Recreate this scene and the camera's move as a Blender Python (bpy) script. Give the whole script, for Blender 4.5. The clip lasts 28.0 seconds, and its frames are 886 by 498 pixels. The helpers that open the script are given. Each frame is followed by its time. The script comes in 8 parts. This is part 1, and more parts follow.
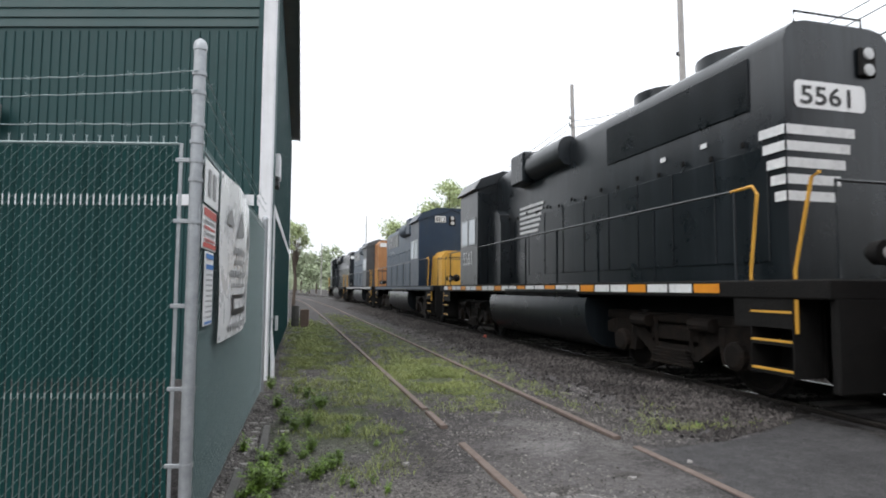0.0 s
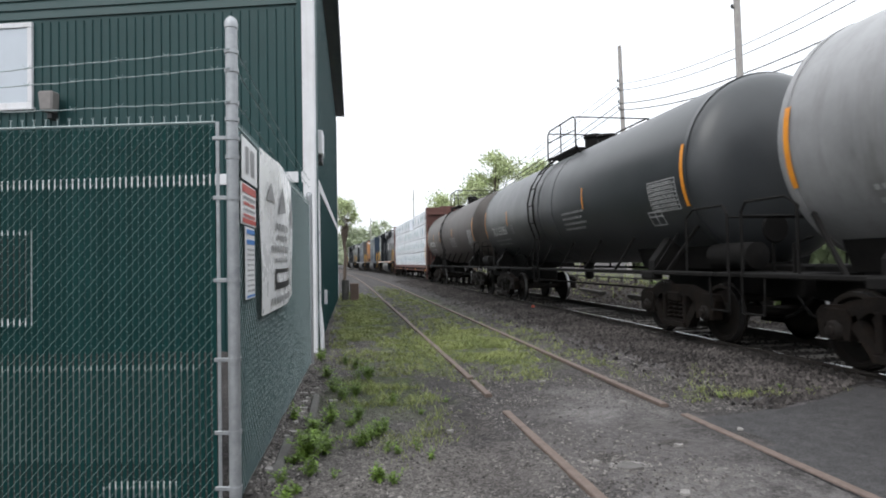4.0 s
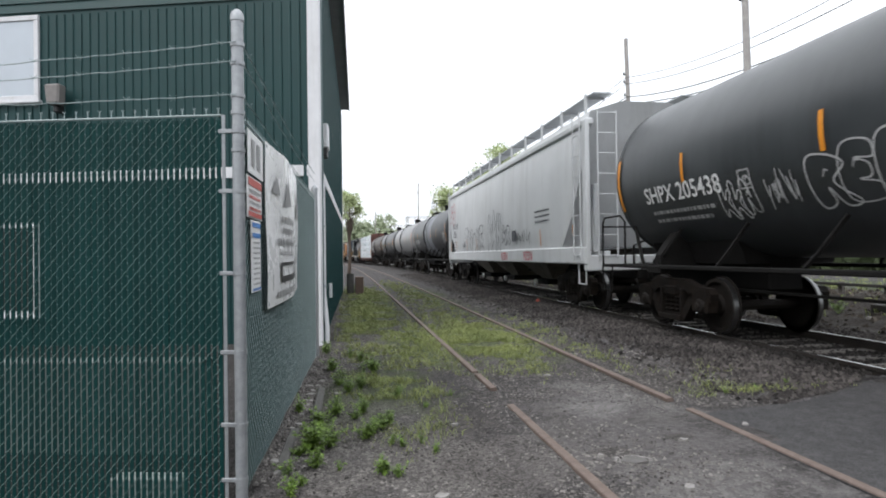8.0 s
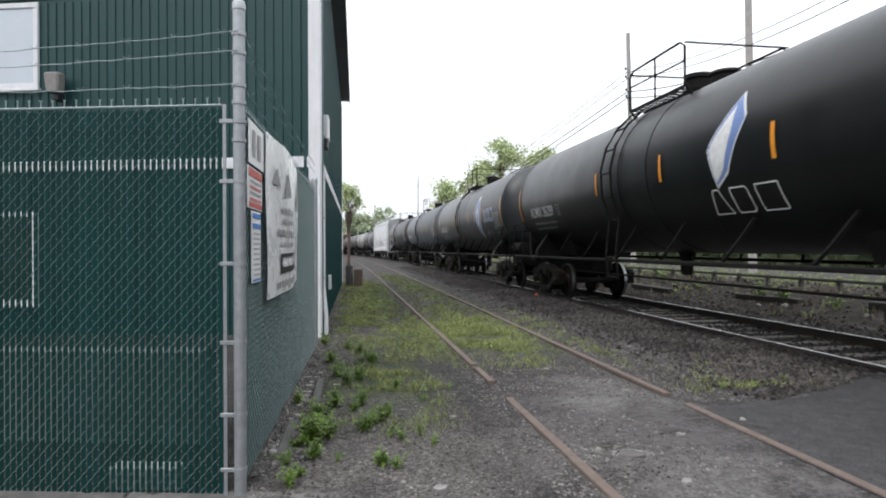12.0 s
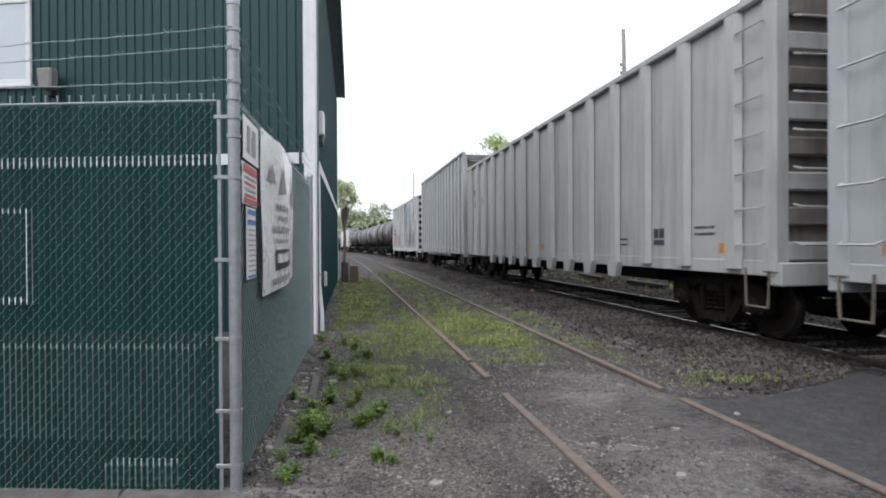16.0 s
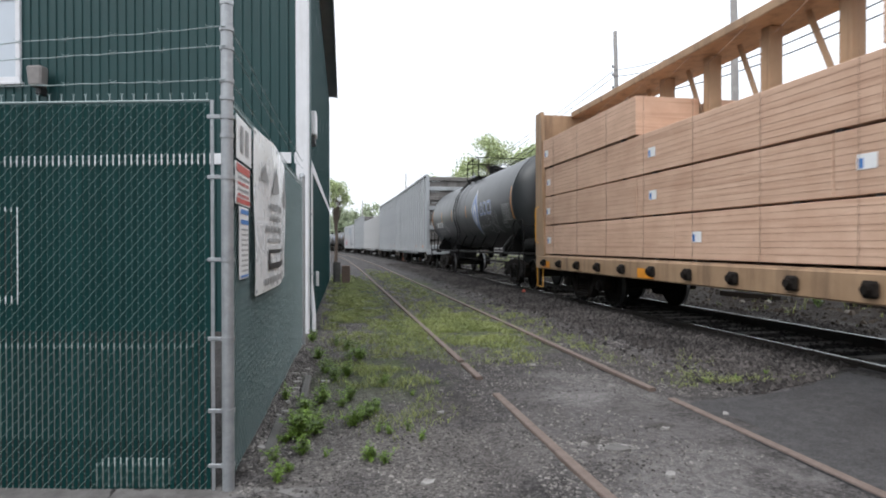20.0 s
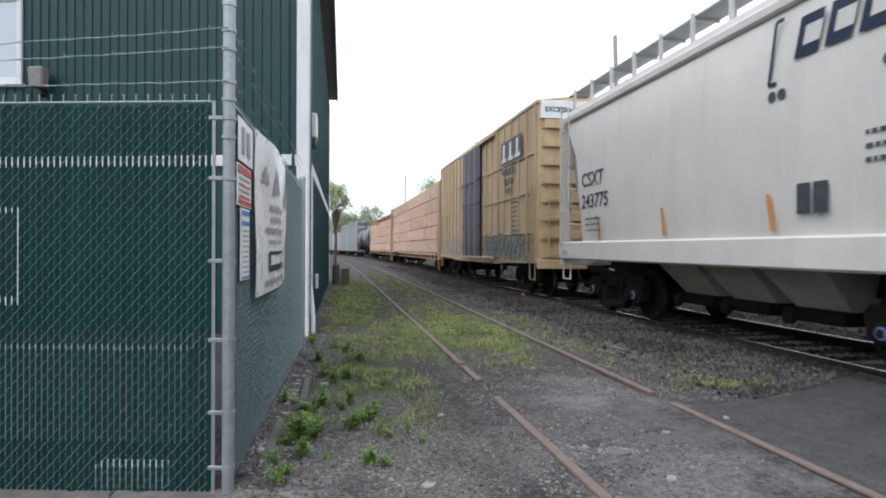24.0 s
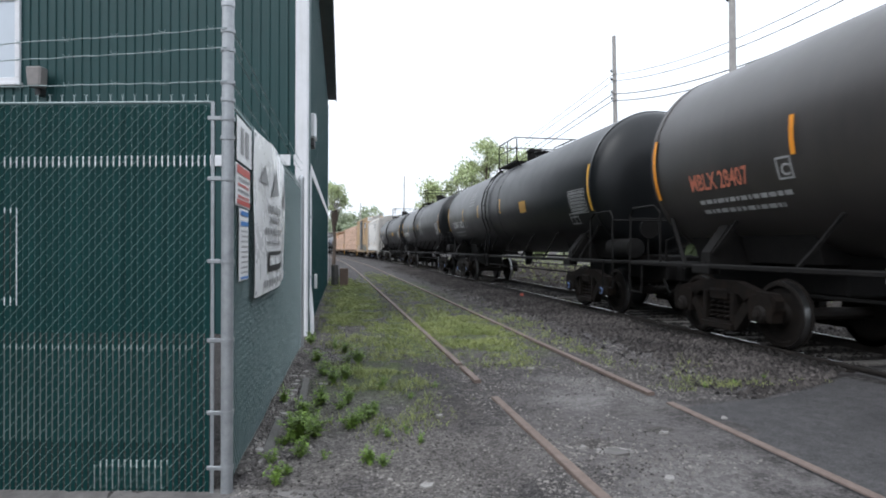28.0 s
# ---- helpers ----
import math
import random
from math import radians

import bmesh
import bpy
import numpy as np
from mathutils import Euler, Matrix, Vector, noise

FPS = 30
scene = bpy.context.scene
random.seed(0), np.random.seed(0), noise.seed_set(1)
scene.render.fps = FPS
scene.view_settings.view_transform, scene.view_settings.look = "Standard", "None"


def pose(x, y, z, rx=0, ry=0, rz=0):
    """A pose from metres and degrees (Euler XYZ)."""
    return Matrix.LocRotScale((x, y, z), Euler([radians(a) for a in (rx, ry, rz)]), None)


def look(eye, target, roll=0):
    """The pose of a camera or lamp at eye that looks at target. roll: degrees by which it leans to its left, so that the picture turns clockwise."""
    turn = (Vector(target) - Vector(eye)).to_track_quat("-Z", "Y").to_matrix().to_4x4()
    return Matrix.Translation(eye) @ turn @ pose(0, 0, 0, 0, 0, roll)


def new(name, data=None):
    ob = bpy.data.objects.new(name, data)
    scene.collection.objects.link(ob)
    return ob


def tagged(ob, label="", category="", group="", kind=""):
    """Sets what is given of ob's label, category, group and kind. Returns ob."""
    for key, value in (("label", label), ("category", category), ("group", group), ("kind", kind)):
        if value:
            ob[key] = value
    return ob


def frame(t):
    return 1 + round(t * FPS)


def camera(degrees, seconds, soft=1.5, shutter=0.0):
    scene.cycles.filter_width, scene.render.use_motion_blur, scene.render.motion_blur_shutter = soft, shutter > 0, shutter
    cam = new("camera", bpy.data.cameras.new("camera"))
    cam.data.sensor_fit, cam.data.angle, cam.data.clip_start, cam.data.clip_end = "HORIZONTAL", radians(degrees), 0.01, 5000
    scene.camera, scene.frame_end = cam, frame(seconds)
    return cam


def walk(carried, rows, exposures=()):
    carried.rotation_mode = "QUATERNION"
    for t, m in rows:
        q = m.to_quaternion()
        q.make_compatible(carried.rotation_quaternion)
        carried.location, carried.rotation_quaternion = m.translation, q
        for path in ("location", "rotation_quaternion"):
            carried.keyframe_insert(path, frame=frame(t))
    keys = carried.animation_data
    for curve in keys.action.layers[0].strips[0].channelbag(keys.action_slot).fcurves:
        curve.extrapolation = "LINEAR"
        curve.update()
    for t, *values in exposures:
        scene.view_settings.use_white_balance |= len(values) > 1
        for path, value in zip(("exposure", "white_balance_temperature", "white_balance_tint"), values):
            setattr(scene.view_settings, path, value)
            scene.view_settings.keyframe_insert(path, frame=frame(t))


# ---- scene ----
PATH = [
    (0, (-0.057, 0.001, 1.418), (0.439, 1.934, 1.553), 0.4),
    (0.5, (-0.006, -0.024, 1.409), (0.358, 1.939, 1.525), 0.8),
    (1, (0.014, -0.036, 1.408), (0.354, 1.932, 1.523), 0.4),
    (1.5, (0.028, -0.025, 1.401), (0.354, 1.946, 1.493), -0.4),
    (2, (0.033, -0.013, 1.405), (0.372, 1.957, 1.47), -0.7),
    (2.5, (0.027, -0.009, 1.403), (0.373, 1.96, 1.462), -0.7),
    (3, (0.027, -0.006, 1.402), (0.366, 1.964, 1.455), -0.9),
    (3.5, (0.029, -0.004, 1.4), (0.365, 1.967, 1.447), -1.0),
    (5.5, (0.027, -0.006, 1.4), (0.362, 1.966, 1.43), -0.9),
    (6, (0.026, -0.007, 1.401), (0.359, 1.964, 1.428), -1.1),
    (6.5, (0.026, -0.007, 1.399), (0.354, 1.965, 1.424), -1.1),
    (7, (0.026, -0.008, 1.398), (0.35, 1.966, 1.422), -0.9),
    (7.5, (0.025, -0.007, 1.4), (0.347, 1.966, 1.423), -0.9),
    (8, (0.024, -0.002, 1.4), (0.344, 1.972, 1.421), -0.8),
    (8.5, (0.02, -0.001, 1.398), (0.34, 1.973, 1.419), -0.7),
    (9, (0.019, -0.004, 1.399), (0.339, 1.97, 1.419), -0.7),
    (9.5, (0.02, -0.003, 1.399), (0.339, 1.972, 1.416), -0.5),
    (10, (0.017, -0.001, 1.398), (0.337, 1.974, 1.413), -0.4),
    (10.5, (0.019, 0.002, 1.398), (0.34, 1.976, 1.409), -0.7),
    (11, (0.017, 0.004, 1.398), (0.339, 1.977, 1.404), -0.5),
    (11.5, (0.016, 0.003, 1.398), (0.338, 1.977, 1.4), -0.4),
    (12, (0.016, 0.004, 1.397), (0.339, 1.978, 1.395), -0.2),
    (12.5, (0.016, 0.001, 1.397), (0.339, 1.974, 1.392), -0.3),
    (14.5, (0.017, 0.006, 1.396), (0.345, 1.979, 1.382), 0.0),
    (15, (0.016, 0.008, 1.394), (0.346, 1.981, 1.378), 0.1),
    (15.5, (0.019, 0.008, 1.396), (0.352, 1.98, 1.379), -0.2),
    (16, (0.018, 0.002, 1.393), (0.355, 1.974, 1.379), -0.3),
    (16.5, (0.019, 0.0, 1.395), (0.36, 1.971, 1.38), -0.2),
    (17, (0.02, 0.002, 1.398), (0.365, 1.973, 1.379), -0.5),
    (17.5, (0.023, 0.0, 1.397), (0.37, 1.969, 1.374), -0.6),
    (18, (0.025, -0.006, 1.396), (0.373, 1.963, 1.372), -0.4),
    (18.5, (0.019, -0.008, 1.396), (0.371, 1.961, 1.372), -0.5),
    (19, (0.016, -0.009, 1.39), (0.371, 1.959, 1.37), -0.3),
    (19.5, (0.01, -0.015, 1.395), (0.369, 1.952, 1.377), -0.0),
    (20, (0.01, -0.017, 1.394), (0.374, 1.95, 1.381), -0.1),
    (20.5, (0.005, -0.011, 1.391), (0.371, 1.955, 1.382), -0.0),
    (21, (0.005, -0.011, 1.391), (0.372, 1.955, 1.387), -0.1),
    (21.5, (0.001, -0.01, 1.394), (0.37, 1.955, 1.394), 0.0),
    (23.5, (-0.004, -0.01, 1.393), (0.366, 1.956, 1.393), 0.1),
    (24, (-0.003, -0.01, 1.389), (0.364, 1.956, 1.387), 0.2),
    (24.5, (-0.003, -0.013, 1.392), (0.36, 1.954, 1.387), 0.3),
    (25, (-0.002, -0.012, 1.393), (0.358, 1.955, 1.386), 0.3),
    (25.5, (-0.005, -0.012, 1.393), (0.355, 1.955, 1.388), 0.2),
    (26, (-0.003, -0.01, 1.393), (0.358, 1.957, 1.39), 0.1),
    (26.5, (-0.006, -0.012, 1.393), (0.356, 1.955, 1.392), 0.2),
    (27, (-0.006, -0.016, 1.392), (0.356, 1.951, 1.394), 0.3),
    (27.5, (-0.004, -0.017, 1.392), (0.361, 1.949, 1.395), 0.3),
    (28, (-0.003, -0.015, 1.391), (0.368, 1.951, 1.389), 0.2),
]
cam = camera(73.8, 28.0, soft=1.9, shutter=0.08)
walk(cam, [(t, look(e, g, r)) for t, e, g, r in PATH],
     exposures=((0, 0, 6480, 10), (12, 0, 6450, 10), (21, 0, 6300, 10), (24, 0, 6150, 10), (28, 0, 6150, 10)))

# ---- light: bright overcast ----
world = bpy.data.worlds.new("overcast")
scene.world = world
world.use_nodes = True
wn, wl = world.node_tree.nodes, world.node_tree.links
wn.clear()
w_sky = wn.new("ShaderNodeTexSky")
w_sky.sky_type, w_sky.sun_disc = "NISHITA", False
w_sky.sun_elevation, w_sky.sun_rotation = radians(50), radians(-60)
w_sky.air_density, w_sky.dust_density = 1.0, 4.0
w_mix = wn.new("ShaderNodeMix")
w_mix.data_type = "RGBA"
w_mix.inputs[0].default_value = 0.93
w_sc = wn.new("ShaderNodeMix")
w_sc.data_type, w_sc.blend_type = "RGBA", "MULTIPLY"
w_sc.inputs[0].default_value = 1.0
w_sc.inputs[7].default_value = (0.12, 0.12, 0.12, 1)
w_tc = wn.new("ShaderNodeTexCoord")
w_sep = wn.new("ShaderNodeSeparateXYZ")
w_ramp = wn.new("ShaderNodeValToRGB")
w_ramp.color_ramp.elements[0].color = (0.885, 0.915, 0.96, 1)
w_ramp.color_ramp.elements[1].color = (1.81, 1.88, 1.97, 1)
w_ramp.color_ramp.elements[1].position = 0.9
w_bg = wn.new("ShaderNodeBackground")
w_bg.inputs[1].default_value = 1.2
w_out = wn.new("ShaderNodeOutputWorld")
wl.new(w_tc.outputs["Generated"], w_sep.inputs[0])
wl.new(w_sep.outputs[2], w_ramp.inputs[0])
wl.new(w_sky.outputs[0], w_sc.inputs[6])
wl.new(w_sc.outputs[2], w_mix.inputs[6])
wl.new(w_ramp.outputs[0], w_mix.inputs[7])
wl.new(w_mix.outputs[2], w_bg.inputs[0])
wl.new(w_bg.outputs[0], w_out.inputs[0])
sun = new("sun", bpy.data.lights.new("sun", "SUN"))
sun.data.energy, sun.data.angle, sun.data.color = 0.95, radians(30), (1.0, 0.97, 0.93)
sun.matrix_world = look((-28, -18, 40), (0, 8, 0))
scene.view_settings.exposure = 0.0


# ---- materials ----
def surf(name, c1, c2, scale=3.0, rough=0.6, metal=0.0, bump=0.0, bscale=40.0, c3=None, s3=0.6, a3=0.4, streak=False, vary=0.0, spec=0.5, island=False):
    """Two-scale noise colour, c3: patches of dirt, wear or painted sheen at scale s3, streak: patches run down the
    surface.
    """
    m = bpy.data.materials.new(name)
    m.use_nodes = True
    n, l = m.node_tree.nodes, m.node_tree.links
    p = n["Principled BSDF"]
    tc = n.new("ShaderNodeTexCoord")
    no = n.new("ShaderNodeTexNoise")
    no.inputs["Scale"].default_value, no.inputs["Detail"].default_value, no.inputs["Roughness"].default_value = scale, 6, 0.65
    l.new(tc.outputs["Object"], no.inputs["Vector"])
    rp = n.new("ShaderNodeValToRGB")
    rp.color_ramp.elements[0].position, rp.color_ramp.elements[1].position = 0.3, 0.7
    rp.color_ramp.elements[0].color, rp.color_ramp.elements[1].color = (*c1, 1), (*c2, 1)
    l.new(no.outputs["Fac"], rp.inputs[0])
    col = rp.outputs[0]
    if c3:
        n3 = n.new("ShaderNodeTexNoise")
        n3.inputs["Scale"].default_value, n3.inputs["Detail"].default_value = s3, 8
        n3.inputs["Roughness"].default_value = 0.7
        mp = n.new("ShaderNodeMapping")
        if streak:
            mp.inputs["Scale"].default_value = (4, 4, 0.35)
        l.new(tc.outputs["Object"], mp.inputs[0])
        l.new(mp.outputs[0], n3.inputs["Vector"])
        r3 = n.new("ShaderNodeValToRGB")
        r3.color_ramp.elements[0].position, r3.color_ramp.elements[1].position = 0.48, 0.72
        r3.color_ramp.elements[1].color = (a3, a3, a3, 1)
        r3.color_ramp.elements[0].color = (0, 0, 0, 1)
        l.new(n3.outputs["Fac"], r3.inputs[0])
        mx = n.new("ShaderNodeMix")
        mx.data_type = "RGBA"
        l.new(r3.outputs[0], mx.inputs[0])
        l.new(col, mx.inputs[6])
        mx.inputs[7].default_value = (*c3, 1)
        col = mx.outputs[2]
    if vary:
        oi = n.new("ShaderNodeNewGeometry") if island else n.new("ShaderNodeObjectInfo")
        mr = n.new("ShaderNodeMapRange")
        mr.inputs[3].default_value, mr.inputs[4].default_value = 1 - vary, 1 + vary
        l.new(oi.outputs["Random Per Island" if island else "Random"], mr.inputs[0])
        hv = n.new("ShaderNodeHueSaturation")
        l.new(mr.outputs[0], hv.inputs["Value"])
        l.new(col, hv.inputs["Color"])
        col = hv.outputs[0]
    l.new(col, p.inputs["Base Color"])
    p.inputs["Roughness"].default_value, p.inputs["Metallic"].default_value = rough, metal
    p.inputs["Specular IOR Level"].default_value = spec
    rr = n.new("ShaderNodeMapRange")
    rr.inputs[3].default_value, rr.inputs[4].default_value = max(0.02, rough - 0.12), min(1, rough + 0.12)
    l.new(no.outputs["Fac"], rr.inputs[0])
    l.new(rr.outputs[0], p.inputs["Roughness"])
    if bump:
        nb = n.new("ShaderNodeTexNoise")
        nb.inputs["Scale"].default_value, nb.inputs["Detail"].default_value = bscale, 4
        l.new(tc.outputs["Object"], nb.inputs["Vector"])
        bp = n.new("ShaderNodeBump")
        bp.inputs["Strength"].default_value, bp.inputs["Distance"].default_value = bump, 0.02
        l.new(nb.outputs["Fac"], bp.inputs["Height"])
        l.new(bp.outputs[0], p.inputs["Normal"])
    return m


def g(v, d=0.0):
    return (v, v, v + d)


M_GREEN = surf("green_siding", (0.0105, 0.0455, 0.046), (0.015, 0.057, 0.0575), 1.2, 0.46, 0, 0.05, 9, (0.024, 0.066, 0.066), 0.7, 0.25, True, spec=0.35)
M_SLAT = surf("green_slat", (0.0038, 0.029, 0.0275), (0.0065, 0.042, 0.04), 6, 0.6, 0, 0, 9, vary=0.15, spec=0.12)
M_WHITE = surf("white_trim", g(0.68, 0.02), g(0.76, 0.02), 5, 0.5, 0, 0.05, 30, (0.45, 0.44, 0.42), 2, 0.4, True)
M_GALV = surf("galvanised_steel", (0.3, 0.315, 0.33), (0.42, 0.435, 0.45), 22, 0.45, 0.5, 0.1, 60, (0.24, 0.25, 0.26), 3, 0.4)
M_WIRE = surf("fence_wire", (0.22, 0.27, 0.27), (0.33, 0.4, 0.4), 30, 0.45, 0.2)
M_GREENWIRE = surf("green_coated_wire", (0.14, 0.2, 0.19), (0.22, 0.3, 0.29), 30, 0.5, 0.2)
M_SIGNW = surf("sign_white", g(0.74), g(0.8), 6, 0.5, 0, 0, 9, (0.55, 0.53, 0.5), 2, 0.3)
M_BANNER = surf("banner_vinyl", g(0.7), g(0.78), 4, 0.28, 0, 0.15, 6, (0.55, 0.53, 0.5), 2, 0.3, spec=0.6)
M_SIGNR = surf("sign_red", (0.45, 0.07, 0.06), (0.5, 0.09, 0.07), 6, 0.5)
M_SIGNB = surf("sign_blue", (0.06, 0.2, 0.5), (0.07, 0.22, 0.55), 6, 0.5)
M_GREY = surf("print_grey", g(0.25), g(0.3), 9, 0.6)
M_BLACKP = surf("print_black", g(0.02), g(0.03), 9, 0.5)
M_GLASS = surf("window_glass", (0.5, 0.55, 0.6), (0.55, 0.6, 0.66), 1, 0.12, 0, 0, 9, spec=0.8)
M_LAMP = surf("lamp_housing", (0.19, 0.175, 0.168), (0.245, 0.225, 0.215), 9, 0.5)
M_ROOF = surf("roof_soffit", (0.24, 0.24, 0.25), (0.32, 0.32, 0.33), 4, 0.7)
M_FASCIA = surf("fascia_grey", (0.24, 0.24, 0.245), (0.33, 0.33, 0.335), 3, 0.6, 0, 0.05, 20, (0.16, 0.15, 0.14), 1, 0.5, True)
M_GROUND = surf("gravel_dirt", (0.027, 0.0246, 0.0238), (0.08, 0.0735, 0.072), 16, 0.95, 0, 0.9, 45, (0.128, 0.119, 0.117), 0.55, 0.5, spec=0.2)


def pebbles(m, scale, lo, hi, bump, smooth=None):
    """Small stones told apart by tone and relief."""
    n, l = m.node_tree.nodes, m.node_tree.links
    p = n["Principled BSDF"]
    col = p.inputs["Base Color"].links[0].from_socket
    tc = n.new("ShaderNodeTexCoord")
    vo = n.new("ShaderNodeTexVoronoi")
    vo.inputs["Scale"].default_value, vo.inputs["Randomness"].default_value = scale, 1.0
    l.new(tc.outputs["Object"], vo.inputs["Vector"])
    sp = n.new("ShaderNodeSeparateColor")
    l.new(vo.outputs["Color"], sp.inputs[0])
    mr = n.new("ShaderNodeMapRange")
    mr.inputs[3].default_value, mr.inputs[4].default_value = lo, hi
    l.new(sp.outputs[0], mr.inputs[0])
    hv = n.new("ShaderNodeHueSaturation")
    val = mr.outputs[0]
    if smooth:
        mx = n.new("ShaderNodeMix")
        l.new(smooth, mx.inputs[0])
        l.new(val, mx.inputs[2])
        mx.inputs[3].default_value = 1.0
        val = mx.outputs[0]
    l.new(val, hv.inputs["Value"])
    l.new(col, hv.inputs["Color"])
    l.new(hv.outputs[0], p.inputs["Base Color"])
    b2 = n.new("ShaderNodeBump")
    b2.invert = True
    b2.inputs["Strength"].default_value, b2.inputs["Distance"].default_value = bump, 0.01
    l.new(vo.outputs["Distance"], b2.inputs["Height"])
    if p.inputs["Normal"].links:
        l.new(p.inputs["Normal"].links[0].from_socket, b2.inputs["Normal"])
    l.new(b2.outputs[0], p.inputs["Normal"])


def patches(m, spots):
    """Patches of colour with a soft ragged edge: centre, radii, colour, strength."""
    n, l = m.node_tree.nodes, m.node_tree.links
    p = n["Principled BSDF"]
    col = p.inputs["Base Color"].links[0].from_socket
    tc = n.new("ShaderNodeTexCoord")
    no = n.new("ShaderNodeTexNoise")
    no.inputs["Scale"].default_value, no.inputs["Detail"].default_value = 2.2, 6
    l.new(tc.outputs["Object"], no.inputs["Vector"])
    masks = []
    for cx, cy, rx, ry, c, k in spots:
        mp = n.new("ShaderNodeMapping")
        mp.inputs["Location"].default_value, mp.inputs["Scale"].default_value = (-cx / rx, -cy / ry, 0), (1 / rx, 1 / ry, 0)
        l.new(tc.outputs["Object"], mp.inputs[0])
        ln = n.new("ShaderNodeVectorMath")
        ln.operation = "LENGTH"
        l.new(mp.outputs[0], ln.inputs[0])
        ad = n.new("ShaderNodeMath")
        l.new(ln.outputs["Value"], ad.inputs[0])
        nm = n.new("ShaderNodeMath")
        nm.operation = "MULTIPLY_ADD"
        l.new(no.outputs["Fac"], nm.inputs[0])
        nm.inputs[1].default_value, nm.inputs[2].default_value = 2.4, -1.2
        l.new(nm.outputs[0], ad.inputs[1])
        mr = n.new("ShaderNodeMapRange")
        mr.inputs[1].default_value, mr.inputs[2].default_value, mr.inputs[3].default_value, mr.inputs[4].default_value = 0.55, 1.1, k, 0.0
        l.new(ad.outputs[0], mr.inputs[0])
        mx = n.new("ShaderNodeMix")
        mx.data_type = "RGBA"
        l.new(mr.outputs[0], mx.inputs[0])
        l.new(col, mx.inputs[6])
        mx.inputs[7].default_value = (*c, 1)
        col = mx.outputs[2]
        masks.append(mr.outputs[0])
    l.new(col, p.inputs["Base Color"])
    return masks


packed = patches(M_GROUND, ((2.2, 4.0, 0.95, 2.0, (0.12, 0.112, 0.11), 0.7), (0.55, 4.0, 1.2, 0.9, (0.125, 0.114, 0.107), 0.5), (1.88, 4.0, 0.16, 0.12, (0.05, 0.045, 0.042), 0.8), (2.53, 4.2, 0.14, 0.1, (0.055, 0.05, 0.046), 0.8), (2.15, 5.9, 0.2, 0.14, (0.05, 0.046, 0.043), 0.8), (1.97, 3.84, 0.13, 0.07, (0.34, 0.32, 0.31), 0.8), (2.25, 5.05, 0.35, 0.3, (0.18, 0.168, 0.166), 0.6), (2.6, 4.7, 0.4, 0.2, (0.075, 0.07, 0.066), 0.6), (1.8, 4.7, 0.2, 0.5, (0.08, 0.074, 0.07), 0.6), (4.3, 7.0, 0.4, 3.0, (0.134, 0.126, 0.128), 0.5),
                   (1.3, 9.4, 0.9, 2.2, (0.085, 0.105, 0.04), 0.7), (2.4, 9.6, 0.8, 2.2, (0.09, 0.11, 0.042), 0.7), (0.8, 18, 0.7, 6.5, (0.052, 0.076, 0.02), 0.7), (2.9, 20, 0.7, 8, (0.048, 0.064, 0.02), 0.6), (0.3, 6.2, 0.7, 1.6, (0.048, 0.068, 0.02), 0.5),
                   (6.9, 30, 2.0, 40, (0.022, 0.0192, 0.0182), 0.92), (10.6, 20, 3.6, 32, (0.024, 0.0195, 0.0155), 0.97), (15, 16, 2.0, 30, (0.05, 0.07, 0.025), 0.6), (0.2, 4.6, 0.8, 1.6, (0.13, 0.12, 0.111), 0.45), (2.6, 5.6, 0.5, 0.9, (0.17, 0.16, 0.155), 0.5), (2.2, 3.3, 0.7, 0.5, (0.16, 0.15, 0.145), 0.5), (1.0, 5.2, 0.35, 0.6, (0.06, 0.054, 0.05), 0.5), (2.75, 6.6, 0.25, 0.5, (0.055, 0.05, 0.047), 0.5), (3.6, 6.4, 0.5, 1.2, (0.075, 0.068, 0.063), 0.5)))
pebbles(M_GROUND, 75, 0.5, 1.55, 0.6, packed[0])
pebbles(M_GROUND, 27, 0.78, 1.28, 0.4)
M_STONE = surf("gravel_stone", (0.055, 0.05, 0.0465), (0.205, 0.19, 0.178), 1.6, 0.9, vary=0.7, island=True, spec=0.25)
M_BALLAST = surf("ballast_stone", (0.026, 0.023, 0.0218), (0.09, 0.08, 0.0755), 0.7, 0.92, vary=0.7, island=True, spec=0.25)
M_DARKBALLAST = surf("dark_ballast_stone", (0.012, 0.0105, 0.0098), (0.038, 0.0335, 0.031), 0.7, 0.85, vary=0.6, island=True, spec=0.3)
M_RUBBLE = surf("rubble_stone", (0.022, 0.018, 0.014), (0.085, 0.072, 0.06), 0.9, 0.95, vary=0.7, island=True, spec=0.15)
M_ASPH = surf("asphalt", (0.05, 0.0487, 0.0496), (0.088, 0.085, 0.0855), 7, 0.92, 0, 0.6, 90, (0.038, 0.037, 0.038), 0.8, 0.75, spec=0.2)
pebbles(M_ASPH, 90, 0.75, 1.3, 0.5)
M_CONC = surf("old_concrete", (0.1, 0.094, 0.09), (0.21, 0.199, 0.191), 7, 0.95, 0, 0.7, 40, (0.0735, 0.0673, 0.066), 1.6, 0.7, spec=0.2)
M_RUST = surf("rusty_rail", (0.125, 0.092, 0.077), (0.2, 0.152, 0.13), 12, 0.85, 0.1, 0.4, 60, (0.22, 0.18, 0.155), 2, 0.5)
M_RAILSIDE = surf("dark_rail", (0.018, 0.015, 0.013), (0.04, 0.032, 0.027), 9, 0.85, 0.1, 0.3, 60)
M_RAILTOP = surf("polished_rail", g(0.5), g(0.66), 6, 0.24, 1.0, c3=(0.12, 0.1, 0.09), s3=0.7, a3=0.6)
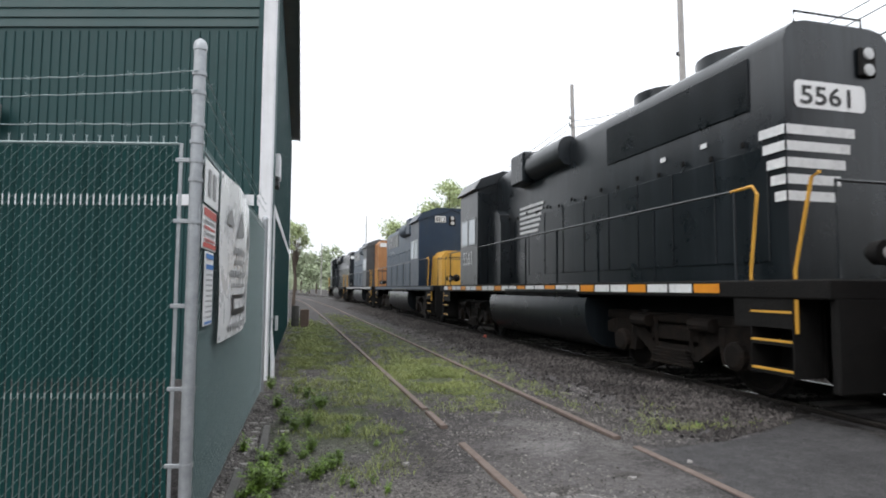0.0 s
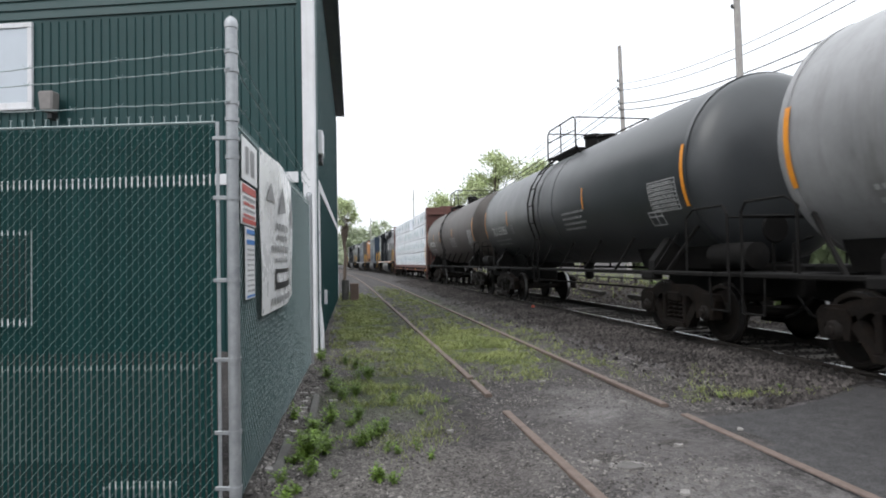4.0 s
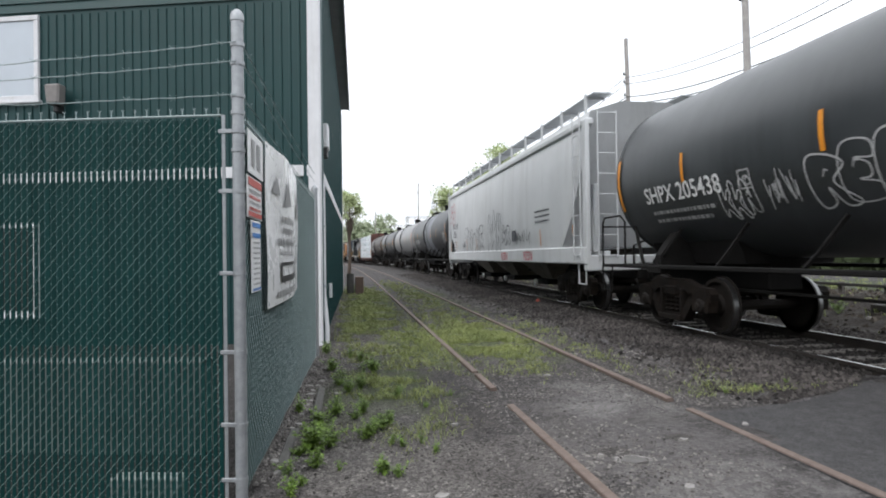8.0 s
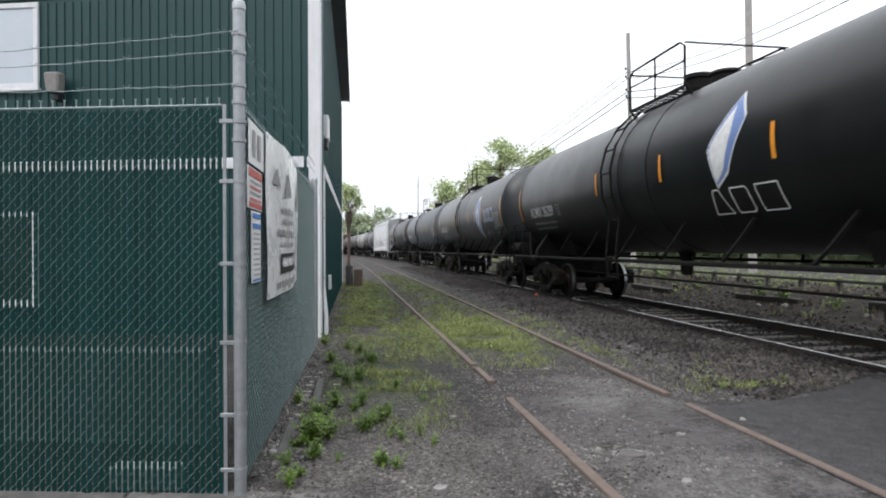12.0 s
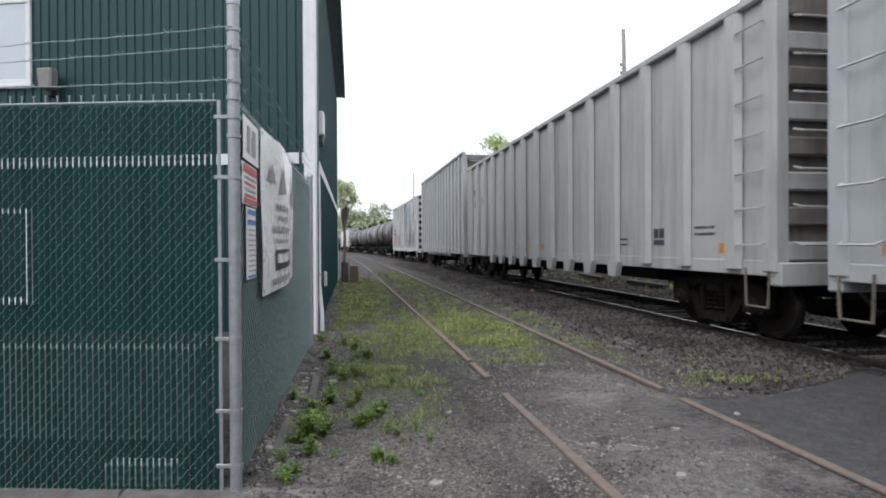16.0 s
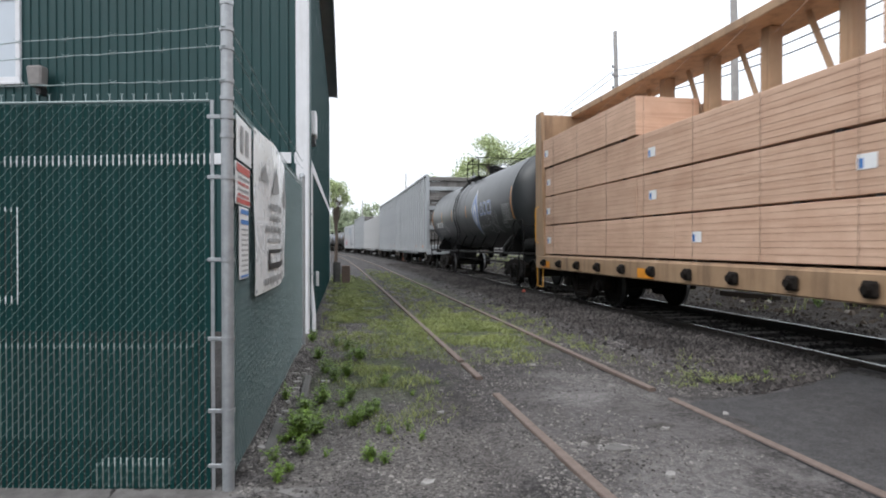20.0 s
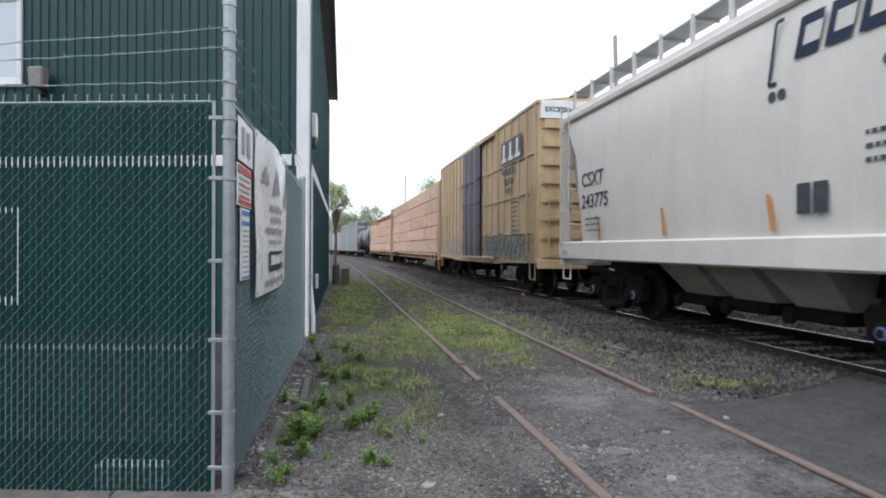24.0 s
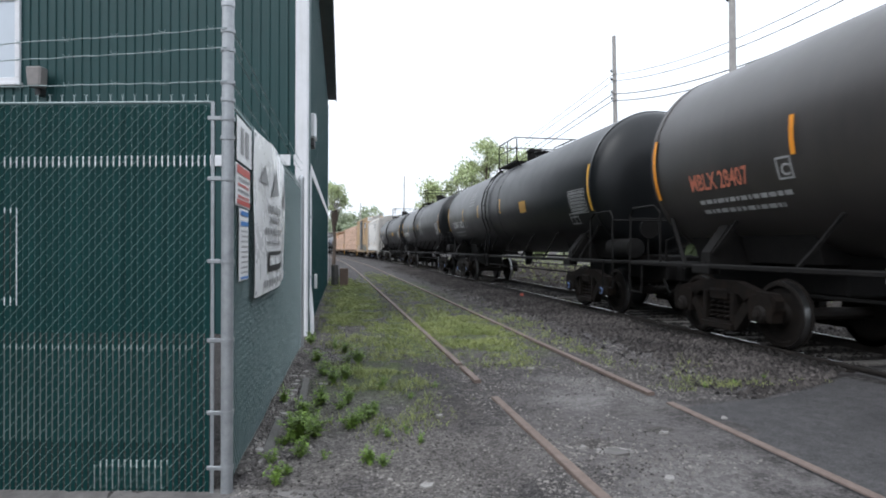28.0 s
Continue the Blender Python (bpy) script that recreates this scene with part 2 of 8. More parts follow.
M_TIE = surf("weathered_tie", (0.05, 0.045, 0.04), (0.13, 0.118, 0.106), 9, 0.95, 0, 0.5, 30, vary=0.25)
M_TIMBER = surf("grey_timber", (0.065, 0.062, 0.058), (0.12, 0.115, 0.108), 8, 0.9, 0, 0.3, 40)
M_POLE = surf("pole_wood", (0.3, 0.28, 0.27), (0.42, 0.4, 0.38), 4, 0.9, 0, 0.3, 20)
M_CABLE = surf("cable", g(0.03), g(0.05), 4, 0.7)
M_BARK = surf("bark", (0.06, 0.045, 0.035), (0.12, 0.09, 0.07), 8, 0.95, 0, 0.6, 14)
# tree leaf greens are lightened: distance haze is put into the colour
M_LEAF = surf("spring_leaf", (0.38, 0.44, 0.22), (0.48, 0.54, 0.3), 0.5, 0.6, vary=0.3, island=True)
M_FARLEAF = surf("far_hazed_leaf", (0.3, 0.36, 0.22), (0.42, 0.46, 0.33), 0.2, 0.7, vary=0.25, island=True)
M_BLOCKLEAF = surf("light_block_leaf", (0.045, 0.062, 0.03), (0.08, 0.1, 0.05), 0.3, 0.8, vary=0.3, island=True, spec=0.2)
M_GRASS = surf("grass", (0.15, 0.185, 0.05), (0.265, 0.295, 0.1), 1.5, 0.65, vary=0.4, island=True)
M_WEED = surf("weed_leaf", (0.085, 0.155, 0.018), (0.17, 0.26, 0.042), 3, 0.55, vary=0.45, island=True)


# ---- mesh helpers ----
class Mb:
    """Collects pieces of one mesh."""

    def __init__(self):
        self.v, self.f = [], []

    def add(self, vs, fs):
        k = len(self.v)
        self.v += [tuple(p) for p in vs]
        self.f += [tuple(i + k for i in q) for q in fs]
        return self

    def box(self, x0, x1, y0, y1, z0, z1, c=0.0, m=None):
        """A box, with chamfered edges of width c."""
        c = min(c, (x1 - x0) * 0.45, (y1 - y0) * 0.45, (z1 - z0) * 0.45)
        if c <= 0:
            vs = [(x, y, z) for x in (x0, x1) for y in (y0, y1) for z in (z0, z1)]
            fs = [(0, 1, 3, 2), (4, 6, 7, 5), (0, 4, 5, 1), (2, 3, 7, 6), (0, 2, 6, 4), (1, 5, 7, 3)]
        else:
            vs, idx = [], {}
            lo, hi = (x0, y0, z0), (x1, y1, z1)
            for s in [(a, b, d) for a in (0, 1) for b in (0, 1) for d in (0, 1)]:
                for ax in range(3):
                    p = [(hi if s[i] else lo)[i] for i in range(3)]
                    for i in range(3):
                        if i != ax:
                            p[i] += -c if s[i] else c
                    idx[s, ax] = len(vs)
                    vs.append(p)
            fs = []
            for ax in range(3):
                b, d = [i for i in range(3) if i != ax]
                for e in (0, 1):
                    q = []
                    for u, w in ((0, 0), (1, 0), (1, 1), (0, 1)):
                        s = [0, 0, 0]
                        s[ax], s[b], s[d] = e, u, w
                        q.append(idx[tuple(s), ax])
                    fs.append(tuple(q) if e ^ (ax == 1) else tuple(q[::-1]))
            for ax in range(3):
                b, d = [i for i in range(3) if i != ax]
                for u in (0, 1):
                    for w in (0, 1):
                        s0, s1 = [0, 0, 0], [0, 0, 0]
                        s0[b] = s1[b] = u
                        s0[d] = s1[d] = w
                        s1[ax] = 1
                        q = (idx[tuple(s0), b], idx[tuple(s1), b], idx[tuple(s1), d], idx[tuple(s0), d])
                        fs.append(q)
            for s in [(a, b, d) for a in (0, 1) for b in (0, 1) for d in (0, 1)]:
                fs.append((idx[s, 0], idx[s, 1], idx[s, 2]))
        if m is not None:
            vs = [m @ Vector(p) for p in vs]
        return self.add(vs, fs)

    def tube(self, pts, r, n=6, r2=None):
        """A round bar along a line of points."""
        pts = [Vector(p) for p in pts]
        vs, fs = [], []
        for i, p in enumerate(pts):
            d = (pts[min(i + 1, len(pts) - 1)] - pts[max(i - 1, 0)]).normalized()
            a = d.cross(Vector((0, 0, 1)) if abs(d.z) < 0.9 else Vector((1, 0, 0))).normalized()
            b = d.cross(a)
            rr = r if r2 is None else r + (r2 - r) * i / (len(pts) - 1)
            vs += [p + (a * math.cos(2 * math.pi * k / n) + b * math.sin(2 * math.pi * k / n)) * rr for k in range(n)]
        for i in range(len(pts) - 1):
            fs += [(i * n + k, i * n + (k + 1) % n, (i + 1) * n + (k + 1) % n, (i + 1) * n + k) for k in range(n)]
        fs += [tuple(range(n))[::-1], tuple(range((len(pts) - 1) * n, len(pts) * n))]
        return self.add(vs, fs)

    def lathe(self, prof, n=32, axis="y", at=(0, 0, 0), cap=True):
        """prof: (place along axis, radius)."""
        vs, fs = [], []
        for a, r in prof:
            for k in range(n):
                w = 2 * math.pi * k / n
                c, s = math.cos(w) * r, math.sin(w) * r
                p = {"x": (a, c, s), "y": (c, a, s), "z": (c, s, a)}[axis]
                vs.append((p[0] + at[0], p[1] + at[1], p[2] + at[2]))
        for i in range(len(prof) - 1):
            fs += [(i * n + k, i * n + (k + 1) % n, (i + 1) * n + (k + 1) % n, (i + 1) * n + k) for k in range(n)]
        if cap:
            fs += [tuple(range(n)), tuple(range((len(prof) - 1) * n, len(prof) * n))]
        return self.add(vs, fs)

    def prism(self, poly, y0, y1, axis="y"):
        """A polygon of (x, z) drawn out along y, of (y, z) along x, or of (x, y) along z."""
        n = len(poly)
        put = {"y": lambda p, a: (p[0], a, p[1]), "x": lambda p, a: (a, p[0], p[1]), "z": lambda p, a: (p[0], p[1], a)}[axis]
        vs = [put(p, y0) for p in poly] + [put(p, y1) for p in poly]
        fs = [(i, (i + 1) % n, n + (i + 1) % n, n + i) for i in range(n)] + [tuple(range(n))[::-1], tuple(range(n, 2 * n))]
        return self.add(vs, fs)

    def mesh(self, name, mat, smooth=False):
        me = bpy.data.meshes.new(name)
        me.from_pydata(self.v, [], self.f)
        bm = bmesh.new()
        bm.from_mesh(me)
        if len(bm.faces) < 60000:
            bmesh.ops.recalc_face_normals(bm, faces=bm.faces)
        if smooth:
            for fc in bm.faces:
                fc.smooth = True
            for e in bm.edges:
                if len(e.link_faces) == 2 and e.calc_face_angle(0) > 0.6:
                    e.smooth = False
        bm.to_mesh(me)
        bm.free()
        me.materials.append(mat)
        return me


def part(name, mb, mat, parent=None, label="", smooth=False, at=None):
    me = mb if isinstance(mb, bpy.types.Mesh) else mb.mesh(name, mat, smooth)
    ob = new(name, me)
    if parent:
        ob.parent = parent
    if at is not None:
        ob.location = at
    if label:
        ob["label"] = label
    return ob


def thing(name, label, category, group="", kind="", at=(0, 0, 0)):
    ob = new(name)
    ob.location = at
    return tagged(ob, label, category, group, kind)


class Flat:
    """Flat marks (u to the reader's right, v up), laid on a surface by a mapping."""

    def __init__(self):
        self.v, self.f = [], []

    def poly(self, pts):
        k = len(self.v)
        self.v += pts
        self.f.append(tuple(range(k, k + len(pts))))
        return self

    def rect(self, u, v, w, h):
        n = max(1, int(h / 0.12))
        for i in range(n):
            self.poly([(u, v + h * i / n), (u + w, v + h * i / n), (u + w, v + h * (i + 1) / n), (u, v + h * (i + 1) / n)])
        return self

    def line(self, pts, w):
        for (a, b), (c, d) in zip(pts, pts[1:]):
            q = math.hypot(c - a, d - b) or 1
            x, y = (d - b) / q * w / 2, -(c - a) / q * w / 2
            n = max(1, math.ceil(q / 0.12))
            for i in range(n):
                e, f, g_, h = a + (c - a) * i / n, b + (d - b) * i / n, a + (c - a) * (i + 1) / n, b + (d - b) * (i + 1) / n
                self.poly([(e + x, f + y), (e - x, f - y), (g_ - x, h - y), (g_ + x, h + y)])
        return self

    def bars(self, u, v, w, h, rng):
        """A line of writing too small to read."""
        x = u
        while x < u + w:
            k = rng.uniform(0.6, 2.2) * h
            self.rect(x, v, min(k, u + w - x), h)
            x += k + h * 0.5
        return self

    def shape(self, pts, u, v, k=1.0):
        """A convex outline about (u, v), cut into level strips so that it can follow a curve."""
        pts = [(a * k, b * k) for a, b in pts]
        lo, hi = min(b for a, b in pts), max(b for a, b in pts)
        n = max(2, int((hi - lo) / 0.09))

        def span(z):
            xs = []
            for (a, b), (c, d) in zip(pts, pts[1:] + pts[:1]):
                if min(b, d) - 1e-9 <= z <= max(b, d) + 1e-9 and abs(b - d) > 1e-9:
                    xs.append(a + (c - a) * (z - b) / (d - b))
            return min(xs), max(xs)
        k0 = len(self.v)
        for i in range(n + 1):
            z = lo + (hi - lo) * min(max(i, 0.002), n - 0.002) / n
            a, b = span(z)
            self.v += [(u + a, v + z), (u + b + 0.002, v + z)]
            if i:
                self.f.append((k0 + 2 * i - 2, k0 + 2 * i - 1, k0 + 2 * i + 1, k0 + 2 * i))
        return self

    def text(self, s, u, v, size, stretch=1.0):
        cu = bpy.data.curves.new("letters", "FONT")
        cu.body, cu.size, cu.resolution_u, cu.offset = s, size / 0.72, 3, 0.005
        ob = bpy.data.objects.new("letters", cu)
        me = bpy.data.meshes.new_from_object(ob)
        bm = bmesh.new()
        bm.from_mesh(me)
        z = 0.1
        while z < size:
            bmesh.ops.bisect_plane(bm, geom=bm.verts[:] + bm.edges[:] + bm.faces[:], plane_co=(0, z, 0), plane_no=(0, 1, 0))
            z += 0.1
        bm.verts.index_update()
        k = len(self.v)
        self.v += [(u + p.co.x * stretch, v + p.co.y) for p in bm.verts]
        self.f += [tuple(q.index + k for q in fc.verts) for fc in bm.faces]
        bm.free()
        bpy.data.objects.remove(ob)
        bpy.data.curves.remove(cu)
        bpy.data.meshes.remove(me)
        return self

    def put(self, name, parent, mat, mapping, label=""):
        mb = Mb()
        mb.v, mb.f = [mapping(*p) for p in self.v], self.f
        return part(name, mb, mat, parent, label)


def scribble(rng, u, v, w, h, n=5, lw=0.06):
    """Angular spray-paint tags: a few strokes for each letter."""
    fl = Flat()
    for i in range(n):
        x0, k = u + w * i / n, w / n * 1.15
        pts = [(x0 + k * rng.uniform(0, 0.35), v + h * rng.uniform(0.55, 1.05))]
        for j in range(rng.choice((3, 4, 5))):
            pts.append((x0 + k * rng.uniform(0.0, 1.0), v + h * (rng.uniform(0, 0.3) if j % 2 == 0 else rng.uniform(0.55, 1.0))))
        sm = []
        for a, b, c in zip([pts[0]] + pts, pts, pts[1:] + [pts[-1]]):
            sm += [((a[0] + 3 * b[0]) / 4, (a[1] + 3 * b[1]) / 4), ((3 * b[0] + c[0]) / 4, (3 * b[1] + c[1]) / 4)]
        fl.line(sm, lw * rng.uniform(0.7, 1.2))
    return fl


LETTER_BLOBS = (
    ((0, 0), (0.02, 0.9), (0.55, 1.02), (0.95, 0.78), (0.62, 0.48), (1.05, 0.02), (0.66, -0.02), (0.4, 0.34), (0.36, 0.0)),
    ((0.04, 0.12), (0.5, -0.04), (0.98, 0.2), (0.9, 0.5), (0.46, 0.66), (0.92, 0.7), (0.86, 0.98), (0.36, 1.04), (0.04, 0.76), (0.18, 0.46), (0.56, 0.34), (0.08, 0.32)),
    ((0, 0), (0.08, 1.0), (0.4, 1.02), (0.62, 0.5), (0.64, 1.06), (0.96, 1.0), (1.0, 0.04), (0.7, -0.02), (0.4, 0.46), (0.34, -0.02)),
    ((0, 0), (0.06, 1.0), (0.9, 1.06), (0.94, 0.8), (0.42, 0.76), (0.82, 0.62), (0.78, 0.42), (0.4, 0.36), (0.98, 0.28), (0.96, 0)),
    ((0.5, -0.04), (0.04, 0.2), (0.02, 0.75), (0.45, 1.06), (0.96, 0.8), (1.0, 0.25)),
    ((0, 0.02), (0.05, 1.1), (0.36, 1.08), (0.4, 0.62), (0.75, 0.9), (1.0, 0.78), (0.62, 0.48), (1.1, 0.05), (0.78, -0.1), (0.36, 0.3)),
)


def bubbles(rng, u, v, w, h, n=4, lw=0.05):
    """Outlined swollen graffiti letters that crowd into each other."""
    fl = Flat()
    for i in range(n):
        blob = rng.choice(LETTER_BLOBS)
        x0, k, y0, kh = u + w * i / n, w / n * rng.uniform(1.0, 1.2), v + h * rng.uniform(-0.08, 0.08), h * rng.uniform(0.85, 1.12)
        slant = rng.uniform(-0.05, 0.22)
        pts = [(x0 + k * (a + slant * b + rng.uniform(-0.04, 0.04)), y0 + kh * (b + rng.uniform(-0.04, 0.04))) for a, b in blob]
        m, ring = len(pts), []
        for q in range(m):
            p0, p1, p2, p3 = (Vector(pts[(q + d) % m]) for d in (-1, 0, 1, 2))
            for e in range(5):
                f = e / 5
                c = 0.5 * ((2 * p1) + (p2 - p0) * f + (2 * p0 - 5 * p1 + 4 * p2 - p3) * f * f + (3 * p1 - p0 - 3 * p2 + p3) * f ** 3)
                ring.append((c.x, c.y))
        fl.line(ring + ring[:1], lw * rng.uniform(0.85, 1.15))
        cx, cy = x0 + k * rng.uniform(0.4, 0.55), y0 + kh * rng.uniform(0.6, 0.75)
        fl.line([(cx - k * 0.08, cy - kh * 0.08), (cx, cy + kh * 0.06), (cx + k * 0.1, cy + kh * 0.02)], lw * 0.8)
    return fl


# ---- ground ----
R = random.Random(7)
XC, ZR = 6.8, 0.05          # centre of the main track and the height of its rail heads


def bend(y):
    """How far the tracks swing to the west of a straight line, in a gentle curve that runs out straight."""
    a = min(max(0, y - 30), 120)
    return -0.00044 * a * a - 0.1056 * max(0, y - 150)


def heading(y):
    """The track's turn to the west, in degrees."""
    return math.degrees(math.atan(0.00088 * min(max(0, y - 30), 120)))


def relief(x, y):
    z = -0.045 + 0.03 * noise.noise((x * 0.5, y * 0.5, 0)) + 0.022 * noise.noise((x * 2.1, y * 2.1, 3))
    if -0.66 < x < -0.3 and 3.75 < y < 9.5:
        z += 0.05 * min(1, (-0.3 - x) / 0.2)
    if 1.2 < x < 3.3:
        z = z * 0.6 + 0.004
    if 3.3 < x < 5.7:
        z += 0.03 * math.sin((x - 3.3) / 2.4 * math.pi) * min(1, max(0, (y - 5) / 3))
    if 5.0 < x <= 5.9:
        z += 0.04 * (x - 5.0) / 0.9
    if 5.9 < x < 8.2:
        z = -0.085 + 0.015 * noise.noise((x * 3, y * 3, 1))
    if x > 8.2:
        z += 0.05 * min(1, (x - 8.2) / 2) + 0.35 * min(1, max(0, (x - 9.2) / 2.0)) + 0.05 * noise.noise((x, y, 5))
    if abs(x) > 60 or y > 90 or y < -30:
        z -= 0.05
    return z


def spaced(lo, hi, near0, near1, fine, grow=1.25):
    a = list(np.arange(near0, near1 + 1e-6, fine))
    s = fine
    while a[-1] < hi:
        s *= grow
        a.append(a[-1] + s)
    s = fine
    while a[0] > lo:
        s *= grow
        a.insert(0, a[0] - s)
    return a


gx, gy = spaced(-2500, 2500, -2.5, 12, 0.1), spaced(-2500, 2500, 2.0, 22, 0.1)
gv = [(x, y, relief(x, y)) for y in gy for x in gx]
gw = len(gx)
gf = [(j * gw + i, j * gw + i + 1, (j + 1) * gw + i + 1, (j + 1) * gw + i) for j in range(len(gy) - 1) for i in range(gw - 1)]
gme = bpy.data.meshes.new("ground")
gme.from_pydata(gv, [], gf)
gme.polygons.foreach_set("use_smooth", [True] * len(gf))
gme.materials.append(M_GROUND)
ground = tagged(new("ground", gme), "grey-brown gravel and packed dirt rail yard ground", "ground", kind="structure")

# asphalt of the crossing, with a ragged edge
am = Mb()
edge = []
for i in range(25):
    x = 2.99 + 2.95 * i / 24
    edge.append((x, 4.84 + max(0, x - 3.7) ** 1.5 * 0.28 - max(0, 3.5 - x) * 0.25 + 0.05 * noise.noise((x * 3, 0, 0)) + R.uniform(-0.012, 0.012)))
poly = edge + [(5.96, -14), (2.99, -14)]
am.prism(poly, -0.1, -0.012, "z")
crossing = tagged(part("pavement", am, M_ASPH), "worn dark grey asphalt of the grade crossing", "pavement", kind="structure")
am = Mb().box(6.16, 7.44, -14, 4.6, -0.1, 0.03, 0.01)
tagged(part("crossing_panel", am, M_ASPH), "asphalt infill between the main line rails", "pavement", kind="structure")
am = Mb().box(7.62, 14, -14, 4.6, -0.1, 0.03, 0.01)
tagged(part("pavement_far", am, M_ASPH), "asphalt road beyond the tracks", "pavement", kind="structure")


# ---- tracks ----
def rail(name, line, z, label, top=None, base=True):
    """line: (x, y) along the rail's middle."""
    prof = [(-0.075, -0.17), (0.075, -0.17), (0.075, -0.155), (0.012, -0.13), (0.012, -0.045), (0.036, -0.035), (0.036, -0.006), (0.03, 0), (-0.03, 0), (-0.036, -0.006), (-0.036, -0.035), (-0.012, -0.045), (-0.012, -0.13), (-0.075, -0.155)]
    n = len(prof)
    mb = Mb()
    vs = [(x + px, y, z + pz) for x, y in line for px, pz in prof]
    fs = [(i * n + k, i * n + (k + 1) % n, (i + 1) * n + (k + 1) % n, (i + 1) * n + k) for i in range(len(line) - 1) for k in range(n)]
    fs += [tuple(range(n)), tuple(range((len(line) - 1) * n, len(line) * n))]
    mb.add(vs, fs)
    ob = tagged(part(name, mb, M_RAILSIDE if top else M_RUST), label, "rail", kind="structure")
    if top:
        tm = Mb()
        tm.add([(x + a, y, z + 0.001) for x, y in line for a in (-0.017, 0.021)] + [(x + a, y, z + 0.003) for x, y in line for a in (-0.02, 0.02)],
               [(2 * i, 2 * i + 1, 2 * i + 3, 2 * i + 2) for i in range(len(line) - 1)])
        tm.v = tm.v[: 2 * len(line)]
        tm.v = [(x, y, zz + 0.002) for x, y, zz in tm.v]
        part("running_surface", tm, top, ob, "polished steel running surface")
    return ob


far_y = [-450, -60] + list(range(-8, 40, 2)) + list(range(40, 200, 10)) + [300, 450, 700]
rail("rail_main_near", [(XC - 0.753 + bend(y), y) for y in far_y], 0.035, "rusty main line rail with a bright worn top", M_RAILTOP)
rail("rail_main_far", [(XC + 0.753 + bend(y), y) for y in far_y], 0.068, "rusty main line rail with a bright worn top", M_RAILTOP)
# the siding's rails are broken by short gaps and sink into the dirt
for side, cuts in ((1.51, ((-20, 5.35), (6.0, 6.75), (6.9, 170))), (3.03, ((-20, 4.88), (5.2, 170)))):
    for a, b in cuts:
        ys = [a] + [y for y in far_y if a < y < b] + [b]
        rail("rail_siding", [(side + bend(y), y) for y in ys], 0.014 if a > 5 else 0.002, "rust-brown siding rail sunk in gravel")
# ties of the main line
tie = Mb().box(-1.3, 1.3, -0.115, 0.115, -0.2, 0.0, 0.015).mesh("tie", M_TIE)
track = thing("track_bed", "weathered timber ties under the main line rails", "track", kind="structure")
for i in range(150):
    part("tie", tie, M_TIE, track, at=(XC + bend(4.9 + i * 0.53) + R.uniform(-0.04, 0.04), 4.9 + i * 0.53 + R.uniform(-0.03, 0.03), -0.066 + R.uniform(-0.012, 0.012)))


# ---- stones, grass and weeds ----
def scatter(name, spots, mat, label, category, flat=0.6):
    mb = Mb()
    vs, fs = [], []
    for x, y, z, s in spots:
        k = len(vs)
        a = R.uniform(0, 6.28)
        ca, sa = math.cos(a), math.sin(a)
        for px, py, pz in ((1, 0, -0.3), (0.2, 0.9, -0.2), (-0.9, 0.3, -0.3), (-0.2, -1, -0.2), (0.25, 0.2, 0.8), (-0.35, -0.2, 0.6)):
            px, py, pz = px * s * R.uniform(0.7, 1.2), py * s * R.uniform(0.6, 1.1), pz * s * flat * R.uniform(0.7, 1.3)
            vs.append((x + px * ca - py * sa, y + px * sa + py * ca, z + pz))
        fs += [(k, k + 1, k + 4), (k + 1, k + 2, k + 5), (k + 1, k + 5, k + 4), (k + 2, k + 3, k + 5), (k + 3, k, k + 4), (k + 3, k + 4, k + 5)]
    me = bpy.data.meshes.new(name)
    me.from_pydata(vs, [], fs)
    me.materials.append(mat)
    return tagged(new(name, me), label, category, kind="stuff")


spots = []
while len(spots) < 52000:
    y = 2.6 + 18 * R.random() ** 1.8
    x = R.uniform(-0.5, 4.6)
    if x > 2.9 and y < 4.95 + max(0, x - 3.7) ** 1.5 * 0.28:
        continue
    if noise.noise((x * 0.9, y * 0.9, 8)) + R.uniform(-0.5, 0.5) < (0.12 if 1.6 < x < 3 and y < 5.6 else -0.15):
        continue
    s = R.choice((0.004, 0.005, 0.006, 0.007, 0.008, 0.009, 0.011, 0.013, 0.018)) * (1 + y / 22)
    spots.append((x, y, relief(x, y), s))
for i in range(2600):
    y = R.uniform(3.5, 9.5)
    x = -0.58 + (y - 3.6) * 0.033 + abs(R.gauss(0, 0.16))
    spots.append((x, y, relief(x, y) + 0.005, R.uniform(0.006, 0.02)))
scatter("gravel", spots, M_STONE, "loose grey gravel stones", "gravel")
spots, mid_spots = [], []
while len(spots) < 34000:
    y = 4.7 + 40 * R.random() ** 1.6
    x = R.choice((R.gauss(4.9, 0.5), R.uniform(4.2, 8.9), R.uniform(4.2, 8.7)))
    mid_track = abs(x - XC) < 1.15
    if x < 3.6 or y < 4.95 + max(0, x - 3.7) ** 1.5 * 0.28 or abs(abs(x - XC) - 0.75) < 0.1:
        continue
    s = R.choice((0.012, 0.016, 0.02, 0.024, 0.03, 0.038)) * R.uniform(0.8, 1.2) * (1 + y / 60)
    (mid_spots if mid_track else spots).append((x, y, relief(x, y) + R.uniform(0, 0.02), s))
scatter("oily_ballast", mid_spots, M_DARKBALLAST, "near-black ballast stones between the rails", "ballast", 0.8)
scatter("ballast", spots, M_BALLAST, "dark brown-grey crushed ballast stones", "ballast", 0.8)
spots = []
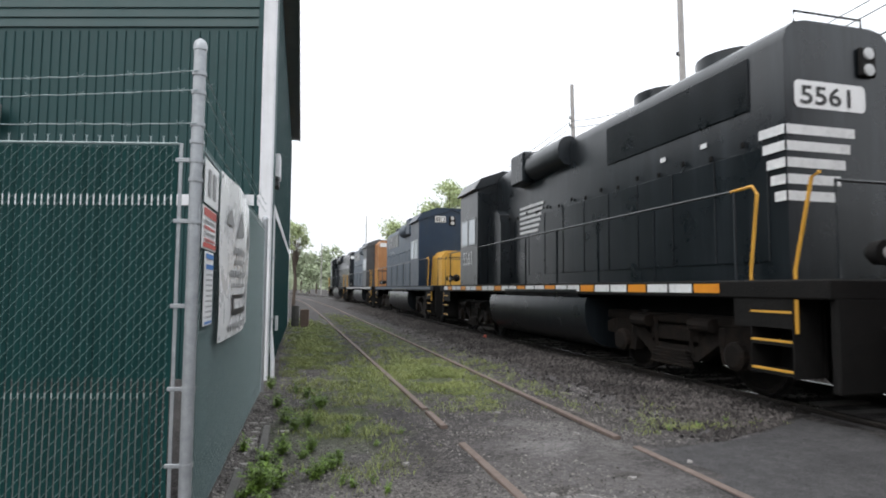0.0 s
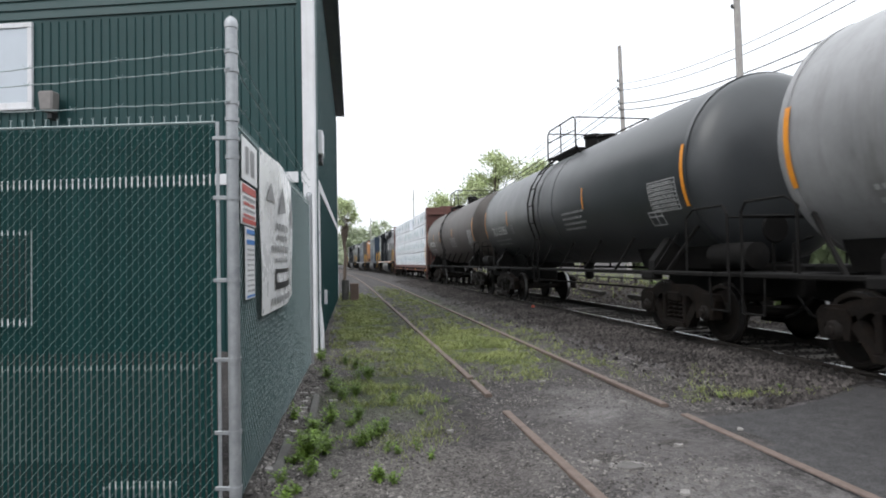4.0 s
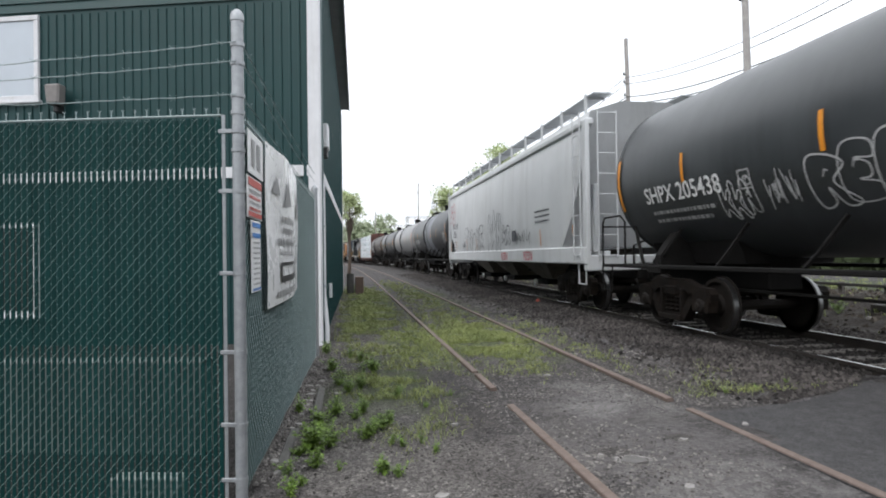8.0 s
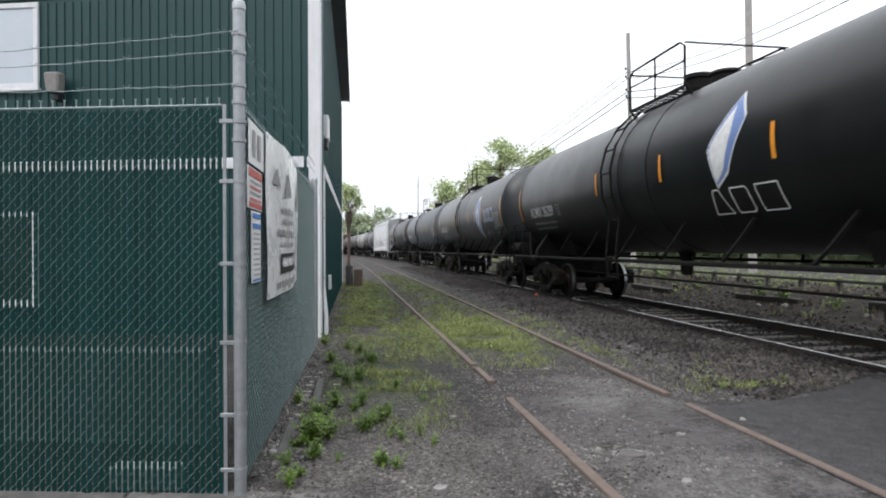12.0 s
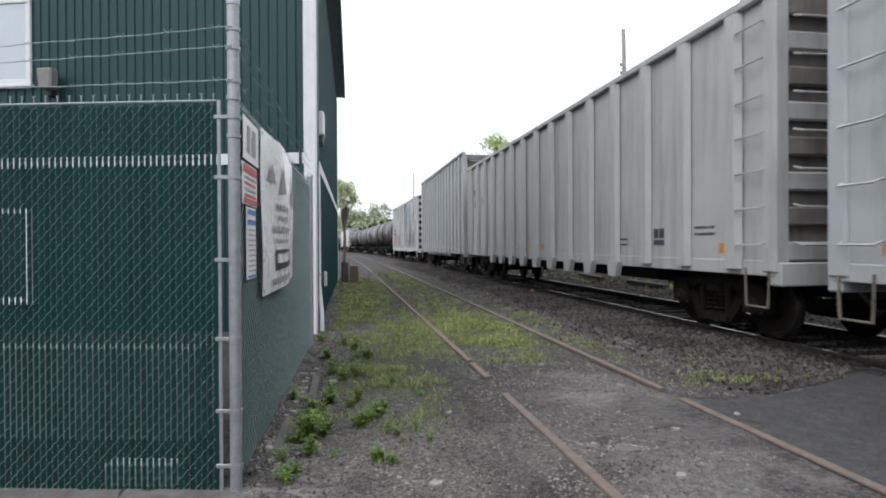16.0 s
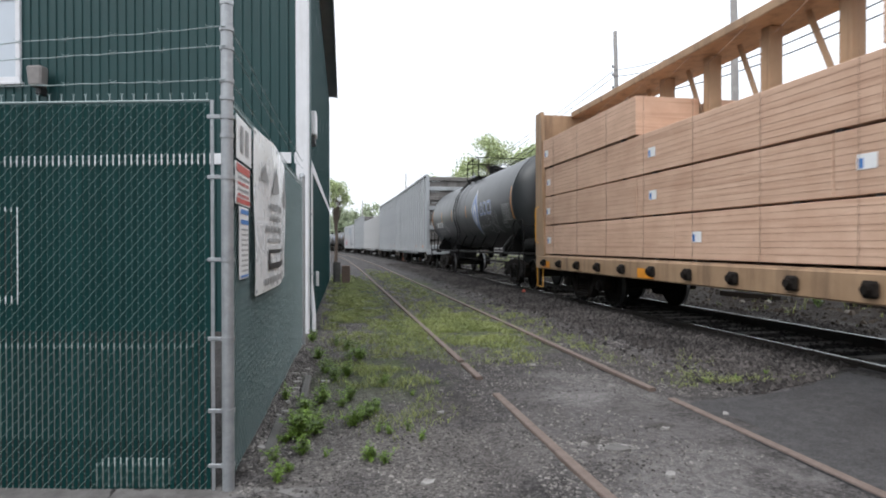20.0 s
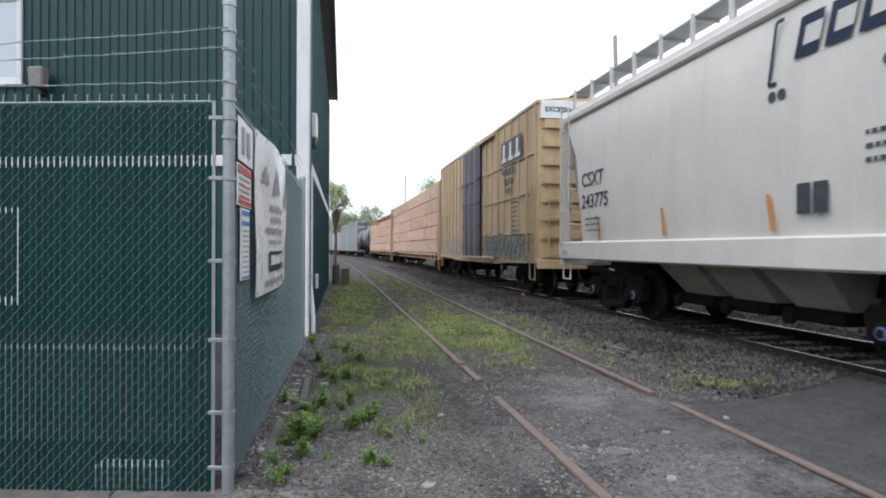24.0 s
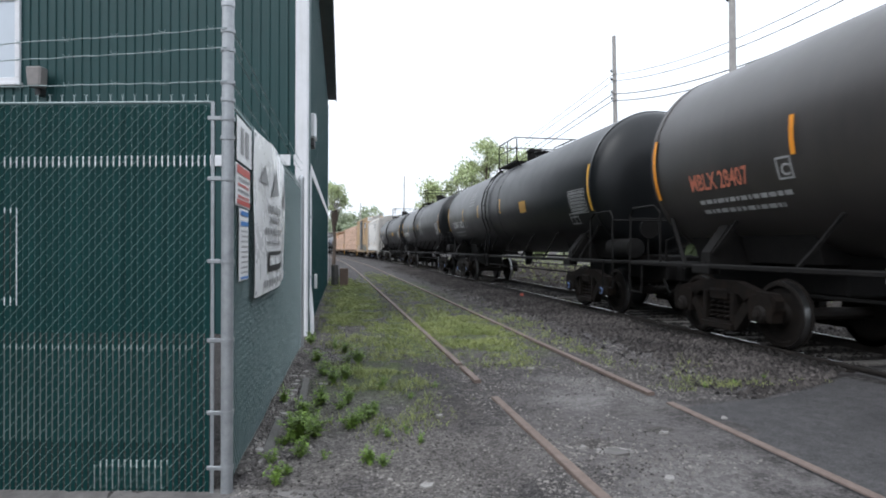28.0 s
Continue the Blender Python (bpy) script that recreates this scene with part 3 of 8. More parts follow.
for i in range(5200):
    x, y = R.uniform(8.5, 13), 4.0 + 34 * R.random() ** 1.4
    spots.append((x, y, relief(x, y), R.choice((0.02, 0.03, 0.04, 0.05, 0.06, 0.09)) * R.uniform(0.7, 1.3)))
scatter("rubble", spots, M_RUBBLE, "brown rubble and dead brush on the far bank", "rubble", 0.8)


def blades(name, spots, mat, label, category="grass"):
    """spots: place, height, width, blades."""
    vs, fs = [], []
    for x, y, h, w, n in spots:
        z = relief(x, y) - 0.01
        for i in range(n):
            a, b = R.uniform(0, 6.28), R.uniform(0.2, 1.3)
            px, py = x + R.gauss(0, 0.035), y + R.gauss(0, 0.035)
            hh = h * R.uniform(0.5, 1.2)
            dx, dy, sx, sy = math.cos(a) * b * hh, math.sin(a) * b * hh, -math.sin(a) * w, math.cos(a) * w
            k = len(vs)
            vs += [(px - sx, py - sy, z), (px + sx, py + sy, z), (px + dx * 0.4 + sx * 0.8, py + dy * 0.4 + sy * 0.8, z + hh * 0.6), (px + dx * 0.4 - sx * 0.8, py + dy * 0.4 - sy * 0.8, z + hh * 0.6), (px + dx, py + dy, z + hh * R.uniform(0.75, 1))]
            fs += [(k, k + 1, k + 2, k + 3), (k + 3, k + 2, k + 4)]
    me = bpy.data.meshes.new(name)
    me.from_pydata(vs, [], fs)
    me.materials.append(mat)
    return tagged(new(name, me), label, category, kind="stuff")


spots = []
for cx, cy, rx, ry, n in ((1.2, 9.6, 0.75, 2.6, 1300), (2.3, 9.8, 0.7, 2.2, 3200), (2.2, 13.5, 0.8, 2.4, 500), (0.7, 14.5, 0.55, 4, 1000), (0.9, 21, 0.6, 5, 900), (2.3, 19, 0.7, 4, 500), (2.2, 27, 0.7, 6, 500), (0.3, 6.6, 0.35, 1.0, 420), (0.8, 6.7, 0.45, 1.1, 420), (0.55, 5.0, 0.5, 0.7, 200), (4.2, 5.5, 0.8, 0.2, 150), (3.9, 5.8, 0.6, 0.3, 100), (4.4, 6.6, 0.5, 0.6, 60), (3.5, 7.8, 0.25, 1.6, 120), (3.6, 11, 0.3, 3, 140), (0.4, 8.5, 0.5, 1.2, 350), (0.15, 11.5, 0.4, 2.6, 700), (0.25, 16.5, 0.5, 3.5, 800), (0.35, 24, 0.6, 5, 700), (2.2, 7.0, 0.5, 0.5, 90)):
    for i in range(n):
        x, y = R.gauss(cx, rx * 0.5), R.gauss(cy, ry * 0.5)
        if x < -0.25 or abs(x - 1.5) < 0.05 or noise.noise((x * 1.6, y * 1.6, 2)) + 0.5 * noise.noise((x * 5, y * 5, 7)) < (-0.05 if y < 8 else -0.2):
            continue
        spots.append((x, y, R.uniform(0.025, 0.06) + min(y, 12) * 0.003, 0.0016 + y * 0.0002, 6))
for i in range(2600):
    x, y = R.uniform(8.9, 16) if i % 3 else R.uniform(13, 20), R.uniform(4, 60)
    spots.append((x, y, R.uniform(0.05, 0.2), 0.008, 5))
blades("grass", spots, M_GRASS, "short patchy yellow-green grass on gravel")


def weed(x, y, size, n, tall=1.0):
    """Leafy stalks that fan out from one root; the leaves are pointed and folded along the middle."""
    w = tagged(thing("weed", "leafy green weed growing in the gravel", "weed", "weeds by the fence", at=(x, y, relief(x, y) - 0.01)))
    stalks = max(5, n // 14)
    stems, vs, fs = Mb(), [], []
    for i in range(stalks):
        a, lean = R.uniform(0, 6.28), R.uniform(0.1, 1.0)
        h = size * tall * R.uniform(0.5, 1.15)
        tip = Vector((math.cos(a) * lean * h * 0.8, math.sin(a) * lean * h * 0.8, h * (1.1 - 0.45 * lean)))
        mid = tip * 0.5 + Vector((0, 0, h * 0.1))
        stems.tube([(0, 0, -0.01), mid, tip], 0.0025, 4, 0.001)
        for k in range(max(6, n // stalks)):
            f = R.uniform(0.2, 1.0)
            c = (mid * (f * 2) if f < 0.5 else mid.lerp(tip, f * 2 - 1)) + Vector((R.gauss(0, 0.006), R.gauss(0, 0.006), 0))
            b = R.uniform(0, 6.28)
            t = Vector((math.cos(b), math.sin(b), R.uniform(-0.25, 0.75))).normalized()
            L = size * R.uniform(0.14, 0.34) * (1.2 - 0.5 * f)
            s_ = t.cross(Vector((0, 0, 1))).normalized() * L * R.uniform(0.2, 0.3)
            d = Vector((0, 0, L * 0.12))
            q = len(vs)
            vs += [c, c + t * L * 0.45 + s_ + d, c + t * L - d, c + t * L * 0.45 - s_ + d, c + t * L * 0.5]
            fs += [(q, q + 4, q + 1), (q + 1, q + 4, q + 2), (q + 2, q + 4, q + 3), (q + 3, q + 4, q)]
    part("foliage", Mb().add(vs, fs), M_WEED, w)["kind"] = "stuff"
    part("stem", stems, M_WEED, w)["kind"] = "stuff"


for x, y, s, n in ((10.1, 8.2, 0.4, 160), (9.9, 10.6, 0.35, 120), (10.4, 13.5, 0.4, 140), (10.0, 15.5, 0.3, 120), (10.6, 18.5, 0.45, 160), (9.6, 7.0, 0.25, 80), (10.0, 12.2, 0.42, 200), (9.9, 12.9, 0.36, 180)):
    weed(x, y, s, n)
for x, y, s, n in ((-0.42, 5.46, 0.14, 110), (-0.1, 5.48, 0.17, 170), (-0.21, 5.0, 0.18, 200), (-0.24, 4.49, 0.2, 260), (-0.13, 4.6, 0.17, 180), (-0.3, 4.75, 0.15, 120), (-0.2, 4.12, 0.14, 130), (-0.34, 4.4, 0.12, 90), (-0.32, 3.67, 0.13, 120), (-0.38, 3.97, 0.11, 80), (-0.27, 3.82, 0.1, 80), (0.15, 4.72, 0.15, 170), (0.22, 4.85, 0.13, 120), (0.3, 4.93, 0.13, 120), (0.36, 5.03, 0.13, 120), (0.15, 5.48, 0.16, 140), (0.08, 5.3, 0.12, 90), (-0.09, 6.76, 0.17, 160), (0.15, 6.58, 0.17, 170), (0.02, 6.4, 0.15, 120), (0.32, 7.32, 0.2, 180), (0.2, 7.5, 0.14, 100), (-0.19, 7.58, 0.19, 160), (0.19, 8.22, 0.16, 140), (0.05, 8.6, 0.14, 110), (0.24, 3.89, 0.14, 120), (0.34, 3.83, 0.11, 90), (0.42, 4.48, 0.1, 80), (0.57, 4.51, 0.09, 60), (0.35, 4.55, 0.09, 60), (0.64, 4.29, 0.09, 60), (-0.05, 4.06, 0.08, 50), (0.75, 5.6, 0.09, 60), (1.05, 6.0, 0.08, 50), (0.5, 6.0, 0.13, 90), (-0.3, 9.0, 0.2, 120), (4.2, 5.55, 0.07, 60), (4.6, 5.62, 0.08, 60), (3.8, 5.5, 0.06, 40)):
    weed(x, y, s * 1.1, int(n * 1.25), 1.0)


# ---- building ----
def obox(mb, o, d, u0, u1, w0, w1, z0, z1, c=0.0):
    """A box along direction d from o: u along it, w to its left hand side."""
    m = Matrix.Translation((o[0], o[1], 0)) @ Matrix(((d[0], -d[1], 0, 0), (d[1], d[0], 0, 0), (0, 0, 1, 0), (0, 0, 0, 1)))
    return mb.box(u0, u1, w0, w1, z0, z1, c, m)


BA = (-0.42, 9.9)                       # the building's near corner
FD = Vector((-0.965, 0.262)).normalized()   # along its front, away from the tracks
SD = Vector((0.016, 1)).normalized()        # along its side
EAVE = 7.62
bld = thing("building", "dark green ribbed metal-sided building with white trim", "building", kind="structure")
mb = Mb()
obox(mb, BA, FD, 0, 14, -0.25, 0, -0.2, 10.5)
wf = part("wall_front", mb, M_GREEN, bld)
mb = Mb()
obox(mb, BA, SD, 0.02, 15.0, 0, 0.25, -0.2, EAVE)
ws = part("wall_side", mb, M_GREEN, bld)
mb = Mb()
obox(mb, (BA[0] + SD[0] * 15, BA[1] + SD[1] * 15), FD, 0, 14, 0, 0.2, -0.2, 10.5)
part("wall_back", mb, M_GREEN, bld)
mb = Mb()
obox(mb, (BA[0] + FD[0] * 14, BA[1] + FD[1] * 14), SD, 0, 15, 0, 0.25, -0.2, EAVE)
part("wall_far_side", mb, M_GREEN, bld)
# ribs of the siding
rib = Mb().prism([(-0.022, 0), (-0.012, 0.022), (0.012, 0.022), (0.022, 0)], 0, 5.75, "z").mesh("siding_rib", M_GREEN)
rot = math.atan2(FD[1], FD[0])
for i in range(62):
    u = 0.16 + i * 0.155
    p = part("siding_rib", rib, M_GREEN, wf, at=(BA[0] + FD[0] * u, BA[1] + FD[1] * u, -0.1))
    p.rotation_euler = (0, 0, rot)
rib2 = Mb().prism([(-0.022, 0), (-0.012, 0.022), (0.012, 0.022), (0.022, 0)], 0, EAVE - 0.1, "z").mesh("siding_rib", M_GREEN)
for i in range(70):
    u = 0.3 + i * 0.21
    p = part("siding_rib", rib2, M_GREEN, ws, at=(BA[0] + SD[0] * u, BA[1] + SD[1] * u, -0.1))
    p.rotation_euler = (0, 0, -math.pi / 2)
# lapped boards above
for i in range(28):
    z = 5.72 + i * 0.165
    mb = Mb()
    m = Matrix.Translation((BA[0], BA[1], 0)) @ Matrix(((FD[0], -FD[1], 0, 0), (FD[1], FD[0], 0, 0), (0, 0, 1, 0), (0, 0, 0, 1)))
    vs = [m @ Vector(p) for p in ((0.1, 0.004, z + 0.165), (0.1, 0.004, z), (0.1, 0.032, z), (10, 0.004, z + 0.165), (10, 0.004, z), (10, 0.032, z))]
    mb.add(vs, [(0, 2, 1), (3, 4, 5), (0, 3, 5, 2), (1, 2, 5, 4), (0, 1, 4, 3)])
    part("lap_board", mb, M_GREEN, wf)
# white trim
mb = Mb()
obox(mb, BA, FD, -0.03, 0.17, 0, 0.04, -0.1, 10.4, 0.006)
part("corner_trim", mb, M_WHITE, bld, "white painted corner board")
mb = Mb()
obox(mb, BA, SD, 0.0, 0.16, -0.035, 0.0, -0.1, EAVE - 0.02, 0.006)
part("corner_trim", mb, M_WHITE, bld, "white painted corner board")
mb = Mb()
obox(mb, BA, FD, 0.17, 10, 0, 0.03, 2.74, 2.92, 0.005)
part("band_trim", mb, M_WHITE, bld, "white horizontal trim board")
mb = Mb()
obox(mb, BA, SD, 0.17, 15, -0.03, 0, 2.74, 2.92, 0.005)
part("band_trim", mb, M_WHITE, bld, "white horizontal trim board")
mb = Mb()
obox(mb, BA, SD, 14.85, 15, -0.035, 0, -0.1, 7.3, 0.005)
part("corner_trim", mb, M_WHITE, bld, "white painted corner board")
# eave along the side, with a gutter board
mb = Mb()
obox(mb, BA, SD, -0.6, 15.4, -0.32, 0.25, EAVE, EAVE + 0.12)
part("soffit", mb, M_ROOF, bld, "dark eave soffit")
mb = Mb()
obox(mb, BA, SD, -0.6, 15.4, -0.36, -0.32, EAVE - 0.06, EAVE + 0.3, 0.01)
part("fascia", mb, M_FASCIA, bld, "grey fascia board")
mb = Mb()
m = Matrix.Translation((BA[0], BA[1], 0)) @ Matrix(((SD[0], -SD[1], 0, 0), (SD[1], SD[0], 0, 0), (0, 0, 1, 0), (0, 0, 0, 1)))
vs = [m @ Vector((a, b, c)) for c0 in (0.0, 0.12) for a, b, c in ((-0.6, -0.36, EAVE + 0.18 + c0), (15.4, -0.36, EAVE + 0.18 + c0), (15.4, 7, EAVE + 3.3 + c0), (-0.6, 7, EAVE + 3.3 + c0))]
mb.add(vs, [(0, 1, 2, 3), (4, 7, 6, 5), (0, 4, 5, 1), (1, 5, 6, 2), (2, 6, 7, 3), (3, 7, 4, 0)])
part("roof", mb, M_ROOF, bld, "dark grey roof slope")


def window(name, u0, u1, z0, z1, label, dark=False):
    w = thing(name, label, "window", kind="structure")
    fr = Mb()
    t = 0.09
    for a, b, c, d in ((u0, u1, z0, z0 + t), (u0, u1, z1 - t, z1), (u0, u0 + t, z0 + t, z1 - t), (u1 - t, u1, z0 + t, z1 - t)):
        obox(fr, BA, FD, a, b, 0.0, 0.06, c, d, 0.008)
    part("window_frame", fr, M_WHITE, w, "white window frame")
    pn = Mb()
    obox(pn, BA, FD, u0 + t, u1 - t, 0.002, 0.034, z0 + t, z1 - t)
    part("pane", pn, M_BLACKP if dark else M_GLASS, w)
    sl = Mb()
    obox(sl, BA, FD, u0 - 0.03, u1 + 0.03, 0.0, 0.09, z0 - 0.05, z0, 0.008)
    part("window_sill", sl, M_WHITE, w)
    return w


window("window_1", 4.95, 6.4, 4.18, 5.66, "white framed window with a pale blue-grey pane")
window("window_2", 4.98, 6.4, 0.45, 2.06, "white framed dark window behind the fence", True)
# flood lamp on the wall
lp = thing("flood_lamp", "grey wall-mounted flood lamp on the green siding", "lamp")
mb = Mb()
obox(mb, BA, FD, 4.385, 4.66, 0.1, 0.3, 4.04, 4.38, 0.03)
mb.v = [(x + (BA[0] + FD[0] * 4.52 - x) * 0.16 * (4.36 - z) / 0.3, y, z) for x, y, z in mb.v]
part("housing", mb, M_LAMP, lp)
mb = Mb()
obox(mb, BA, FD, 4.48, 4.57, 0.024, 0.2, 3.92, 4.06, 0.02)
part("bracket", mb, M_BLACKP, lp, "black swivel bracket")
# meter box and post at the far corner
mt = thing("meter_post", "grey utility post with a brown box by the wall", "utility post")
part("post", Mb().tube([(0.12, 22.9, -0.1), (0.12, 22.9, 0.75)], 0.14, 12), M_TIMBER, mt)
part("box", Mb().box(0.3, 0.62, 22.7, 23.0, -0.1, 0.62, 0.02), surf("box_brown", (0.12, 0.08, 0.06), (0.17, 0.12, 0.1), 5, 0.8), mt)
vh = thing("wall_vent", "white sheet-metal vent hood on the green side wall", "vent")
mb = Mb()
obox(mb, BA, SD, 0.5, 0.95, -0.13, -0.024, 3.3, 3.72, 0.02)
part("hood", mb, M_WHITE, vh)
mb = Mb()
obox(mb, BA, SD, 0.54, 0.92, -0.11, -0.024, 3.16, 3.3, 0.01)
part("louvre", mb, M_BLACKP, vh, "dark louvre under the hood")
ds = thing("downspout", "bent white downspout at the building corner", "downspout")
dx, dy = BA[0] + 0.05, BA[1] + 0.24
part("pipe", Mb().tube([(dx, dy, 2.7), (dx, dy, 0.75), (dx + 0.02, dy - 0.03, 0.55), (dx + 0.05, dy - 0.12, 0.25), (dx + 0.05, dy - 0.14, -0.03)], 0.035, 8), M_WHITE, ds, smooth=True)
for z in (0.9, 1.9):
    part("strap", Mb().box(dx - 0.05, dx + 0.05, dy - 0.045, dy + 0.045, z, z + 0.03, 0.005), M_GALV, ds)
eb = Mb()
obox(eb, BA, SD, 2.6, 2.72, -0.08, 0, 0.55, 0.85, 0.01)
tagged(part("outlet_box", eb, M_WHITE), "small white electrical box on the green wall", "electrical box")


# ---- fence ----
FP = (-0.60, 3.60)                         # corner post
FF = Vector((-0.978, 0.208)).normalized()  # along the front
FS = Vector((0.2, 6.1)).normalized()       # along the side
FTOP, FBOT = 2.25, -0.075
fence = thing("fence", "galvanised chain-link fence woven with dark green privacy slats", "fence")


def post(p, r, top, name="post"):
    mb = Mb().lathe([(-0.2, r), (top, r), (top + 0.002, r * 1.12), (top + 0.03, r * 1.12), (top + 0.055, r * 0.9), (top + 0.07, r * 0.4), (top + 0.073, 0.001)], 20, "z", (p[0], p[1], 0))
    return part(name, mb, M_GALV, fence, smooth=True)


cpost = post(FP, 0.0345, 2.79, "corner_post")
for z in (0.1, 0.42, 0.84, 1.3, 1.78, 2.02, 2.13, 2.24, 2.34, 2.53, 2.64):
    part("band", Mb().lathe([(z, 0.036), (z, 0.041), (z + 0.022, 0.041), (z + 0.022, 0.036)], 16, "z", (FP[0], FP[1], 0), cap=False), M_GALV, cpost)
# tension bar and its clips beside the post
tb = Mb().box(-0.01, 0.01, -0.004, 0.004, -0.05, 2.24, 0.002, Matrix.Translation((FP[0] + FF[0] * 0.085, FP[1] + FF[1] * 0.085 - 0.015, 0)))
part("tension_bar", tb, M_GALV, fence)
for z in (0.1, 0.42, 0.84, 1.3, 1.78, 2.13):
    cm = Mb()
    obox(cm, FP, FF, 0.03, 0.11, 0.016, 0.026, z, z + 0.024, 0.003)
    part("clip", cm, M_GALV, fence)
PITCH = 0.036


def fabric(o, d, u0, u1, face):
    """Woven wire and slats along d. One slope of the mesh passes before the slats, the other behind them. face: 1 where the seen face is to the left of d."""
    n = int((u1 - u0) / PITCH)
    slat = Mb()
    sm = Matrix(((d[0], -d[1], 0, 0), (d[1], d[0], 0, 0), (0, 0, 1, 0), (0, 0, 0, 1)))
    slat.box(-0.013, 0.013, -0.003, 0.003, 0.0, FTOP - FBOT - 0.05, 0.0015, sm)
    sme = slat.mesh("slat", M_SLAT)
    for i in range(n):
        u = u0 + PITCH * (i + 0.5)
        part("slat", sme, M_SLAT, fence, at=(o[0] + d[0] * u, o[1] + d[1] * u, FBOT + 0.02 + R.uniform(-0.008, 0.008)))
    H = FTOP - FBOT
    rise = PITCH * 1.12
    steps = int(H / rise)

    def at(u, z, w):
        w = w * face
        return (o[0] + d[0] * u - d[1] * w, o[1] + d[1] * u + d[0] * w, z)
    for w, sgn in ((0.006, -face), (-0.006, face)):
        mbx = Mb()
        for i in range(-steps - 1, n + 1, 2):
            pts = []
            for k in range(2 * steps + 1):
                kk = k / 2 if sgn > 0 else steps - k / 2
                u = u0 + PITCH * (i + kk + (0.09 if k % 2 else -0.05))
                if u0 <= u <= u1:
                    pts.append(at(u, FBOT + k / 2 * rise, w * (1.0 if k % 2 else 0.75)))
            if len(pts) > 1:
                mbx.tube(pts, 0.002 if face > 0 else 0.0017, 4)
        part("wire_mesh", mbx, M_GREENWIRE if face > 0 else M_WIRE, fence)["kind"] = "stuff"
    # twisted points along the top
    for i in range(0, n, 2):
        u = u0 + PITCH * (i + 0.5)
        kn = Mb()
        a, b = at(u, FTOP - 0.012, 0), at(u, FTOP + 0.02, 0)
        kn.tube([a, b], 0.0035, 4)
        kn.tube([at(u - 0.008, FTOP + 0.036, 0), b], 0.0024, 3)
        kn.tube([at(u + 0.008, FTOP + 0.036, 0), b], 0.0024, 3)
        part("barb", kn, M_WIRE, fence)
    part("top_wire", Mb().tube([at(u0, FTOP - 0.01, 0.004), at((u0 + u1) / 2, FTOP - 0.016, 0.004), at(u1, FTOP - 0.01, 0.004)], 0.007, 6), M_WIRE, fence)


fabric(FP, FF, 0.1, 2.6, 1)
fabric(FP, FS, 0.06, 5.02, -1)
end = (FP[0] + FS[0] * 5.08, FP[1] + FS[1] * 5.08)
post(end, 0.04, 2.36)
mid = (FP[0] + FS[0] * 2.6, FP[1] + FS[1] * 2.6)
post((mid[0] - 0.05, mid[1]), 0.03, 2.2)
post((FP[0] + FF[0] * 2.65, FP[1] + FF[1] * 2.65), 0.03, 2.3)


def barbed(a, b, sag, name="barbed_wire"):
    mb = Mb()
    pts = []
    a, b = Vector(a), Vector(b)
    n = 28
    for i in range(n + 1):
        k = i / n
        p = a.lerp(b, k) + Vector((0, 0, -sag * 4 * k * (1 - k) + R.uniform(-0.004, 0.004)))
        pts.append(p)
    mb.tube(pts, 0.003, 4)
    for p in pts[1::3]:
        for q in ((0.02, 0, 0.018), (-0.02, 0, 0.016)):
            mb.tube([p - Vector(q) * 0.6, p + Vector(q)], 0.0015, 3)
    part(name, mb, M_WIRE, fence)


fe = (FP[0] + FF[0] * 2.65, FP[1] + FF[1] * 2.65)
for z0, z1 in ((2.765, 2.65), (2.655, 2.565), (2.46, 2.46)):
    barbed((FP[0], FP[1] - 0.045, z0 - 0.11), (fe[0], fe[1], z1 - 0.12), 0.015)
    barbed((FP[0] + 0.03, FP[1], z0 - 0.11), (end[0], end[1], z0 - 0.16), 0.03)


# signs hung on the side of the fence
def sign(name, u0, u1, z0, z1, mat, label, panel=True):
    s = thing(name, label, "sign")
    mb = Mb()
    mb.box(0, u1 - u0, 0.014, 0.02, z0, z1, 0.002)
    m = Matrix.Translation((FP[0] + FS[0] * u0, FP[1] + FS[1] * u0, 0)) @ Matrix(((FS[0], FS[1], 0, 0), (FS[1], -FS[0], 0, 0), (0, 0, 1, 0), (0, 0, 0, 1)))
    mb.v = [tuple(m @ Vector((p[0], p[1] + 0.006, p[2]))) for p in mb.v]
    if panel:
        part("panel", mb, mat, s)
    def mp(u, v, w=0.0):
        return tuple(m @ Vector((u, 0.030 + w, v)))
    return s, mp


s, mp = sign("number_sign", 0.15, 0.67, 1.93, 2.2, M_SIGNW, "white sign with grey figures on the fence")
Flat().rect(0.1, 1.98, 0.1, 0.17).put("figure", s, M_GREY, mp)
Flat().rect(0.27, 1.98, 0.12, 0.17).put("figure", s, M_GREY, mp)
s, mp = sign("warning_sign", 0.11, 0.6, 1.65, 1.91, M_SIGNW, "white warning sign with red bands on the fence")
Flat().rect(0.02, 1.85, 0.45, 0.05).put("red_band", s, M_SIGNR, mp)
Flat().rect(0.02, 1.66, 0.45, 0.03).put("red_band", s, M_SIGNR, mp)
for k in range(4):
    Flat().bars(0.05, 1.81 - k * 0.037, 0.38, 0.02, R).put("lettering", s, M_SIGNR if k % 2 else M_GREY, mp)
s, mp = sign("notice_sign", 0.23, 0.54, 1.18, 1.64, M_SIGNW, "narrow white notice with blue bands on the fence")
for z, h in ((1.595, 0.03), (1.53, 0.03), (1.19, 0.015)):
    Flat().rect(0.02, z, 0.27, h).put("blue_band", s, M_SIGNB, mp)
for k in range(9):
    Flat().bars(0.04, 1.49 - k * 0.033, 0.23, 0.012, R).put("lettering", s, M_GREY, mp)
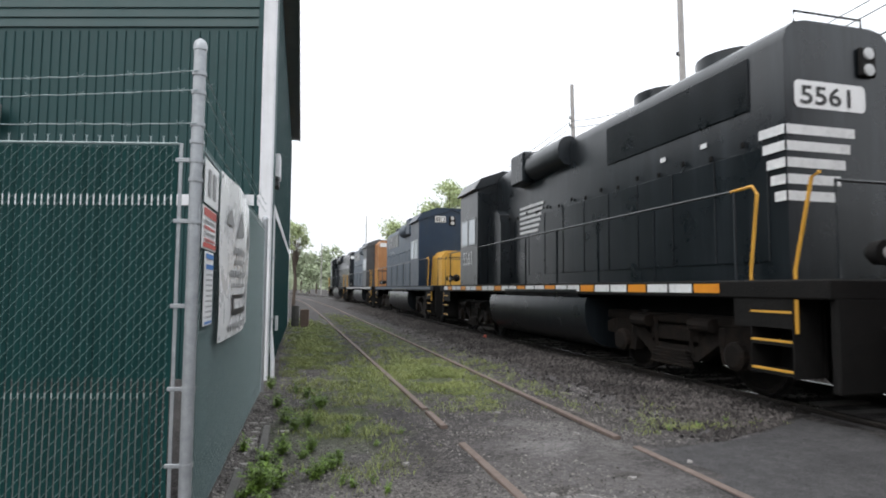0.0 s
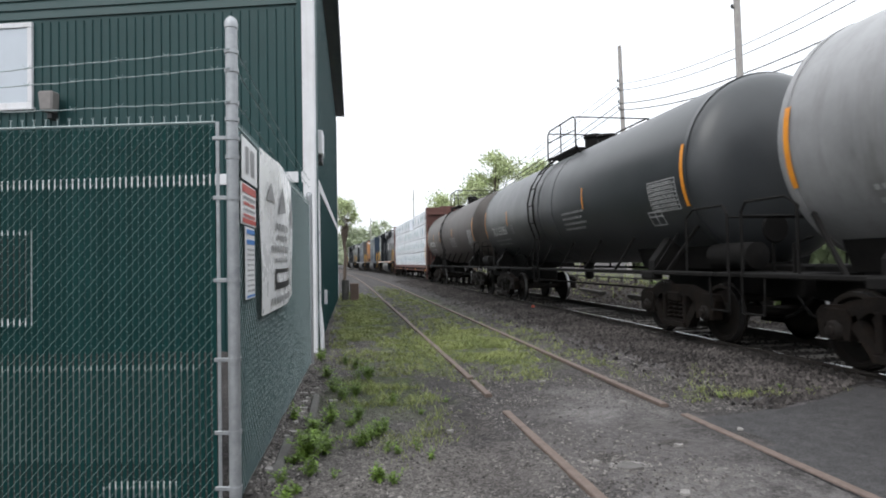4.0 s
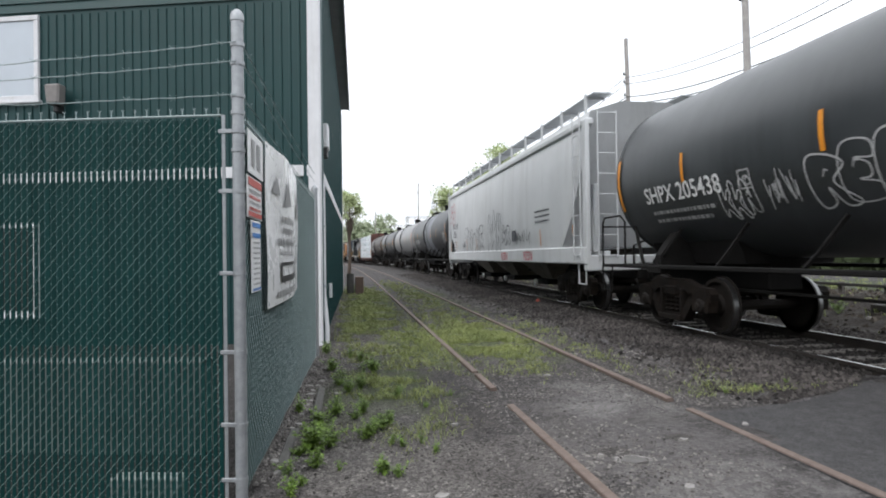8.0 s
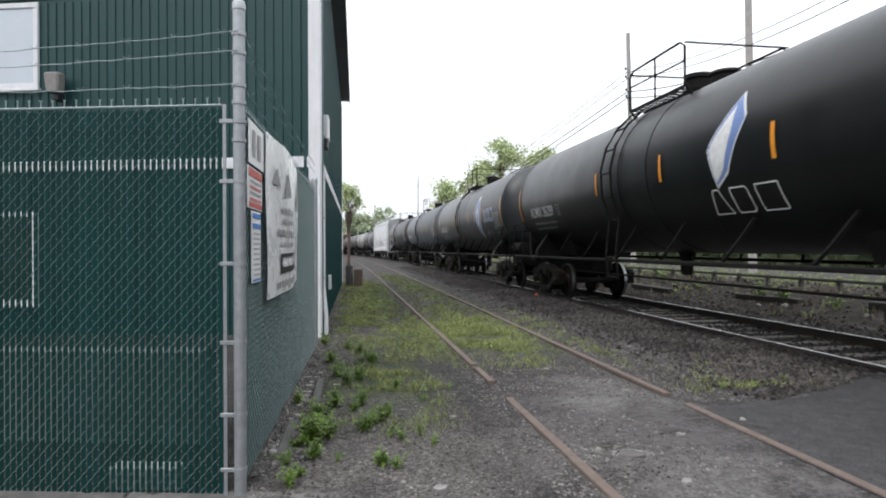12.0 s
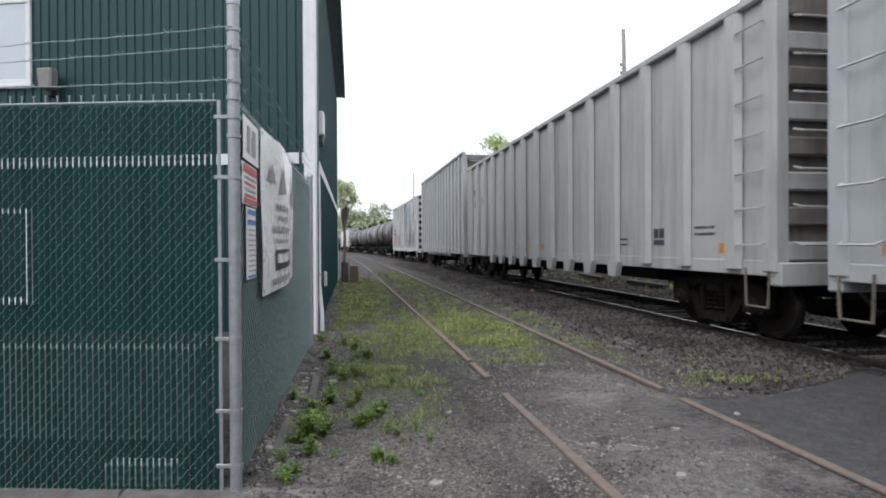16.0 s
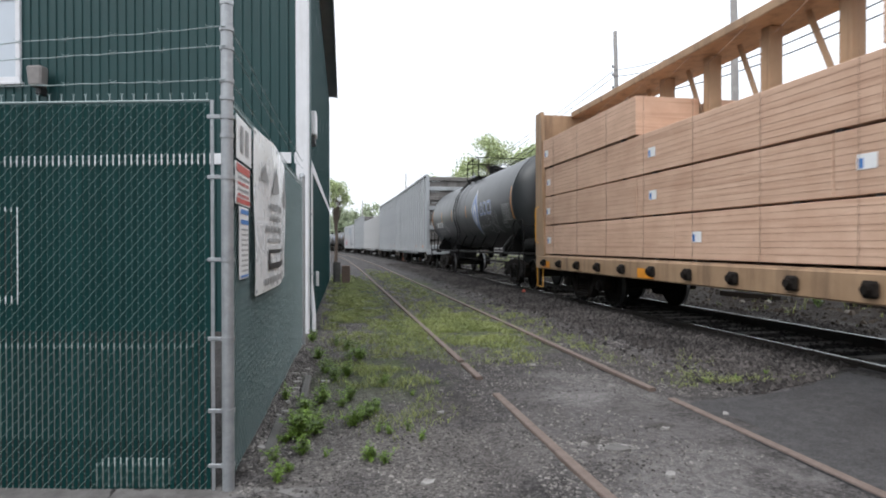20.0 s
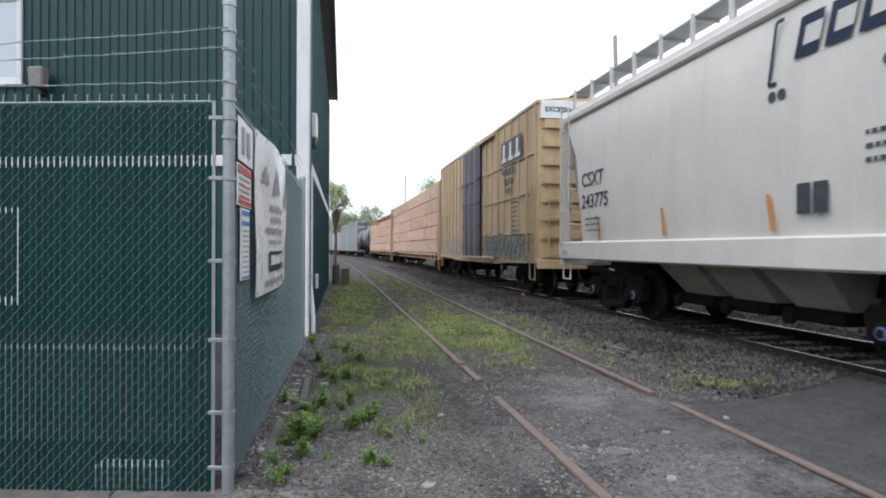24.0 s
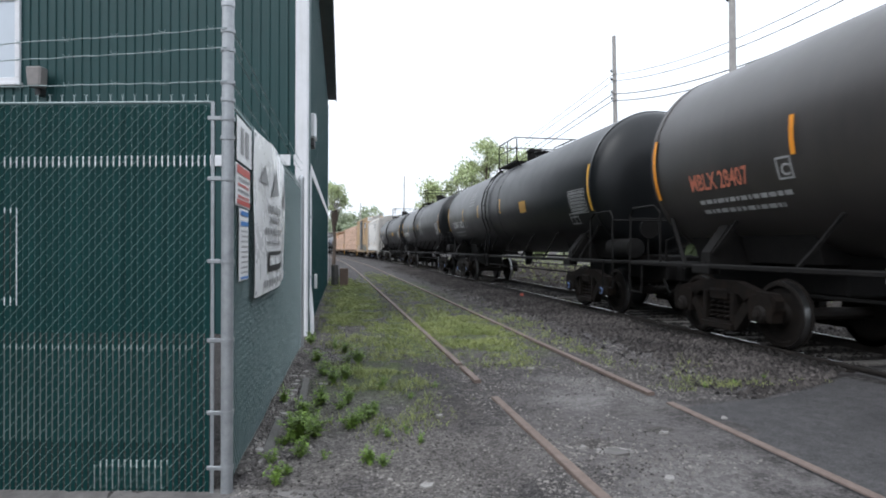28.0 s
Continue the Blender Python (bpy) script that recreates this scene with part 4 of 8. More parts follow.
s, flat_mp = sign("banner", 0.68, 2.5, 1.9, 2.2, M_BANNER, "white vinyl banner with grey print hanging in waves on the fence", False)


def mp(u, v):
    """The banner bellies out between its ties and its lower far corner curls in."""
    sag = 0.05 * max(0, (1.5 - v) / 0.46) * (u / 1.82) ** 2 - 0.04 * (u / 1.82) ** 3 * max(0, (v - 1.9) / 0.3)
    out = 0.035 * math.sin(u / 1.82 * math.pi) + 0.006 * math.sin(u * 6 + v * 1.5) + 0.005 * math.sin(v * 6 + u * 2)
    return flat_mp(u, v + sag, out + 0.012)


nu, nv = 26, 16
grid = [(1.82 * a / nu, 1.04 + 1.18 * b / nv) for b in range(nv + 1) for a in range(nu + 1)]
qs = [(b * (nu + 1) + a, b * (nu + 1) + a + 1, (b + 1) * (nu + 1) + a + 1, (b + 1) * (nu + 1) + a) for b in range(nv) for a in range(nu)]
vf = [mp(u, v) for u, v in grid]
m_n = len(vf)
rim = [a for a in range(nu)] + [nu + b * (nu + 1) for b in range(nv)] + [nv * (nu + 1) + a for a in range(nu, 0, -1)] + [b * (nu + 1) for b in range(nv, 0, -1)]
bn = Mb().add(vf + [(x - FS[1] * 0.004, y + FS[0] * 0.004, z) for x, y, z in vf], qs + [tuple(m_n + i for i in q[::-1]) for q in qs] + [(a, m_n + a, m_n + b, b) for a, b in zip(rim, rim[1:] + rim[:1])])
part("sheet", bn, M_BANNER, s, smooth=True)
for u, v in ((0.03, 2.19), (0.9, 2.19), (1.79, 2.17), (0.03, 1.07), (0.9, 1.07), (1.79, 1.1)):
    x_, y_, z_ = mp(u, v)
    part("grommet", Mb().lathe([(0.0, 0.014), (0.004, 0.014), (0.004, 0.007)], 8, "x", (x_ + 0.001, y_, z_)), M_GALV, s)
print_mp = mp
mp = lambda u, v: tuple(Vector(print_mp(u, v)) + Vector((FS[1], -FS[0], 0)) * 0.01)
for pts in ([(0.2, 1.88), (0.36, 2.02), (0.5, 1.88)], [(0.62, 1.8), (0.78, 2.05), (1.0, 1.84)], [(1.5, 1.75), (1.64, 2.12), (1.76, 1.8)]):
    Flat().poly(pts).put("grey_shape", s, M_GREY, mp)
for z, a, b, h in ((1.68, 0.55, 1.3, 0.05), (1.6, 0.6, 1.2, 0.04), (1.5, 0.4, 1.35, 0.05), (1.42, 0.5, 1.25, 0.03), (1.09, 0.3, 1.5, 0.05)):
    Flat().bars(a, z, b - a, h, R).put("lettering", s, M_GREY, mp)
box_print = Flat().rect(0.48, 1.2, 0.07, 0.16).rect(1.31, 1.2, 0.07, 0.16)
for k in range(10):
    box_print.rect(0.48 + 0.09 * k, 1.2, 0.09, 0.05).rect(0.48 + 0.09 * k, 1.33, 0.09, 0.03)
box_print.put("black_box", s, M_BLACKP, mp)

# kerb timber and broken concrete by the fence
kerb = thing("kerb_timber", "weathered grey timber edging half buried along the fence", "timber edging")
for a, b, x in ((4.12, 4.95, -0.435), (5.2, 6.45, -0.275)):
    m = Matrix.Translation((x, a, 0.012)) @ Matrix.Rotation(-0.025 + R.uniform(-0.02, 0.02), 4, "Z") @ Matrix.Rotation(R.uniform(-0.01, 0.01), 4, "X")
    part("timber", Mb().box(-0.035, 0.035, 0, b - a, -0.12, 0.0 + R.uniform(-0.012, 0.012), 0.012, m), M_TIMBER, kerb)
conc = thing("concrete_apron", "broken pale concrete apron at the fence corner", "concrete", kind="structure")
# its ragged front edge, broken by cracks
marks = (-3.2, -1.25, 0.2, 1.22)
for x0, x1 in zip(marks, marks[1:]):
    pts = [(x1 - 0.006 + R.uniform(-0.01, 0.01), -3.0), (x0 + 0.006, -3.0)]
    n = max(4, int((x1 - x0) / 0.05))
    for i in range(n + 1):
        x = x0 + 0.006 + (x1 - x0 - 0.012) * i / n
        y1 = 3.64 + 0.213 * (-0.6 - x) if x < -0.5 else 3.6 - (x + 0.5) * 0.13
        pts.append((x, y1 + 0.07 * noise.noise((x * 3, 1, 4)) + R.uniform(-0.02, 0.02)))
    part("slab", Mb().prism(pts, -0.15, -0.036 + R.uniform(-0.003, 0.003), "z"), M_CONC, conc, at=(0, 0, -0.012 if x0 > 0 else 0))
M_BLOCK = surf("grey_block", (0.2, 0.205, 0.2), (0.31, 0.315, 0.308), 6, 0.9, 0, 0.3, 30)
# pale block wall behind the slats
bw = thing("block_wall", "low pale concrete block wall behind the fence", "wall", kind="structure")
mb = Mb()
obox(mb, (-1.05, 4.6), FF, 0, 2.6, -0.2, 0, -0.1, 0.64, 0.01)
part("wall", mb, M_BLOCK, bw)
mb = Mb()
obox(mb, FP, FF, 0.39, 0.82, -0.14, -0.03, -0.06, 0.1, 0.01)
tagged(part("pale_block", mb, M_SIGNW), "pale painted block behind the fence slats", "block")
M_PALEROCK = surf("pale_rock", (0.16, 0.15, 0.13), (0.28, 0.265, 0.235), 9, 0.9, 0, 0.5, 30)
for x, y, s_ in ((9.9, 7.9, 0.16), (10.15, 7.6, 0.11), (9.7, 11.8, 0.08), (9.5, 12.4, 0.07), (9.6, 9.6, 0.06)):
    rk = Mb().lathe([(-0.5 * s_, 0.5 * s_), (-0.1 * s_, s_), (0.35 * s_, 0.85 * s_), (0.7 * s_, 0.45 * s_), (0.8 * s_, 0.01)], 8, "z")
    rk.v = [(a * R.uniform(0.75, 1.2), b * R.uniform(0.75, 1.2), c) for a, b, c in rk.v]
    tagged(part("rock", rk, M_PALEROCK, at=(x, y, relief(x, y))), "pale weathered rock on the far bank", "rock", "pale rocks on the bank")
# small red marker by the near rail
mk = thing("track_marker", "small red plastic marker beside the near rail", "marker")
part("cap", Mb().lathe([(0.0, 0.05), (0.06, 0.055), (0.1, 0.03), (0.11, 0.001)], 10, "z", (5.5, 16.6, -0.02)), surf("marker_red", (0.4, 0.07, 0.04), (0.5, 0.1, 0.06), 5, 0.6), mk)
M_CHIP = surf("pale_chip", (0.2, 0.19, 0.18), (0.32, 0.305, 0.29), 30, 0.9)
# litter
for x, y, s in ((-0.4, 6.66, 0.045), (-0.36, 6.5, 0.035), (-0.39, 5.98, 0.04), (-0.37, 5.85, 0.03), (-0.4, 5.15, 0.045), (-0.44, 5.0, 0.03), (-0.09, 6.35, 0.05), (-0.48, 4.16, 0.035), (-0.3, 7.0, 0.05), (-0.25, 7.7, 0.05), (-0.2, 8.3, 0.045), (0.9, 4.9, 0.03), (1.2, 5.6, 0.035), (2.3, 6.6, 0.04), (2.75, 5.5, 0.03), (0.56, 3.48, 0.045), (-0.38, 4.75, 0.035), (-0.36, 6.0, 0.045), (1.95, 3.8, 0.1), (-0.44, 3.95, 0.03), (-0.36, 6.3, 0.05), (-0.4, 5.4, 0.03), (-0.32, 6.7, 0.04), (1.75, 3.9, 0.03), (2.5, 4.1, 0.035), (3.2, 4.35, 0.03), (2.05, 3.3, 0.04)):
    mb = Mb()
    n = 7
    ring = [(s * R.uniform(0.6, 1.2) * math.cos(6.28 * k / n), s * 0.7 * R.uniform(0.6, 1.2) * math.sin(6.28 * k / n)) for k in range(n)]
    mb.prism(ring, -0.02, 0.004, "z")
    mb.v = [(a, b, c + R.uniform(-0.008, 0.008)) for a, b, c in mb.v]
    tagged(part("chip", mb, M_CHIP if s < 0.06 else M_CONC, at=(x, y, relief(x, y) + 0.012)), "small pale chip of concrete lying on gravel", "debris", "chips on the gravel")


# ---- beyond the tracks ----
rf = thing("guard_rail", "low dark timber guard rail beyond the tracks", "guard rail")
for i in range(33):
    y = 5 + i * 1.2
    part("post", Mb().box(11.43, 11.53, y - 0.05, y + 0.05, 0.0, 0.66, 0.01), M_TIE, rf)
M_BEAM = surf("creosoted_beam", (0.02, 0.018, 0.016), (0.04, 0.036, 0.03), 3, 0.85)
for z in (0.56, 0.3):
    part("beam", Mb().box(11.37, 11.43, 4.8, 44.5, z, z + 0.07, 0.01), M_BEAM, rf, "dark creosoted beam")
for x, y, L in ((9.6, 17.5, 2.6), (9.9, 12.6, 1.8), (10.3, 9.0, 2.2), (9.7, 22, 3.0)):
    lg = Mb().box(-0.11, 0.11, -L / 2, L / 2, -0.05, 0.14, 0.02, Matrix.Rotation(R.uniform(-0.15, 0.15), 4, "Z"))
    tagged(part("old_tie", lg, M_BEAM, at=(x, y, relief(x, y) - 0.02)), "discarded dark timber tie lying beyond the track", "timber", "discarded ties")


def leaves(n, centre, rad, size, rng, squash=0.8, clumps=14):
    vs, fs = [], []
    cl = []
    for i in range(clumps):
        a, e = rng.uniform(0, 6.28), rng.uniform(-1.2, 1.4)
        d = rng.uniform(0.25, 0.9)
        cl.append((centre[0] + rad * d * math.cos(a) * math.cos(e), centre[1] + rad * d * math.sin(a) * math.cos(e), centre[2] + rad * squash * d * math.sin(e), rad * rng.uniform(0.22, 0.42)))
    for i in range(n):
        cx, cy, cz, r = cl[i % clumps]
        p = Vector((rng.gauss(0, 1), rng.gauss(0, 1), rng.gauss(0, 0.8)))
        p = p.normalized() * r * rng.uniform(0.3, 1.1)
        q = Vector((cx, cy, cz)) + p
        a = Vector((rng.uniform(-1, 1), rng.uniform(-1, 1), rng.uniform(-1, 1))).normalized() * size * rng.uniform(0.6, 1.3)
        b = a.cross(Vector((rng.uniform(-1, 1), rng.uniform(-1, 1), 1))).normalized() * size * 0.5
        k = len(vs)
        vs += [q - a, q + b, q + a, q - b]
        fs.append((k, k + 1, k + 2, k + 3))
    return Mb().add(vs, fs), cl


def tree(x, y, h, rad, n, size, seed, mat, label, z=0.0):
    rng = random.Random(seed)
    t = thing("tree", label, "tree", "trees along the tracks", at=(x, y, z))
    top = h - rad * 0.95
    crown, cl = leaves(n, (0, 0, top), rad, size, rng, 1.0, 22)
    tr = Mb().tube([(0, 0, -0.3), (0.1, 0, h * 0.3), (0, 0.1, h * 0.6), (0.1, 0, top)], h * 0.022, 8, h * 0.008)
    part("trunk", tr, M_BARK, t)
    cl = cl[:12]
    for cx, cy, cz, r in (cl if y < 110 else cl[:6]):
        lm = Mb().tube([(0, 0, h * 0.35 + rng.uniform(0, 0.2) * h), (cx * 0.5, cy * 0.5, cz * 0.5 + h * 0.22), (cx, cy, cz)], h * 0.008, 5, h * 0.002)
        part("limb", lm, M_BARK, t)
    part("crown", crown, mat, t)


tree(16.4, 62, 13.4, 3.4, 5200, 0.16, 1, M_LEAF, "tall tree in green leaf paled by haze behind the train")
tree(13.6, 60, 10.0, 2.3, 2600, 0.15, 2, M_LEAF, "tree in green leaf paled by haze behind the train")
tree(22.5, 66, 13.0, 3.4, 4000, 0.17, 3, M_LEAF, "broad tree in green leaf paled by haze behind the train")
tree(28, 66, 13.5, 3.6, 4000, 0.17, 4, M_LEAF, "broad tree in green leaf paled by haze behind the train")
tree(17, 100, 13.6, 4.0, 3000, 0.25, 5, M_LEAF, "round tree in green leaf paled by haze behind the train")
tree(0.15, 50, 6.9, 1.35, 1700, 0.12, 6, M_LEAF, "small bright green tree past the building")
for i, (x, y, h) in enumerate(((13.5, 190, 13.5), (11, 230, 13), (16, 175, 11.5), (2, 300, 13), (-3, 190, 8), (20, 260, 17), (-9, 240, 11), (13, 320, 19), (-6, 330, 15), (24, 200, 15))):
    tree(x + bend(y), y, h, h * 0.36, 1600, 0.5, 20 + i, M_FARLEAF, "pale green tree in the hazy distance")
for i, (x, y, h) in enumerate(((-1.6, 62, 3.0), (0.4, 100, 3.6), (-1, 120, 4.5), (2.2, 150, 4), (0.6, 170, 6), (12.2, 100, 6), (13, 130, 7), (12, 160, 8), (14.5, 80, 6), (20, 75, 6), (26, 60, 5), (16.5, 46, 3.2))):
    tree(x + bend(y) - (2.2 if x < 5 and y > 70 else 0), y, h, h * 0.48, 1500, 0.17 + y * 0.0012, 60 + i, M_LEAF if y < 90 else M_FARLEAF, "leafy bush beside the far tracks")
# woods far off
rng = random.Random(3)
vs, fs = [], []
for i in range(9000):
    x = rng.uniform(-120, 160)
    y = 480 + rng.uniform(0, 60)
    z = rng.uniform(0, 1) * (15 + 7 * noise.noise((x * 0.05, 1, 1)))
    a, b = rng.uniform(0.8, 2), rng.uniform(0.8, 2)
    k = len(vs)
    vs += [(x - a, y, z), (x, y + rng.uniform(-1, 1), z + b), (x + a, y, z), (x, y, z - b)]
    fs.append((k, k + 1, k + 2, k + 3))
tagged(part("far_woods", Mb().add(vs, fs), M_FARLEAF), "hazy line of far woods", "woods", kind="stuff")


# leaf belts added out of view behind and to the west, to block low sky
rng = random.Random(8)
vs, fs = [], []
for i in range(7000):
    if i % 5 < 3:
        x, y = rng.uniform(-60, 75), -42 - rng.uniform(0, 8)
    else:
        x, y = -44 - rng.uniform(0, 8), rng.uniform(-48, 24)
    z = rng.uniform(0, 1) ** 0.9 * (6.5 + 3 * noise.noise((x * 0.09, y * 0.09, 4)))
    a, b, c = rng.uniform(0.5, 1.4), rng.uniform(0.5, 1.4), rng.uniform(0, 3.1)
    k = len(vs)
    vs += [(x - a * math.cos(c), y - a * math.sin(c), z), (x, y + rng.uniform(-0.6, 0.6), z + b), (x + a * math.cos(c), y + a * math.sin(c), z), (x, y, z - b)]
    fs.append((k, k + 1, k + 2, k + 3))
# lower belt added to the east, to darken the gaps under and between cars
for i in range(5200):
    x, y = 23 + rng.uniform(0, 7), rng.uniform(-38, 46)
    z = rng.uniform(0, 1) * (2.6 + 1.2 * noise.noise((x * 0.2, y * 0.12, 2)))
    a, b, c = rng.uniform(0.2, 0.55), rng.uniform(0.2, 0.55), rng.uniform(0, 3.1)
    k = len(vs)
    vs += [(x - a * math.cos(c), y - a * math.sin(c), z), (x, y + rng.uniform(-0.3, 0.3), z + b), (x + a * math.cos(c), y + a * math.sin(c), z), (x, y, z - b)]
    fs.append((k, k + 1, k + 2, k + 3))
tagged(part("woods", Mb().add(vs, fs), M_BLOCKLEAF), "leafy belts added round the crossing to cut low sky light", "woods", kind="stuff")


def utility_pole(x, y, h, r, lean, arms, label):
    p = thing("utility_pole", label, "utility pole", "poles along the tracks", at=(x, y, 0))
    part("pole", Mb().tube([(0, 0, -0.5), (lean * 0.5, 0, h / 2), (lean, 0, h)], r, 10, r * 0.7), M_POLE, p)
    for z in arms:
        part("insulator", Mb().lathe([(0, 0.03), (0.03, 0.06), (0.09, 0.05), (0.12, 0.02)], 8, "z", (lean * z / h - r - 0.05, 0, z)), M_CABLE, p)
        part("bracket", Mb().box(lean * z / h - r - 0.1, lean * z / h, -0.03, 0.03, z - 0.06, z, 0.01), M_CABLE, p)


P1, P2 = (17.5, 34.0), (16.6, 22.0)
utility_pole(*P1, 14.6, 0.17, -0.35, (12.4, 11.9, 11.1, 10.7), "tall grey wooden utility pole carrying cables")
utility_pole(*P2, 15.5, 0.18, -0.25, (11.8,), "tall grey wooden utility pole beyond the tracks")
utility_pole(12.4 + bend(90), 90, 12.5, 0.1, 0.1, (11,), "thin far utility pole")
utility_pole(10.6 + bend(130), 130, 11.2, 0.13, 0, (10,), "thin far utility pole")
utility_pole(10.6 + bend(230), 230, 15, 0.3, 0, (13,), "brown far utility pole")


def cable(a, b, sag, r):
    a, b = Vector(a), Vector(b)
    pts = [a.lerp(b, k / 14) - Vector((0, 0, sag * 4 * k / 14 * (1 - k / 14))) for k in range(15)]
    tagged(part("cable", Mb().tube(pts, r, 5), M_CABLE), "dark overhead cable between poles", "cable", "overhead cables")


for z, rr in ((12.2, 0.018), (11.8, 0.02), (11.0, 0.028), (10.6, 0.028)):
    cable((17.1, 34, z), (16.4, 8, z - 1.6), 1.2, rr)
    cable((17.1, 34, z), (16.5, 92, z - 2.5), 0.5, rr)
# signal lamp by the far track
sg = thing("signal_post", "small far trackside signal with a red lamp", "signal")
part("post", Mb().tube([(-2.0, 150, -0.3), (-2.0, 150, 3.2)], 0.06, 6), M_POLE, sg)
part("head", Mb().box(-2.15, -1.85, 149.9, 150.1, 2.9, 3.5, 0.03), M_BLACKP, sg)


# ---- train: materials ----
M_TANK = surf("tank_black", (0.026, 0.029, 0.0315), (0.041, 0.0445, 0.048), 1.2, 0.38, 0, 0.03, 5, (0.038, 0.039, 0.04), 0.5, 0.5, True, spec=0.6)
M_TANKX = surf("tank_gloss_black", (0.0055, 0.0062, 0.007), (0.009, 0.01, 0.011), 1.2, 0.36, 0, 0.03, 5, (0.016, 0.016, 0.0165), 0.5, 0.4, True, spec=0.33)
M_TANKG = surf("tank_dark_grey", (0.024, 0.027, 0.0305), (0.038, 0.042, 0.0465), 1.2, 0.42, 0, 0.03, 5, (0.045, 0.045, 0.046), 0.5, 0.5, True, spec=0.5)
M_TANKM = surf("tank_worn_black", (0.031, 0.0345, 0.0375), (0.048, 0.0525, 0.056), 1.2, 0.42, 0, 0.03, 5, (0.016, 0.017, 0.018), 0.5, 0.5, True, spec=0.5)
M_TANKD = surf("tank_brown_black", (0.031, 0.0275, 0.026), (0.046, 0.041, 0.0385), 1.2, 0.42, 0, 0.03, 5, (0.06, 0.05, 0.045), 0.5, 0.5, True, spec=0.5)
M_TANKBL = surf("tank_blue_grey", (0.066, 0.076, 0.088), (0.098, 0.11, 0.124), 1.2, 0.45, 0, 0.03, 5, (0.022, 0.024, 0.028), 0.6, 0.5, True, spec=0.5)
M_TANKB = surf("tank_brown_grey", (0.058, 0.049, 0.0445), (0.088, 0.076, 0.069), 1.2, 0.5, 0, 0.03, 5, (0.026, 0.022, 0.02), 0.6, 0.6, True, spec=0.4)
M_TANKS = surf("tank_bare_grey", (0.2, 0.2, 0.205), (0.3, 0.3, 0.305), 1.2, 0.38, 0, 0.03, 5, (0.1, 0.095, 0.09), 0.6, 0.6, True)
M_BELT = surf("tank_light_belt", (0.17, 0.18, 0.2), (0.23, 0.245, 0.27), 2, 0.5, 0, 0, 9, (0.1, 0.1, 0.11), 1, 0.5, True)
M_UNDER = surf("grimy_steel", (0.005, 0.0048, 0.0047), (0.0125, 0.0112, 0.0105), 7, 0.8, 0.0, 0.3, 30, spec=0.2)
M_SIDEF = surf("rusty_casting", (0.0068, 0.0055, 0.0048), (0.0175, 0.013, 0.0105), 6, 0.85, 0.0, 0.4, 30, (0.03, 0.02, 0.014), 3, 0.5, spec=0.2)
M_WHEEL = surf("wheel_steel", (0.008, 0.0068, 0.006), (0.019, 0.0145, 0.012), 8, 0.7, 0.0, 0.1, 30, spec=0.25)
M_TREAD = surf("wheel_tread", g(0.2), g(0.28), 8, 0.4, 1.0)
M_PAINTW = surf("stencil_white", g(0.68), g(0.78), 9, 0.6, c3=(0.25, 0.25, 0.25), s3=6, a3=0.4)
M_STEN = surf("faded_stencil", g(0.3), g(0.42), 9, 0.6, c3=(0.12, 0.12, 0.12), s3=5, a3=0.5)
M_DULLOR = surf("dirty_reflector", (0.5, 0.19, 0.03), (0.62, 0.26, 0.04), 5, 0.5, c3=(0.2, 0.1, 0.03), s3=5, a3=0.5)
M_ORANGE = surf("reflector_orange", (0.68, 0.24, 0.018), (0.8, 0.32, 0.025), 5, 0.45, c3=(0.4, 0.15, 0.03), s3=4, a3=0.4)
M_AMBER = surf("reflector_amber", (0.74, 0.38, 0.03), (0.84, 0.46, 0.045), 5, 0.45, c3=(0.45, 0.24, 0.05), s3=4, a3=0.35)
M_REFLD = surf("faded_reflector", (0.55, 0.2, 0.03), (0.62, 0.25, 0.04), 5, 0.5)
M_YELLOW = surf("handrail_yellow", (0.56, 0.28, 0.03), (0.68, 0.36, 0.045), 5, 0.5, c3=(0.3, 0.15, 0.04), s3=6, a3=0.4)
M_BLUEP = surf("emblem_blue", (0.12, 0.19, 0.42), (0.18, 0.27, 0.52), 3, 0.5)
M_HOPPER = surf("hopper_light_grey", (0.56, 0.57, 0.58), (0.64, 0.65, 0.66), 0.8, 0.55, 0, 0.04, 5, (0.4, 0.395, 0.39), 0.5, 0.5, True)
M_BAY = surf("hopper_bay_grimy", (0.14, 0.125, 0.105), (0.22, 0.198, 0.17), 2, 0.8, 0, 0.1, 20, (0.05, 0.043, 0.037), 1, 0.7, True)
M_CREAM = surf("hopper_cream", (0.55, 0.525, 0.49), (0.63, 0.605, 0.565), 0.8, 0.55, 0, 0.04, 5, (0.42, 0.385, 0.345), 0.5, 0.35, True)
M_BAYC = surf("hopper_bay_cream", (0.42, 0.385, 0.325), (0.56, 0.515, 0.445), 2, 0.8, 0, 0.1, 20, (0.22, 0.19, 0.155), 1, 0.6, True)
M_GON = surf("gondola_grey", (0.345, 0.358, 0.37), (0.43, 0.443, 0.455), 0.8, 0.5, 0, 0.05, 6, (0.17, 0.165, 0.16), 0.9, 0.65, True)
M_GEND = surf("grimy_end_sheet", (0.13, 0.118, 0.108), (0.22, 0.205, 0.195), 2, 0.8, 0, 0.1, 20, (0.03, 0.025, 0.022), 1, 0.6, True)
M_GONW = surf("gondola_pale", (0.36, 0.36, 0.36), (0.44, 0.44, 0.44), 0.8, 0.55, 0, 0.05, 6, (0.2, 0.185, 0.17), 0.9, 0.65, True)
M_REEF = surf("reefer_dirty_white", (0.44, 0.445, 0.45), (0.58, 0.585, 0.595), 1.0, 0.6, 0, 0.05, 6, (0.15, 0.15, 0.155), 0.8, 0.7, True)
